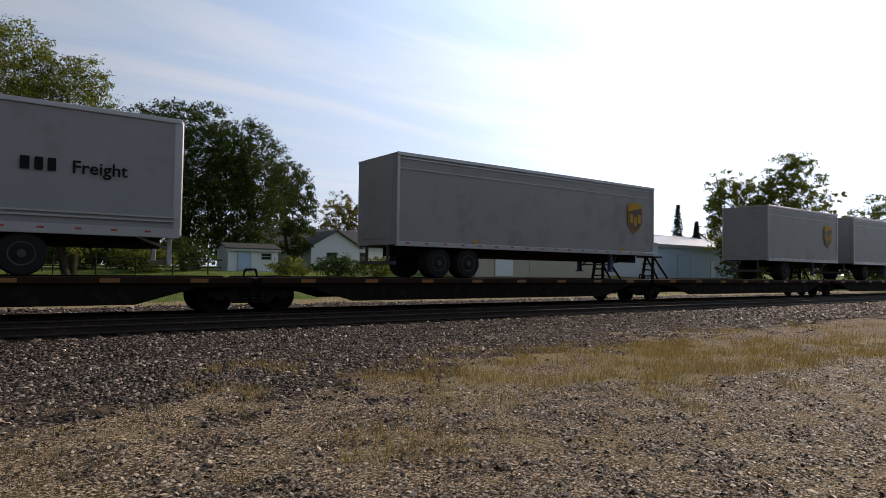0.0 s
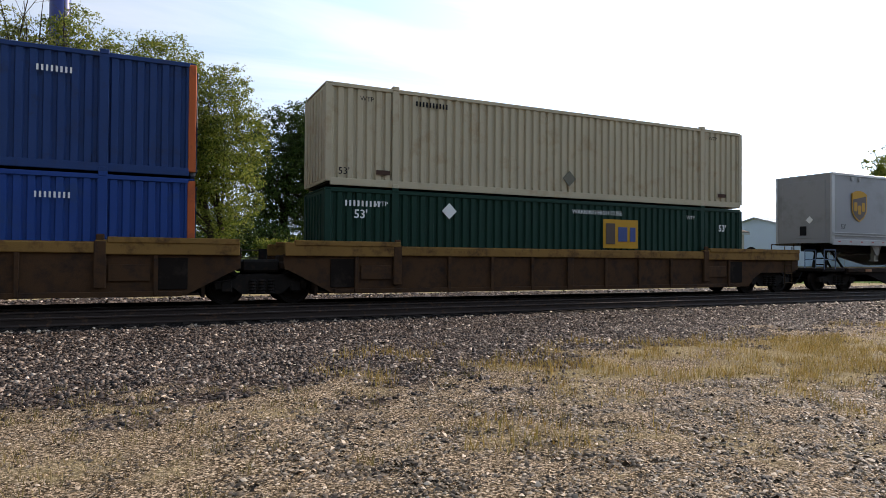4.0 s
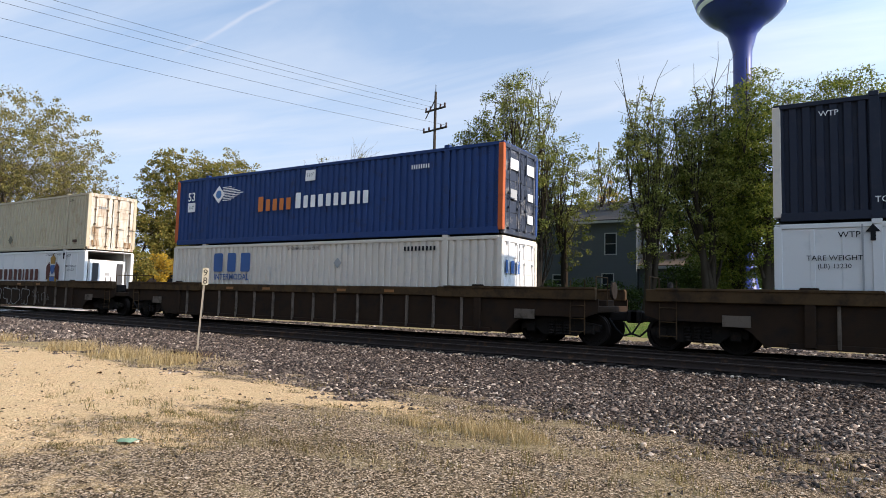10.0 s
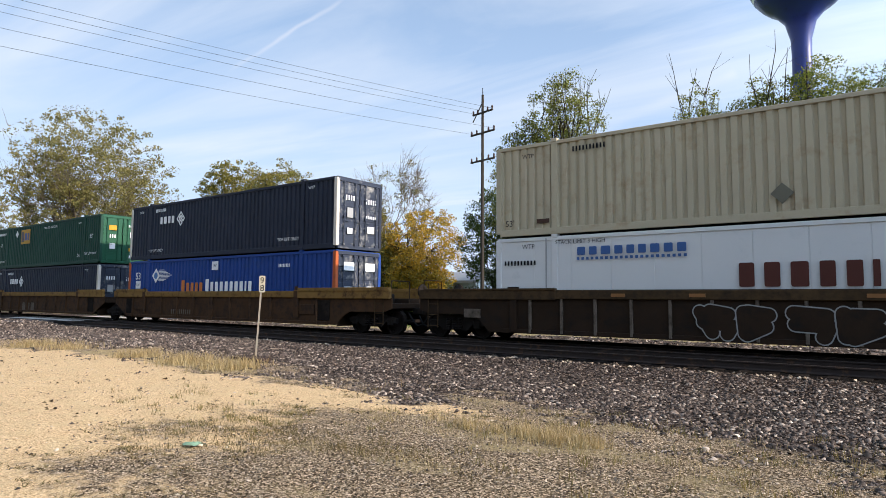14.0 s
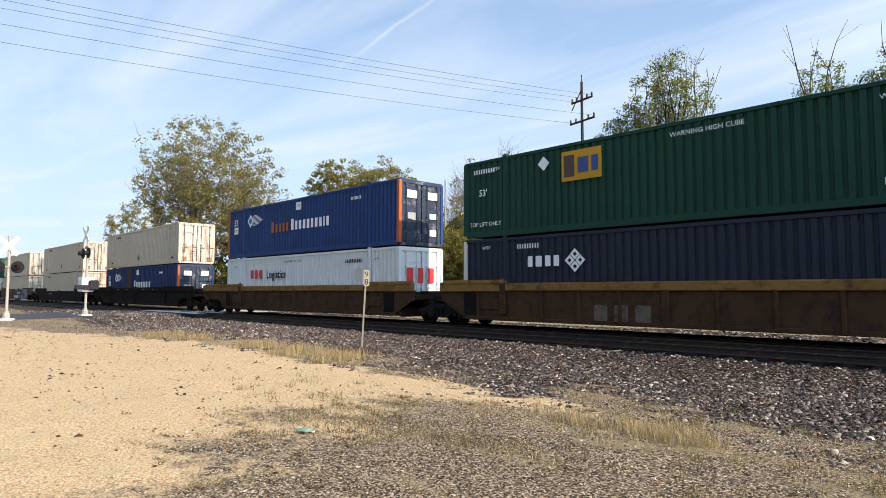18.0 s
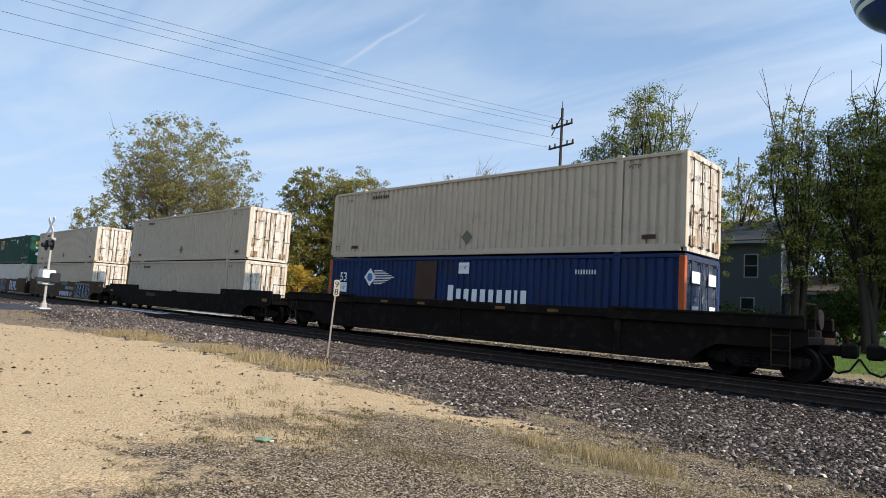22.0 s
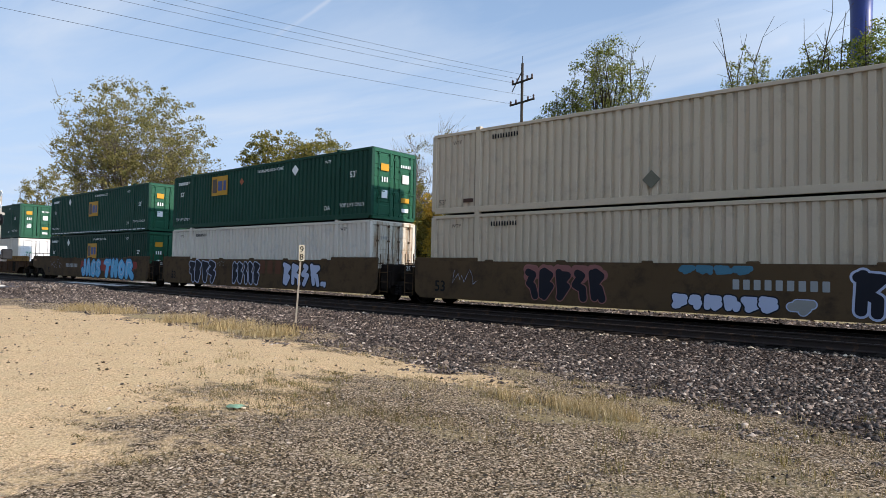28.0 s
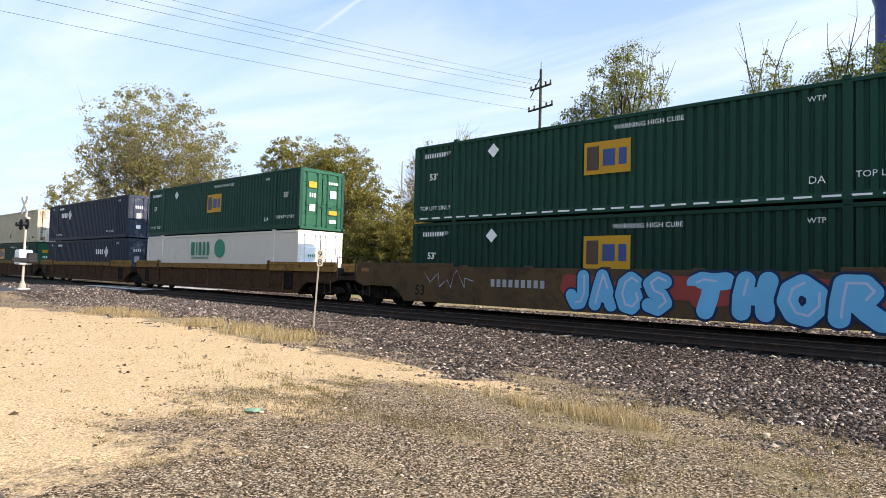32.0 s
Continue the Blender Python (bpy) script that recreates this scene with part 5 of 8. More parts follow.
def scribble(car, x0, x1, z0, z1, m, seed, y=-1.466):
    """Thin crossing spray strokes."""
    rng = random.Random(seed)
    g, n = [], 12
    for i in range(n):
        q = (x0 + (x1 - x0) * (i / (n - 1)) + rng.uniform(-0.1, 0.1), y, rng.uniform(z0, z1))
        w = 0.016 if i % 2 else -0.016
        g.append((q, (q[0] + w, q[1], q[2] + 0.018)))
    vs = [v for pair in g for v in pair]
    part("graffiti_stroke", mesh("graffiti_stroke", vs, [(2 * i, 2 * i + 2, 2 * i + 3, 2 * i + 1) for i in range(n - 1)], m), car)


def paint_cars():
    e1, e2, e3 = CARS["e1"], CARS["e2"], CARS["e3"]
    for c in (e1, e2, e3):
        lettering(c, "53", 0.52, -7.45, 0.55, -1.468, black_mark)
        bars(c, 1.65 if c is e2 else 3.3 if c is e1 else -3.1, 0.95, -1.466, [0.2] * 9 if c is not e2 else [0.5, 0.5, 0.55], 0.25 if c is not e2 else 0.6, grey_mark if c is not e2 else car_tan_ghost)
    graffiti(e1, -3.95, -1.2, 0.98, 1.54, 5, spray_pink, spray_pink, 3, core=False, y=-1.462)
    graffiti(e1, -3.95, -1.15, 0.4, 1.46, 5, spray_black, spray_pink, 9, core=False, y=-1.475, thick=0.07)
    graffiti(e1, 0.9, 2.7, 1.3, 1.56, 4, spray_sky, spray_sky, 12, core=False, thick=0.04)
    graffiti(e1, 0.7, 3.3, 0.35, 0.85, 6, spray_lilac, spray_black, 5, core=False, thick=0.08)
    graffiti(e1, 3.45, 4.2, 0.36, 0.8, 1, spray_grey, spray_lilac, 6, thick=0.06)
    graffiti(e1, 4.8, 8.3, 0.34, 1.58, 5, spray_black, spray_lilac, 14, sharp=True, thick=0.12)
    graffiti(e2, -5.75, -3.1, 0.34, 1.6, 4, spray_black, spray_lilac, 21)
    graffiti(e2, -1.5, 0.8, 0.38, 1.55, 5, spray_black, spray_lilac, 25, core=False)
    graffiti(e2, 2.65, 5.25, 0.38, 1.56, 4, spray_lilac, spray_black, 31, sharp=True, thick=0.16)
    graffiti(e2, 5.25, 5.65, 0.4, 0.75, 1, spray_lilac, spray_black, 33, core=False)
    graffiti(e3, -1.6, 7.2, 0.6, 1.45, 3, spray_red, spray_red, 40, core=False, y=-1.461)
    bubble_word(e3, "JAGS", -1.25, 2.0, 0.36, 1.54, 0.25)
    bubble_word(e3, "THOR", 2.45, 6.75, 0.34, 1.54, 0.29)
    scribble(e3, -7.2, -5.0, 0.85, 1.5, spray_lilac, 1)
    scribble(e1, -6.9, -5.8, 0.8, 1.3, spray_lilac, 2)
    scribble(e2, -3.0, -2.3, 1.2, 1.5, spray_grey, 4)
    graffiti(CARS["b3"], -2.0, 3.2, 0.3, 1.25, 5, car_dark, spray_grey, 52, y=-1.475, sharp=True, thick=0.07, core=False)
    scribble(CARS["b3"], 3.4, 4.2, 0.35, 1.2, spray_grey, 5, -1.48)
    scribble(CARS["b3"], 4.4, 5.1, 0.35, 1.2, spray_grey, 6, -1.48)
    bars(CARS["a2"], -2.6, 0.46, -1.41, (0.55, 0.55, 0.6), 0.46, car_dark)
    lettering(CARS["a2"], "53", 0.32, -4.9, 0.5, -1.415, black_mark)
    scribble(CARS["a2"], -1.0, -0.2, 0.5, 0.95, spray_grey, 7, -1.42)
    scribble(CARS["a2"], 3.1, 4.0, 0.5, 0.95, spray_grey, 8, -1.42)
    bars(CARS["c2"], -1.4, 0.4, -1.41, (0.6, 0.6, 0.65), 0.5, car_rib)
    bars(CARS["c1"], -2.6, 0.5, -1.41, [0.14] * 10, 0.22, car_rib)
    bars(CARS["d2"], -3.5, 0.95, -1.466, [0.12] * 10, 0.2, car_rib)


LOW, HIGH = RAIL_Z + 0.36, RAIL_Z + 0.36 + 2.92
POST_CAR = "brown well car with a faded yellow top chord and posts"
RIB_CAR = "dark brown grimy well car with many upright ribs"
BLACK_CAR = "black well car with grimy plain sides"
SMOOTH_CAR = "brown smooth-sided well car with spray-painted graffiti"

# middle of each unit along the train at the start, in metres
X = dict(a1=-25.6, a2=-45.05, a3=-64.4, b1=-87.85, b2=-111.3, b3=-134.7, c1=-158.2, c2=-177.9, c3=-197.85, d1=-221.75,
         d2=-245.4, e1=-269.05, e2=-288.4, e3=-307.65, f1=-331.2, f2=-350.6, f3=-370.0, g1=-393.6, g2=-417.0)
CARS = {}
for key, style, left, right, note in (
        ("a1", "post", "shared", "truck", POST_CAR), ("a2", "post", "shared", "rest", POST_CAR), ("a3", "post", "truck", "rest", POST_CAR),
        ("b1", "rib", "truck", "truck", RIB_CAR), ("b2", "rib", "truck", "truck", RIB_CAR), ("b3", "rib", "truck", "truck", RIB_CAR),
        ("c1", "post", "shared", "truck", POST_CAR), ("c2", "post", "shared", "rest", POST_CAR), ("c3", "post", "truck", "rest", POST_CAR),
        ("d1", "plain", "truck", "truck", BLACK_CAR), ("d2", "flat", "truck", "truck", BLACK_CAR),
        ("e1", "smooth", "shared", "truck", SMOOTH_CAR), ("e2", "smooth", "shared", "rest", SMOOTH_CAR), ("e3", "smooth", "truck", "rest", SMOOTH_CAR),
        ("f1", "post", "shared", "truck", POST_CAR), ("f2", "post", "shared", "rest", POST_CAR), ("f3", "post", "truck", "rest", POST_CAR),
        ("g1", "rib", "truck", "truck", RIB_CAR), ("g2", "rib", "truck", "truck", RIB_CAR)):
    CARS[key] = well_car(X[key], style, left, right, note)

paint_cars()
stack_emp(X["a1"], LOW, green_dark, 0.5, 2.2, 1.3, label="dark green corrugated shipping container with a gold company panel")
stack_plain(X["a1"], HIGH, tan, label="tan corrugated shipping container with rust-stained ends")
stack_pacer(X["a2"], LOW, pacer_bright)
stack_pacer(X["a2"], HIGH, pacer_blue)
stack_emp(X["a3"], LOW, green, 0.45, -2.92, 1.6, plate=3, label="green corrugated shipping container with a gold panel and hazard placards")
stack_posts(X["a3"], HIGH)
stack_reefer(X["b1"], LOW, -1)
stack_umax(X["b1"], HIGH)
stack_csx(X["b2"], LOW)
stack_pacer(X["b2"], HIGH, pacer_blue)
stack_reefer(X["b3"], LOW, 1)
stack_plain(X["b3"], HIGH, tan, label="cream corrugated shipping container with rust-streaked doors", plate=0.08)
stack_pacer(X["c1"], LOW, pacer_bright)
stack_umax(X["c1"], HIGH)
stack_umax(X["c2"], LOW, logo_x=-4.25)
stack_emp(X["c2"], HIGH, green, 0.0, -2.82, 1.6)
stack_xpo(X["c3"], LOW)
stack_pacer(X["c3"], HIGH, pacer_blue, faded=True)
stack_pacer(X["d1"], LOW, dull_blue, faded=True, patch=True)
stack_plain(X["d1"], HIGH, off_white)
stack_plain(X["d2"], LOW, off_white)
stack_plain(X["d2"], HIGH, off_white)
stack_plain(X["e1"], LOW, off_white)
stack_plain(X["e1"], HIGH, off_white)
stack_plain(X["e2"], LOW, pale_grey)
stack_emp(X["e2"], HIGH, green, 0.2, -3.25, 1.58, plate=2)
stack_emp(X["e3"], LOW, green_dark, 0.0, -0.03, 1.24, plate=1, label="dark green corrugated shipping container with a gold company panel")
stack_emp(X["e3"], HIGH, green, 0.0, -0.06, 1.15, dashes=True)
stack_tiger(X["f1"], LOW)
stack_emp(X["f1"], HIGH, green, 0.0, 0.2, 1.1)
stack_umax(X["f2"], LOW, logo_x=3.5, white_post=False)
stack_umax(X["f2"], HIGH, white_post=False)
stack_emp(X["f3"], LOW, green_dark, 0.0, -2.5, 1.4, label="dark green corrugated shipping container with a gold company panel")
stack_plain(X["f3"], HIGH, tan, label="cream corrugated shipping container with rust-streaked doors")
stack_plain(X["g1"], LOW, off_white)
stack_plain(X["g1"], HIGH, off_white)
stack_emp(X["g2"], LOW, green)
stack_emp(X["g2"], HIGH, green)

# ---- trailers on spine cars ----
trailer_grey = mat("silver_grey_trailer_skin", (0.23, 0.23, 0.235), 0.5, 0.0, 0.12, 0.9, (0.18, 0.178, 0.172), 0.4)
trailer_warm = mat("warm_grey_trailer_skin", (0.225, 0.22, 0.21), 0.5, 0.0, 0.12, 0.9, (0.17, 0.163, 0.15), 0.45)
trailer_rail = mat("aluminium_rail", (0.36, 0.36, 0.36), 0.4, 0.6, 0.12, 3)
rim_grey = mat("dusty_grey_rim", (0.07, 0.068, 0.066), 0.75, 0.0, 0.2, 6)
tail_red = mat("red_marker", (0.32, 0.03, 0.02), 0.4)


def tyre_pair(t, x, z=0.0):
    for s in (-1, 1):
        w = part("wheel", shared("tyre", lambda: clean(Geo().lathe([(0.0, -0.3), (0.26, -0.3), (0.28, -0.31), (0.47, -0.3), (0.51, -0.24), (0.51, 0.24), (0.47, 0.3), (0.0, 0.3)], "y", 22).mesh("tyre", black_rubber))), t, (x, s * 0.92, z + 0.51))
        part("rim", shared("rim", lambda: clean(Geo().lathe([(0.0, -0.34), (0.09, -0.34), (0.1, -0.27), (0.22, -0.26), (0.26, -0.315), (0.28, -0.315), (0.28, -0.25), (0.0, -0.2)], "y", 18).mesh("rim", rim_grey))), w, (0, 0, 0), turn=0 if s < 0 else 180)


def shield(c, x, z, y, h=1.25):
    k = h / 1.25
    out = [(0, 0), (0.28 * k, 0.16 * k), (0.46 * k, 0.4 * k), (0.48 * k, 1.12 * k), (0.25 * k, 1.22 * k), (0, 1.25 * k), (-0.25 * k, 1.22 * k), (-0.48 * k, 1.12 * k), (-0.46 * k, 0.4 * k), (-0.28 * k, 0.16 * k)]
    panel(c, "shield", out, x, z, y, gold, "gold shield edge")
    panel(c, "shield_field", [(a * 0.88, b * 0.88 + 0.06 * k) for a, b in out], x, z, y - 0.006, shield_brown, "brown shield field")
    panel(c, "shield_cap", [(-0.42 * k, 0), (0.42 * k, 0.16 * k), (0.42 * k, 0.24 * k), (0.2 * k, 0.3 * k), (-0.2 * k, 0.3 * k), (-0.42 * k, 0.24 * k)], x, z + 0.88 * k, y - 0.012, gold, "gold top of the shield")
    for dx in (-0.24, 0.0, 0.24):
        panel(c, "mark", round_rect(0.19 * k, 0.36 * k, 0.05 * k, 3), x + dx * k, z + (0.42 if dx else 0.3) * k, y - 0.012, gold)


def trailer(x0, x1, deck, label, big=False):
    """A box trailer with its nose to the left end for the big kind. Local zero on the deck at its middle."""
    L = x1 - x0
    t = rolling("box_trailer", (x0 + x1) / 2, deck, label, "trailer", "trailers on the train")
    skin = trailer_grey if big else trailer_warm
    h0, h1, hl, hw = 1.12, 4.0, L / 2, 1.3
    for s in (-1, 1):
        part("side_wall", shared(("tside", L, big), lambda: flat_sheet(L - 0.1, h1 - h0, 60 if big else 60, skin)), t, (0, s * (hw - 0.02), h0), turn=0 if s < 0 else 180)
        part("top_rail", shared(("ttop", L), lambda: Geo().bevel_box(-hl, hl, -0.03, 0.03, -0.09, 0.03, 0.01).mesh("top_rail", trailer_rail)), t, (0, s * (hw - 0.01), h1))
        part("bottom_rail", shared(("tbot", L), lambda: Geo().bevel_box(-hl, hl, -0.035, 0.03, -0.14, 0.1, 0.01).box(-hl, hl, -0.042, 0.0, 0.26, 0.3).box(-hl, hl, -0.042, 0.0, 0.36, 0.4).mesh("bottom_rail", trailer_rail)) if big else
             shared(("tbot", L), lambda: Geo().bevel_box(-hl, hl, -0.03, 0.03, -0.1, 0.06, 0.01).mesh("bottom_rail", trailer_rail)), t, (0, s * (hw - 0.005), h0))
        for e in (-1, 1):
            part("corner_post", shared(("tpost", big), lambda: Geo().bevel_box(-0.12 if big else -0.05, 0.12 if big else 0.05, -0.05, 0.05, h0 - 0.1, h1, 0.04 if big else 0.015).mesh("corner_post", trailer_rail)), t, (e * (hl - 0.06), s * (hw - 0.045), 0))
    part("roof", shared(("troof", L), lambda: Geo().bevel_box(-hl, hl, -hw + 0.02, hw - 0.02, h1 - 0.03, h1 + 0.02, 0.01).mesh("roof", trailer_rail)), t)
    for e, nm in ((-1, "front_wall"), (1, "rear_door")):
        part(nm, shared(("tend", e), lambda: Geo().box(-0.03, 0.03, -hw + 0.06, hw - 0.06, h0 - 0.05, h1 - 0.02).bevel_box(-0.045, 0.045, -hw + 0.3, hw - 0.3, h0 + 0.15, h1 - 0.25, 0.01).mesh(nm, skin)), t, (e * (hl - 0.04), 0, 0))
    part("frame_rail", shared(("tframe", L), lambda: Geo().box(-hl + 0.6, hl - 0.3, -0.55, -0.4, h0 - 0.4, h0 - 0.05).box(-hl + 0.6, hl - 0.3, 0.4, 0.55, h0 - 0.4, h0 - 0.05).box(-hl + 0.05, hl - 0.05, -hw + 0.06, hw - 0.06, h0 - 0.08, h0 - 0.02).mesh("frame_rail", iron)), t)
    n = int(L / 0.75)
    for i in range(n):
        part("marker", shared("tmark", lambda: Geo().box(-0.07, 0.07, -0.004, 0.004, 0, 0.045).mesh("marker", tail_red)), t, (-hl + 0.4 + i * 0.75, -hw - 0.032, h0 - 0.02))
    wx = hl - 3.95 if big else (-hl + 2.35 if L > 10 else -hl + 2.0)
    wheels = (wx - 0.62, wx + 0.62) if L > 10 else (wx,)
    for k in wheels:
        tyre_pair(t, k)
        part("axle", shared("taxle", lambda: Geo().rod((0, -0.9, 0), (0, 0.9, 0), 0.07).bevel_box(-0.25, 0.25, -0.6, -0.45, 0, 0.25, 0.03).bevel_box(-0.25, 0.25, 0.45, 0.6, 0, 0.25, 0.03).mesh("axle", iron)), t, (k, 0, 0.5))
    # landing legs
    lx = -hl + 3.5 if big else hl - 2.4
    g = Geo()
    for s in (-1, 1):
        g.bevel_box(lx - 0.08, lx + 0.08, s * 0.85 - 0.08, s * 0.85 + 0.08, 0.35, h0 - 0.05, 0.01)
        g.bevel_box(lx - 0.14, lx + 0.14, s * 0.85 - 0.12, s * 0.85 + 0.12, 0.3, 0.36, 0.01)
        g.rod((lx + 0.1, s * 0.85, 0.55), (lx + 0.75, s * 0.6, h0 - 0.06), 0.035, n=6)
        if big:
            g.prism([(lx - 0.45, h0 - 0.1), (lx + 0.3, h0 - 0.1), (lx + 0.1, h0 - 0.55), (lx - 0.1, h0 - 0.55)], "y", s * 1.0 - 0.03, s * 1.0 + 0.03)
    g.rod((lx, -0.85, 0.6), (lx, 0.85, 0.6), 0.03, n=6)
    part("landing_gear", clean(g.mesh("landing_gear", trailer_rail if big else mat("blue_grey_steel", (0.08, 0.1, 0.15), 0.6))), t)
    if big:
        for s in (-1, 1):
            o = [(-hl + 4.0, h0 - 0.12), (hl - 5.3, h0 - 0.12), (hl - 5.3, 0.12), (-hl + 6.2, 0.12), (-hl + 4.0, 0.55)]
            part("side_skirt", clean(Geo().prism(o, "y", -0.015, 0.015).mesh("side_skirt", trailer_grey)), t, (0, s * 1.22, 0))
        shield(t, -hl + 1.75, 1.98, -hw - 0.012, 1.34)
        bars(t, hl - 3.08, 2.42, -hw - 0.01, (0.24, 0.22, 0.22), 0.3, black_mark, gap=0.12)
        lettering(t, "Freight", 0.42, hl - 1.83, 2.42, -hw - 0.012, black_mark)
        lettering(t, "53'", 0.28, -hl + 0.68, 1.66, -hw - 0.012, black_mark)
        for dx in (-0.3, 0.3):
            panel(t, "round_placard", round_rect(0.3, 0.3, 0.14), 0.03 + dx, 1.76, -hw - 0.008, white_mark, "white round placard")
        for dx in (-5.9, -5.4, 0.2, 0.7):
            part("marker_lamp", Geo().lathe([(0.1, 0.0), (0.1, -0.02), (0.06, -0.03), (0, -0.03)], "y", 10).mesh("marker_lamp", grey_mark), t, (dx - 0.9, -hw - 0.0, h1 - 0.2))
        part("nose_placard", Geo().prism(diamond(0.32), "x", -0.01, 0.01).mesh("nose_placard", white_mark), t, (-hl - 0.02, -0.3, 1.9))
        part("nose_box", Geo().bevel_box(-0.02, 0.02, -0.15, 0.15, 0, 0.4, 0.01).mesh("nose_box", black_mark), t, (-hl - 0.01, 0.0, 1.4))
        g = Geo()
        for s in (-1, 1):
            g.bevel_box(hl - 0.22, hl - 0.1, s * 0.95 - 0.06, s * 0.95 + 0.06, 0.35, h0 - 0.1, 0.01)
            g.rod((hl - 0.16, s * 0.95, 0.7), (hl - 0.9, s * 0.8, h0 - 0.1), 0.04, n=6)
        g.bevel_box(hl - 0.24, hl - 0.12, -1.15, 1.15, 0.3, 0.42, 0.01)
        part("rear_guard", g.mesh("rear_guard", trailer_rail), t)
    else:
        shield(t, hl - 1.35, 1.95, -hw - 0.012, 1.32)
        part("side_band", shared(("tband", L), lambda: Geo().box(-hl + 0.1, hl - 0.1, -0.012, 0.0, 0, 0.03).box(-hl + 0.1, hl - 0.1, -0.012, 0, 0.32, 0.35).mesh("side_band", trailer_rail)), t, (0, -hw, h1 - 0.5))
        g = Geo().bevel_box(-hl + 0.02, -hl + 0.12, -1.1, 1.1, 0.42, 0.54, 0.01)
        for s in (-0.7, 0.7):
            g.box(-hl + 0.02, -hl + 0.1, s - 0.04, s + 0.04, 0.5, h0)
        part("rear_guard", g.mesh("rear_guard", rim_grey), t)
        part("amber_plate", Geo().box(-0.1, 0.1, -0.005, 0.005, 0, 0.1).mesh("amber_plate", gold), t, (-hl + 3.2, -hw - 0.03, h0 + 0.08))
        part("amber_plate", Geo().box(-0.1, 0.1, -0.005, 0.005, 0, 0.1).mesh("amber_plate", gold), t, (hl - 2.2, -hw - 0.03, h0 + 0.08))
    return t


def hitch(car, x, top):
    g = Geo()
    for s in (-1, 1):
        g.rod((x - 0.15, s * 0.28, 0.95), (x, s * 0.2, top), 0.07, n=6)
        g.rod((x + 1.1, s * 0.28, 0.95), (x + 0.1, s * 0.2, top), 0.05, n=6)
    for k in range(3):
        g.box(x - 0.14, x + 0.02, -0.3, 0.3, 1.1 + k * 0.28, 1.16 + k * 0.28)
    g.bevel_box(x - 0.4, x + 0.4, -0.45, 0.45, top, top + 0.08, 0.02)
    part("hitch_stand", g.mesh("hitch_stand", iron), car)


def spine_car(x0, x1, left, right, hitches):
    """A platform on a deep centre beam between the trucks at x0 and x1; heights above the rail."""
    xm, hl = (x0 + x1) / 2, (x1 - x0) / 2
    car = rolling("flat_car", xm, RAIL_Z, "black articulated intermodal flat car with amber reflectors along its deck", "flat car", "flat cars of the train")
    o = [(-hl + 0.1, 0.98), (-hl + 0.1, 0.74), (-hl + 1.5, 0.72), (-hl + 3.0, 0.3), (hl - 3.0, 0.3), (hl - 1.5, 0.72), (hl - 0.1, 0.74), (hl - 0.1, 0.98)]
    for s in (-1, 1):
        part("side_beam", shared(("sbeam", hl), lambda: clean(Geo().prism(o, "y", -0.05, 0.05).mesh("side_beam", car_black))), car, (0, s * 1.3, 0))
        part("deck_edge", shared(("sedge", hl), lambda: Geo().bevel_box(-hl + 0.15, hl - 0.15, -0.08, 0.06, 0.82, 0.99, 0.015).mesh("deck_edge", car_dark)), car, (0, s * 1.34, 0))
        for k in range(8):
            part("reflector", shared("sref", lambda: Geo().box(-0.22, 0.22, -0.006, 0.006, 0, 0.1).mesh("reflector", orange_reflector)), car, (-hl + 1.5 + k * (2 * hl - 3) / 7, s * 1.43, 0.85), turn=0 if s < 0 else 180)
    part("deck", shared(("sdeck", hl), lambda: Geo().box(-hl + 0.1, hl - 0.1, -1.3, 1.3, 0.84, 0.95).mesh("deck", car_dark)), car)
    part("centre_beam", shared(("sbeam2", hl), lambda: Geo().bevel_box(-hl + 0.2, hl - 0.2, -0.3, 0.3, 0.55, 0.9, 0.03).mesh("centre_beam", car_black)), car)
    for hx in hitches:
        hitch(car, hx - xm, 1.98)
    if left:
        truck(car, -hl)
        coupler(car, -hl - 1.3, -1)
        part("end_deck", Geo().bevel_box(-hl - 1.35, -hl + 0.3, -1.3, 1.3, 0.84, 0.99, 0.02).box(-hl - 1.3, -hl + 0.2, -0.3, 0.3, 0.6, 0.86).mesh("end_deck", car_black), car)
        g = Geo()
        for yy in (-1.35, -0.5):
            for xx in (-hl - 1.3, -hl - 0.6):
                g.rod((xx, yy, 0.95), (xx, yy, 1.75), 0.02, n=6)
            g.rod((-hl - 1.3, yy, 1.75), (-hl - 0.6, yy, 1.75), 0.02, n=6)
            g.rod((-hl - 1.3, yy, 1.35), (-hl - 0.6, yy, 1.35), 0.02, n=6)
        part("hand_rail", g.mesh("hand_rail", mat("blue_grey_rail", (0.08, 0.12, 0.2), 0.5)), car)
    if right:
        truck(car, hl)
        part("joint_hoop", Geo().rod((hl - 0.2, -0.9, 0.98), (hl - 0.15, -0.9, 1.2), 0.03).rod((hl - 0.15, -0.9, 1.2), (hl + 0.15, -0.9, 1.2), 0.03).rod((hl + 0.15, -0.9, 1.2), (hl + 0.2, -0.9, 0.98), 0.03).mesh("joint_hoop", iron), car)
    return car


DECK = RAIL_Z + 0.99
spine_car(-11.5, 5.95, True, True, [-11.0])
spine_car(5.95, 23.45, False, True, [21.7])
spine_car(23.45, 40.95, False, True, [25.2, 39.6])
spine_car(40.95, 58.45, False, True, [])
trailer(-12.2, 3.95, DECK, "long silver-grey box trailer with a brown and gold shield", True)
trailer(10.45, 23.75, DECK, "grey box trailer with a brown and gold shield near its nose")
trailer(33.7, 42.1, DECK, "short grey box trailer with a brown and gold shield")
trailer(44.4, 52.8, DECK, "short grey box trailer with a brown and gold shield")

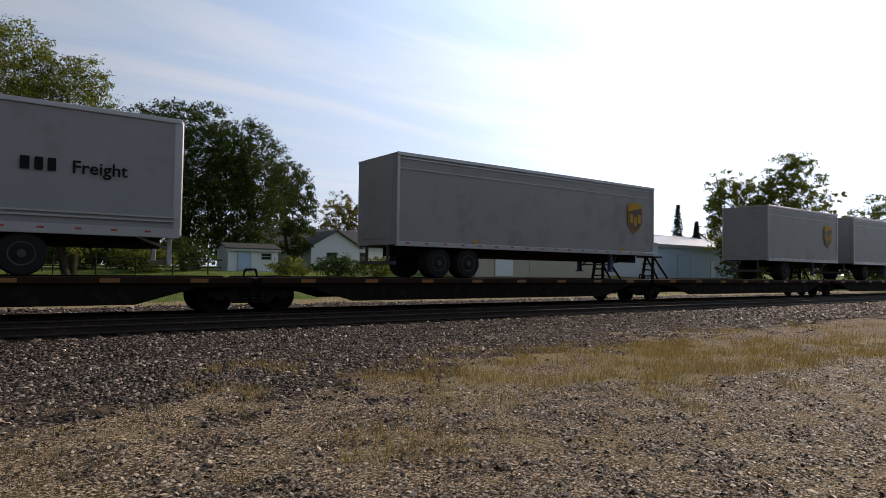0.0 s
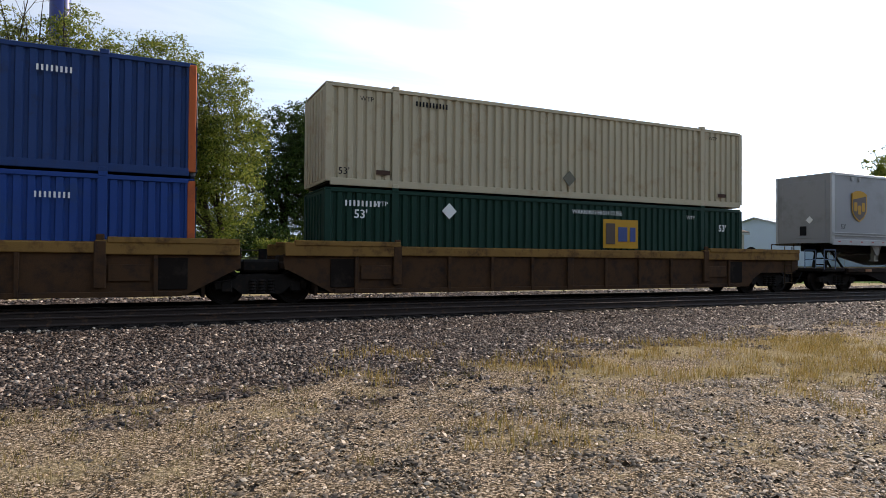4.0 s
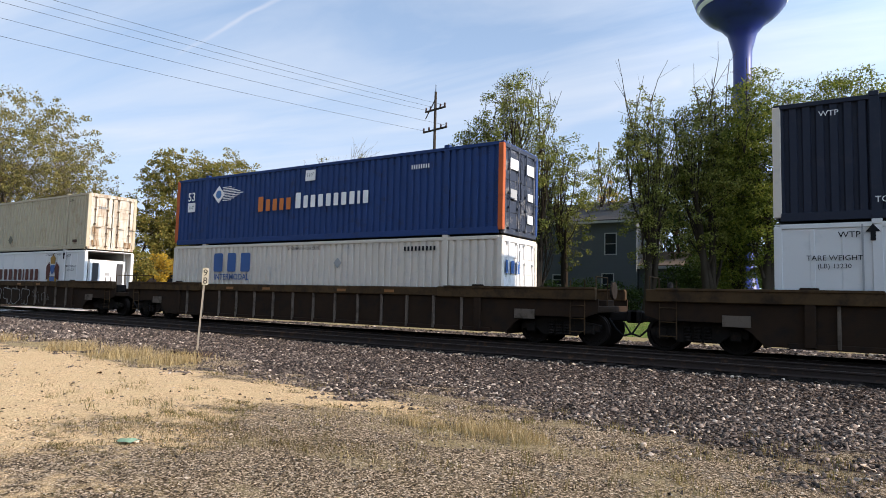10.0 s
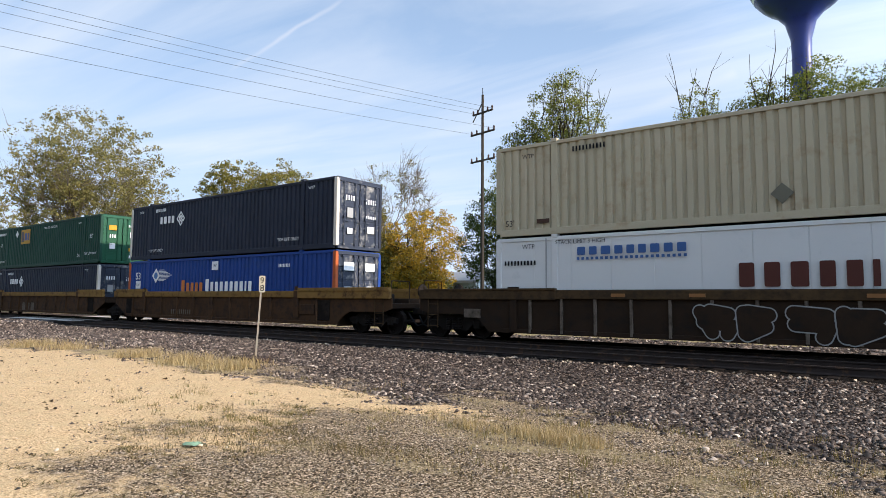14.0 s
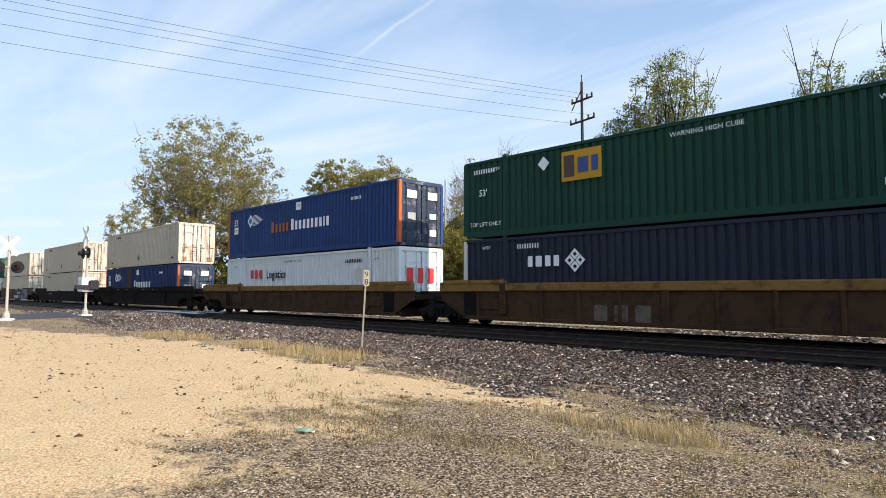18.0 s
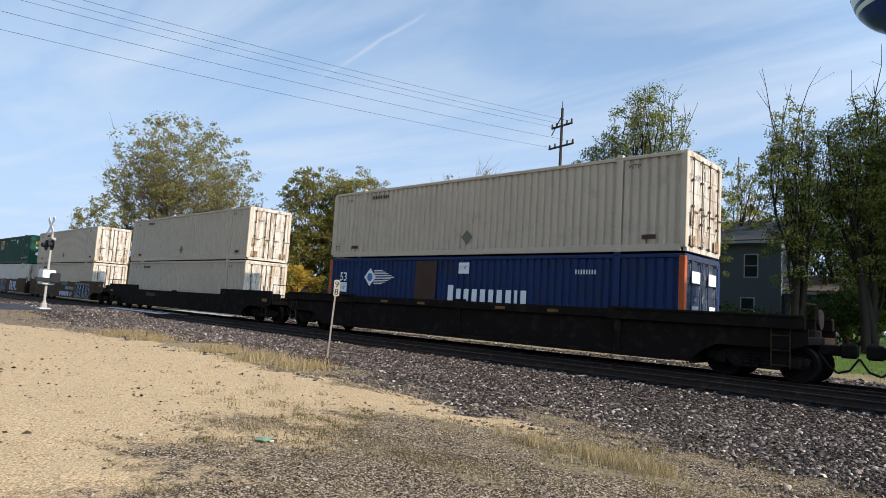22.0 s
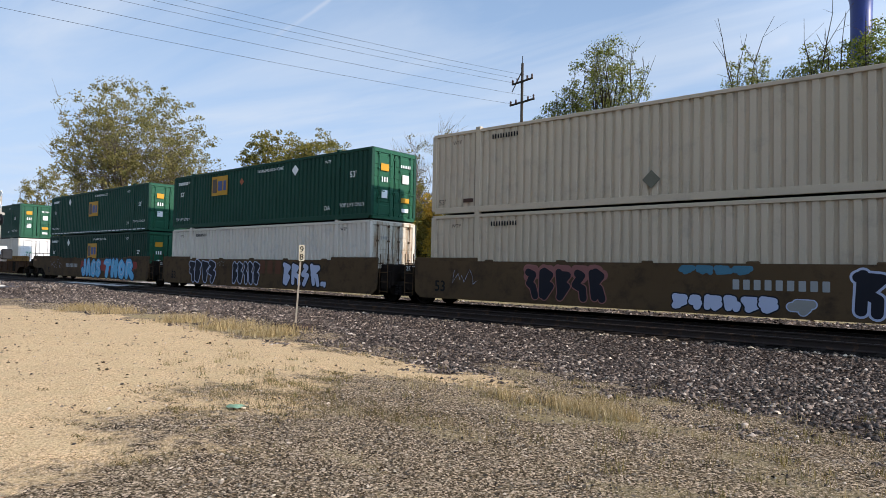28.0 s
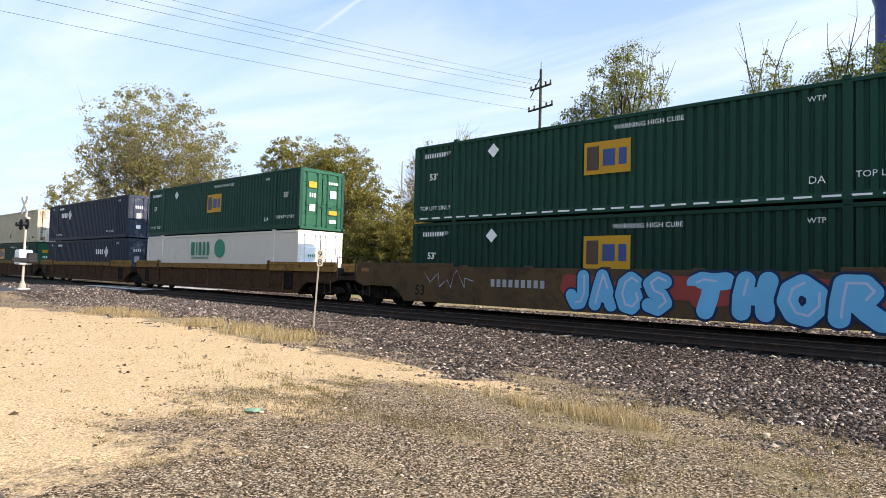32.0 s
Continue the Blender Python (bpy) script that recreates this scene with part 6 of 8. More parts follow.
# ---- stones and dry grass ----
RNG = np.random.default_rng(11)
CHIP = np.array([(-0.95, -0.8, -0.5), (0.95, -0.8, -0.5), (0.95, 0.8, -0.5), (-0.95, 0.8, -0.5), (-0.55, -0.5, 0.62), (0.55, -0.5, 0.62), (0.55, 0.5, 0.62), (-0.55, 0.5, 0.62)])
CHIP_F = np.array([(4, 5, 6, 7), (0, 1, 5, 4), (1, 2, 6, 5), (2, 3, 7, 6), (3, 0, 4, 7)])
OCTA = np.array([(1, 0, 0), (-1, 0, 0), (0, 1, 0), (0, -1, 0), (0, 0, 1)], float)
OCTA_F = np.array([(0, 2, 4), (2, 1, 4), (1, 3, 4), (3, 0, 4)])


def stones(px, py, size, material, name, label, sink=0.12, chip=False, tall=(0.45, 0.8)):
    """Loose stones, small ones as four-sided grains, large ones as broken chips with an uneven top."""
    base, faces = (CHIP, CHIP_F) if chip else (OCTA, OCTA_F)
    n, k = len(px), len(base)
    pz = terrain(px, py)
    v = base[None] * RNG.uniform(0.55, 1.15, (n, k, 1))
    if chip:
        v = v + RNG.normal(0, 0.17, (n, k, 3))
    v = v * (size[:, None, None] * np.stack([RNG.uniform(0.75, 1.35, n), RNG.uniform(0.7, 1.2, n), RNG.uniform(*tall, n)], -1)[:, None])
    # turn every stone its own way
    a, b = RNG.uniform(0, 6.283, n), RNG.normal(0, 0.5, n)
    ca, sa, cb, sb = (q[:, None] for q in (np.cos(a), np.sin(a), np.cos(b), np.sin(b)))
    x, y, z = v[..., 0], v[..., 1], v[..., 2]
    y, z = y * cb - z * sb, y * sb + z * cb
    x, y = x * ca - y * sa, x * sa + y * ca
    v = np.stack([x + px[:, None], y + py[:, None], z + (pz + size * sink)[:, None]], -1).reshape(-1, 3)
    f = (faces[None] + k * np.arange(n)[:, None, None]).reshape(-1, faces.shape[1])
    return tagged(new(name, quick(name, v, f, material)), label, "stones", kind="stuff")


ballast_mat = island_mat("ballast_stone", [(0.0095, 0.007, 0.0054), (0.054, 0.038, 0.029), (0.14, 0.102, 0.077), (0.015, 0.011, 0.0085), (0.09, 0.065, 0.05), (0.26, 0.195, 0.15), (0.013, 0.0094, 0.0073), (0.56, 0.45, 0.35)], 0.68, gloss=0.26)
gravel_mat = island_mat("lot_gravel", [(0.02, 0.014, 0.009), (0.07, 0.05, 0.032), (0.17, 0.126, 0.084), (0.04, 0.029, 0.019), (0.28, 0.213, 0.145), (0.58, 0.465, 0.34)], 0.68, gloss=0.26)


litter_mat = island_mat("leaf_litter", [(0.03, 0.02, 0.012), (0.07, 0.045, 0.025), (0.12, 0.085, 0.04)], 0.95)


def scatter(n, x0, x1, y0, y1, keep):
    x, y = RNG.uniform(x0, x1, n), RNG.uniform(y0, y1, n)
    k = RNG.uniform(0, 1, n) < keep(x, y)
    return x[k], y[k]


def build_stones():
    x, y = scatter(112000, -24, 26, 6.5, 14.2, lambda x, y: np.clip(zones(x, y)[1] * 1.2 - 0.1, 0, 1) * (0.62 + 0.2 * smooth(14.2, 9, y)) * smooth(27, 17, np.abs(x)))
    stones(x, y, np.minimum(RNG.gamma(5, 0.0036, len(x)) + 0.007, 0.042), ballast_mat, "ballast_stones", "crushed grey and reddish ballast stones beside the track", chip=True, sink=0.25, tall=(0.4, 0.95))
    x, y = scatter(18000, -60, 60, 10, 14.3, lambda x, y: zones(x, y)[1] * smooth(16, 26, np.abs(x)))
    stones(x, y, RNG.gamma(8, 0.006, len(x)) + 0.014, ballast_mat, "ballast_stones_far", "crushed grey ballast stones further along the track", tall=(0.7, 1.2))
    x, y = scatter(20000, -37, -20, 7.5, 14.2, lambda x, y: zones(x, y)[1] * smooth(-14, -22, x))
    stones(x, y, RNG.gamma(8, 0.0042, len(x)) + 0.012, ballast_mat, "ballast_stones_left", "crushed reddish ballast stones near the level crossing", tall=(0.7, 1.2))
    x, y = scatter(9000, -40, 60, 20.3, 24.2, lambda x, y: zones(x, y)[1])
    stones(x, y, RNG.gamma(8, 0.006, len(x)) + 0.015, ballast_mat, "ballast_stones_behind", "sunlit ballast stones on the far side of the track")
    # paler stones, spaced like the ties, draw the sunlit edge of the shadow
    x, y = RNG.uniform(-45, 45, 2600), 14.1 + RNG.normal(0, 0.07, 2600)
    k = np.abs(((x - 0.2) / 0.54) % 1 - 0.5) > 0.22
    stones(x[k], y[k], np.minimum(RNG.gamma(4, 0.009, k.sum()) + 0.015, 0.07), gravel_mat, "shoulder_stones", "pale stones that draw the sunlit edge along the track bed", sink=0.3)
    x, y = scatter(140000, -13, 17, 2.2, 10.5, lambda x, y: np.clip(1 - zones(x, y)[0], 0, 1) * (1 - 0.8 * zones(x, y)[1]) * (0.75 - 0.45 * zones(x, y)[2]) * smooth(-1.1, 0.5, wob(x + 5, y, 0.8)) * smooth(13, 7, y))
    stones(x, y, np.minimum(RNG.gamma(4, 0.0024, len(x)) + 0.005, 0.024), gravel_mat, "lot_gravel", "loose pale and brown gravel among dry grass", tall=(0.4, 0.85))
    x, y = scatter(60000, 0.5, 18, 0.9, 7.6, lambda x, y: (1 - 0.75 * zones(x, y)[2]) * smooth(7.6, 5.5, y))
    stones(x, y, np.minimum(RNG.gamma(4, 0.0042, len(x)) + 0.006, 0.036), gravel_mat, "lot_gravel_coarse", "coarser grey gravel on the open lot", tall=(0.3, 0.6), sink=0.05)
    x, y = scatter(9000, -40, -5, 2.0, 9, lambda x, y: zones(x, y)[0] * 0.5)
    stones(x, y, RNG.gamma(3, 0.0035, len(x)) + 0.004, gravel_mat, "lot_pebbles", "small pebbles scattered on the bare tan lot")
    x, y = scatter(1500, -30, -4, 1.6, 9, lambda x, y: zones(x, y)[0] * smooth(-0.5, 0.8, wob(x, y, 1.3)))
    stones(x, y, RNG.gamma(3, 0.006, len(x)) + 0.008, litter_mat, "leaf_litter", "small dry leaves and dark crumbs strewn on the tan lot", sink=0.1)
    x, y = RNG.normal(-5.2, 0.5, 700), RNG.normal(0.95, 0.22, 700)
    k = (y < 1.25 + 0.55 * (x + 5.2)) & (y > 0.3)
    stones(x[k], y[k], RNG.gamma(5, 0.005, k.sum()) + 0.012, ballast_mat, "spilled_stones", "small spill of grey stones on the lot")


def blades(px, py, h, w, material, name, label, lean=0.35):
    n = len(px)
    pz = terrain(px, py)
    a = RNG.uniform(0, 6.283, n)
    dx, dy = np.cos(a), np.sin(a)
    lx, ly = RNG.normal(0, lean, n) * h, RNG.normal(0, lean, n) * h
    base = np.stack([px, py, pz - 0.01], -1)
    s = np.stack([dx, dy, 0 * dx], -1) * w[:, None]
    mid = base + np.stack([lx * 0.35, ly * 0.35, h * 0.6], -1)
    tip = base + np.stack([lx, ly, h], -1)
    v = np.stack([base - s, base + s, mid + s * 0.7, mid - s * 0.7, tip], 1).reshape(-1, 3)
    k = 5 * np.arange(n)[:, None]
    f = np.concatenate([k + np.array([[0, 1, 2]]), k + np.array([[0, 2, 3]]), k + np.array([[3, 2, 4]])])
    return tagged(new(name, quick(name, v, f, material)), label, "grass", kind="stuff")


straw_mat = island_mat("dry_straw", [(0.18, 0.125, 0.05), (0.36, 0.265, 0.125), (0.5, 0.38, 0.2), (0.27, 0.2, 0.085), (0.55, 0.44, 0.26)], 0.9, 0.25)
golden_mat = island_mat("golden_grass", [(0.17, 0.11, 0.03), (0.31, 0.21, 0.06), (0.42, 0.3, 0.1), (0.19, 0.165, 0.05)], 0.9, 0.3)
weed_mat = island_mat("dull_green_weed", [(0.09, 0.08, 0.022), (0.19, 0.15, 0.05), (0.28, 0.205, 0.085), (0.12, 0.115, 0.038)], 0.9, 0.25)
lawn_mat = island_mat("lawn_blade", [(0.06, 0.11, 0.018), (0.12, 0.19, 0.04), (0.19, 0.22, 0.065)], 0.9, 0.3)


litter_green = island_mat("withered_weed", [(0.06, 0.05, 0.018), (0.13, 0.095, 0.035), (0.2, 0.14, 0.06), (0.09, 0.085, 0.03)], 0.95, 0.1)


def tufts(spots, per, spread, hmin, hmax, material, name, label):
    px, py = [], []
    for x, y in spots:
        px.append(x + RNG.normal(0, spread, per))
        py.append(y + RNG.normal(0, spread, per))
    px, py = np.concatenate(px), np.concatenate(py)
    return blades(px, py, RNG.uniform(hmin, hmax, len(px)), RNG.uniform(0.0015, 0.004, len(px)), material, name, label)


def build_grass():
    x, y = scatter(60000, -13, 14, 3.5, 9.5, lambda x, y: zones(x, y)[2] * 0.8 * (1 - zones(x, y)[1] * 0.7))
    blades(x, y, RNG.gamma(4, 0.017, len(x)) + 0.015, RNG.uniform(0.0015, 0.0035, len(x)), straw_mat, "dry_grass", "short dry straw-coloured grass on the gravel")
    x, y = scatter(62000, 2, 24, 4.2, 10.5, lambda x, y: zones(x, y)[2] * smooth(0.3, 0.9, wob(x, y, 0.9) + 0.75))
    blades(x, y, RNG.gamma(5, 0.02, len(x)) + 0.02, RNG.uniform(0.0025, 0.0065, len(x)), golden_mat, "golden_grass", "patch of low golden dry grass beside the ballast")
    x = RNG.uniform(-23, -12.1, 15000)
    y = 8.55 + RNG.normal(0, 0.4, 15000) + 0.05 * (x + 16)
    k = RNG.uniform(0, 1, 15000) < smooth(-0.6, 0.6, wob(x, 0 * x, 1.5))
    x, y = x[k], y[k]
    blades(x, y, RNG.uniform(0.1, 0.34, len(x)), RNG.uniform(0.003, 0.006, len(x)), straw_mat, "tall_dry_grass", "strip of tall dry grass along the foot of the ballast")
    spots = [(RNG.normal(-3.9, 0.6), RNG.normal(6.85, 0.28)) for _ in range(30)]
    tufts(spots, 60, 0.09, 0.06, 0.22, straw_mat, "straw_tufts", "tufts of dry straw grass on the gravel")
    spots = [(RNG.uniform(-11, 15), RNG.uniform(4.6, 9.0)) for _ in range(110)] + [(RNG.uniform(-5, 4), RNG.uniform(4.2, 8.4)) for _ in range(90)] + [(RNG.normal(-7.4, 0.8), RNG.normal(5.2, 0.5)) for _ in range(20)]
    tufts(spots, 26, 0.07, 0.03, 0.13, weed_mat, "weeds", "small dull green weeds on the gravel lot")
    spots = [(RNG.normal(-6.3, 0.6), RNG.normal(4.5, 0.4)) for _ in range(75)] + [(RNG.normal(-4.6, 0.6), RNG.normal(4.9, 0.2)) for _ in range(30)]
    tufts(spots, 44, 0.13, 0.01, 0.07, litter_green, "olive_grass_mat", "low mat of dull olive grass on the gravel lot")
    cx, cy = scatter(2600, -13, -1, 2.2, 8.2, lambda x, y: smooth(0.12, 0.4, zones(x, y)[0]) * smooth(0.99, 0.75, zones(x, y)[0]) * smooth(-0.3, 0.5, wob(x, y, 0.5)))
    px = np.repeat(cx, 16) + RNG.normal(0, 0.05, 16 * len(cx))
    py = np.repeat(cy, 16) + RNG.normal(0, 0.03, 16 * len(cx))
    blades(px, py, RNG.uniform(0.012, 0.05, len(px)), RNG.uniform(0.0025, 0.006, len(px)), litter_green, "flattened_weeds", "flattened dull weeds and litter along the edge of the bare lot", lean=1.6)
    x, y = scatter(22000, -45, 75, 24, 46, lambda x, y: smooth(24, 27, y) * 0.9)
    blades(x, y, RNG.uniform(0.05, 0.22, len(x)), RNG.uniform(0.006, 0.014, len(x)), lawn_mat, "lawn_grass", "green and straw grass on the far verge")


build_stones()
build_grass()


def scrap():
    """A crumpled piece of pale green foil on the lot."""
    rng = random.Random(3)
    vs, fs = [], []
    for j in range(5):
        for i in range(7):
            vs.append((-0.11 + i * 0.037 + rng.uniform(-0.01, 0.01), -0.07 + j * 0.035 + rng.uniform(-0.01, 0.01), rng.uniform(0.0, 0.03) + (0.01 if 0 < j < 4 else 0)))
            if i and j:
                fs.append((7 * j + i - 8, 7 * j + i - 7, 7 * j + i, 7 * j + i - 1))
    ob = new("plastic_scrap", mesh("plastic_scrap", vs, fs, mat("pale_green_foil", (0.2, 0.31, 0.2), 0.6, 0, 0.15, 8)))
    ob.location = (-6.2, 3.85, float(terrain(-6.2, 3.85)) + 0.012)
    tagged(ob, "crumpled pale green plastic scrap lying in the dry grass", "scrap")


scrap()


# ---- trees ----
def tube_mesh(segs, material, name):
    """Tapered prisms along the limbs: rows of (from, to, radius, radius)."""
    p0, p1 = np.array([s[0] for s in segs]), np.array([s[1] for s in segs])
    r0, r1 = np.array([s[2] for s in segs]), np.array([s[3] for s in segs])
    w = p1 - p0
    w = w / (np.linalg.norm(w, axis=1, keepdims=True) + 1e-9)
    ref = np.where(np.abs(w[:, 2:3]) > 0.9, np.array([[1.0, 0, 0]]), np.array([[0, 0, 1.0]]))
    u = np.cross(w, ref)
    u = u / (np.linalg.norm(u, axis=1, keepdims=True) + 1e-9)
    t = np.cross(w, u)
    k = 3
    ring = [(math.cos(2 * math.pi * i / k), math.sin(2 * math.pi * i / k)) for i in range(k)]
    lo = np.stack([p0 + (u * c + t * s) * r0[:, None] for c, s in ring], 1)
    hi = np.stack([p1 + (u * c + t * s) * r1[:, None] for c, s in ring], 1)
    v = np.concatenate([lo, hi], 1).reshape(-1, 3)
    f = np.array([(i, (i + 1) % k, (i + 1) % k + k, i + k) for i in range(k)])
    f = (f[None] + 2 * k * np.arange(len(segs))[:, None, None]).reshape(-1, 4)
    return quick(name, v, f, material)


bark = mat("grey_brown_bark", (0.045, 0.035, 0.027), 0.95, 0, 0.4, 6, bump=0.5, stretch=(1, 1, 0.2))
pale_bark = mat("pale_grey_bark", (0.16, 0.13, 0.1), 0.95, 0, 0.3, 6, bump=0.5, stretch=(1, 1, 0.2))
LEAF = dict(
    green=island_mat("green_leaves", [(0.035, 0.056, 0.008), (0.095, 0.125, 0.016), (0.19, 0.215, 0.03), (0.29, 0.29, 0.05)], 0.6, 0.45),
    dark=island_mat("dark_green_leaves", [(0.018, 0.036, 0.006), (0.04, 0.07, 0.011), (0.085, 0.115, 0.02)], 0.6, 0.35),
    olive=island_mat("olive_autumn_leaves", [(0.075, 0.077, 0.016), (0.15, 0.14, 0.028), (0.24, 0.2, 0.045), (0.31, 0.24, 0.06)], 0.7, 0.4),
    pale=island_mat("pale_tan_leaves", [(0.12, 0.108, 0.033), (0.2, 0.175, 0.055), (0.28, 0.235, 0.085), (0.15, 0.142, 0.042)], 0.7, 0.4),
    yellow=island_mat("yellow_leaves", [(0.42, 0.23, 0.02), (0.58, 0.35, 0.03), (0.38, 0.28, 0.05), (0.25, 0.22, 0.05)], 0.7, 0.45),
    willow=island_mat("grey_green_leaves", [(0.06, 0.072, 0.014), (0.13, 0.148, 0.03), (0.22, 0.23, 0.05), (0.32, 0.31, 0.085)], 0.7, 0.4),
    spruce=island_mat("spruce_needles", [(0.012, 0.028, 0.014), (0.025, 0.045, 0.022)], 0.8, 0.1))


def grow(rng, p, d, length, rad, depth, segs, tips, up=0.1, split=(2, 4), angle=0.6, wander=0.16):
    n = 3 if depth > 0 else 2
    for i in range(n):
        d = d + rng.normal(0, wander, 3) + np.array([0, 0, up])
        d = d / np.linalg.norm(d)
        q = p + d * length / n
        r1 = rad * (1 - 0.35 * (i + 1) / n)
        segs.append((p, q, rad * (1 - 0.35 * i / n), r1, depth))
        p = q
        if depth > 0 and i < n - 1 and rng.uniform() < 0.75:
            side = d + rng.normal(0, angle, 3)
            side = side / np.linalg.norm(side)
            grow(rng, p, side, length * rng.uniform(0.5, 0.75), r1 * 0.5, depth - 1, segs, tips, up, split, angle, wander)
    if depth == 0:
        tips.append((p, d, length))
        return
    for _ in range(rng.integers(*split)):
        side = d + rng.normal(0, angle, 3)
        side = side / np.linalg.norm(side)
        grow(rng, p, side, length * rng.uniform(0.6, 0.85), r1 * 0.66, depth - 1, segs, tips, up, split, angle, wander)


def tree(x, y, height, radius, seed, leaf, label, cover=2.6, stems=1, depth=4, up=0.1, angle=0.6, trunk=0.28, bare_low=0.2, fill=0.7, spikes=0, twigs=0, name="tree"):
    """A tree of trunk, limbs, twigs and leaf clumps; its height and half-width are in metres, cover is how thick the leaves hang."""
    rng = np.random.default_rng(seed)
    segs, tips = [], []
    for k in range(stems):
        d = np.array([rng.normal(0, 0.16 if stems > 1 else 0.04), rng.normal(0, 0.16 if stems > 1 else 0.04), 1.0])
        grow(rng, np.array([rng.normal(0, 0.25) if stems > 1 else 0.0, rng.normal(0, 0.25) if stems > 1 else 0.0, 0.0]), d / np.linalg.norm(d), 4.0 * rng.uniform(0.85, 1.15), 0.3 if stems == 1 else 0.2, depth, segs, tips, up, (2, 4), angle)
    tip = np.array([t[0] for t in tips])
    far = math.hypot(x, y)
    size = min(0.26, max(0.12, 0.0034 * far))
    kz = height * 1.02 / tip[:, 2].max()
    kr = radius / max(0.5, np.percentile(np.hypot(tip[:, 0] - tip[:, 0].mean(), tip[:, 1] - tip[:, 1].mean()), 90))
    sc = np.array([kr, kr, kz])
    rs = (trunk / 0.3) if stems == 1 else (trunk / 0.2)
    low = bare_low * height
    mid, half = (height + low) / 2, (height - low) / 2
    axes = np.array([radius, radius, half])

    def inside(p):
        """Draws points that stray out of the crown's lumpy outline back to it."""
        q = (p - np.array([0, 0, mid])) / axes
        d = (np.hypot(q[:, :1], q[:, 1:2]) ** 2.3 + np.abs(q[:, 2:]) ** 2.3) ** (1 / 2.3) + 1e-9
        u = q / d
        rim = 0.97 + 0.09 * np.sin(5 * u[:, :1] + seed) * np.sin(4 * u[:, 1:2] + 2 * seed) + 0.07 * np.sin(9 * u[:, 2:] + 3 * u[:, :1] + seed)
        keep = p[:, 2:3] < low
        return np.where(keep, p, u * np.minimum(d, rim) * axes + np.array([0, 0, mid]))
    limbs = []
    for a, b, r0, r1, k in segs:
        a2, b2 = inside(np.stack([a * sc, b * sc]))
        limbs.append((a2, b2, r0 * rs, r1 * rs, k))
    hold = np.array([b for a, b, r0, r1, k in limbs if k <= 1])
    hold = hold[hold[:, 2] > low]
    # inside thick crowns every second end twig, of two pieces each, is left out
    ends = [q for q in limbs if q[4] == 0]
    limbs = [q[:4] for q in limbs if q[4] > 0] + [q[:4] for i, q in enumerate(ends) if cover < 2.5 or i // 2 % 2]
    m = int(cover * math.pi * radius * half / (0.235 * size * size))
    if m:
        # leaves hang in clumps, some at the limbs' ends, some on twigs that fill the crown
        per = 30 if leaf == "pale" else 45
        k = max(6, m // per)
        kf = int(k * fill)
        u = rng.normal(0, 1, (kf, 3))
        u /= np.linalg.norm(u, axis=1, keepdims=True)
        free = inside(u * rng.uniform(0.1, 1, (kf, 1)) ** 0.45 * axes + np.array([0, 0, mid]))
        for f in free[:260]:
            h = hold[np.argmin(((hold - f) ** 2).sum(1))]
            limbs.append((h, f, 0.022, 0.008))
        clump = np.concatenate([free, hold[rng.integers(0, len(hold), k - kf)]])
        big = rng.uniform(0.22, 0.5, (len(clump), 1)) * min(1.0, 0.45 + radius / 8)
        w = rng.integers(0, len(clump), m)
        ball = rng.normal(0, 1, (m, 3))
        ball /= np.linalg.norm(ball, axis=1, keepdims=True)
        c = clump[w] + ball * rng.uniform(0, 1, (m, 1)) ** 0.42 * big[w] * np.array([1.6, 1.6, 1.1])
        a, b = rng.normal(0, 1, (m, 3)), rng.normal(0, 1, (m, 3))
        a /= np.linalg.norm(a, axis=1, keepdims=True)
        b -= a * (a * b).sum(1, keepdims=True)
        b /= np.linalg.norm(b, axis=1, keepdims=True)
        s = size * rng.uniform(0.5, 1.2, (m, 1))
        v = np.stack([c - a * s * 0.55, c + a * s * 0.55, c + b * s * 0.64], 1).reshape(-1, 3)
        f = 3 * np.arange(m)[:, None] + np.array([[0, 1, 2]])
    for h in hold[rng.permutation(len(hold))[:900]] if twigs else ():
        for _ in range(twigs):
            d = (h - np.array([0, 0, low])) / axes
            d = d / (np.linalg.norm(d) + 1e-9) * 0.8 + rng.normal(0, 0.5, 3) + np.array([0, 0, 0.2])
            p, r = h, 0.019
            for _ in range(2):
                q = p + d * rng.uniform(0.35, 0.6)
                limbs.append((p, q, r, r * 0.6))
                p, r, d = q, r * 0.6, d + rng.normal(0, 0.25, 3)
    for _ in range(spikes):
        p = np.array([rng.normal(0, radius * 0.5), rng.normal(0, radius * 0.5), height * rng.uniform(0.6, 0.85)])
        d = np.array([rng.normal(0, 0.16), rng.normal(0, 0.16), 1.0])
        for r in (0.045, 0.03, 0.018):
            q = p + d * height * rng.uniform(0.06, 0.11)
            limbs.append((p, q, r, r * 0.65))
            d = d + np.array([rng.normal(0, 0.2), rng.normal(0, 0.2), 0])
            limbs.append((p, p + (d + rng.normal(0, 0.5, 3)) * height * 0.05, r * 0.6, r * 0.3))
            p = q
    t = thing(name, (x, y, float(terrain(x, y)) - 0.05), label, name.replace("_", " "))
    part("trunk", tube_mesh(limbs, pale_bark if leaf == "pale" else bark, "trunk"), t)
    if m:
        part("crown", quick("crown", v, f, LEAF[leaf] if isinstance(leaf, str) else leaf), t)
    return t


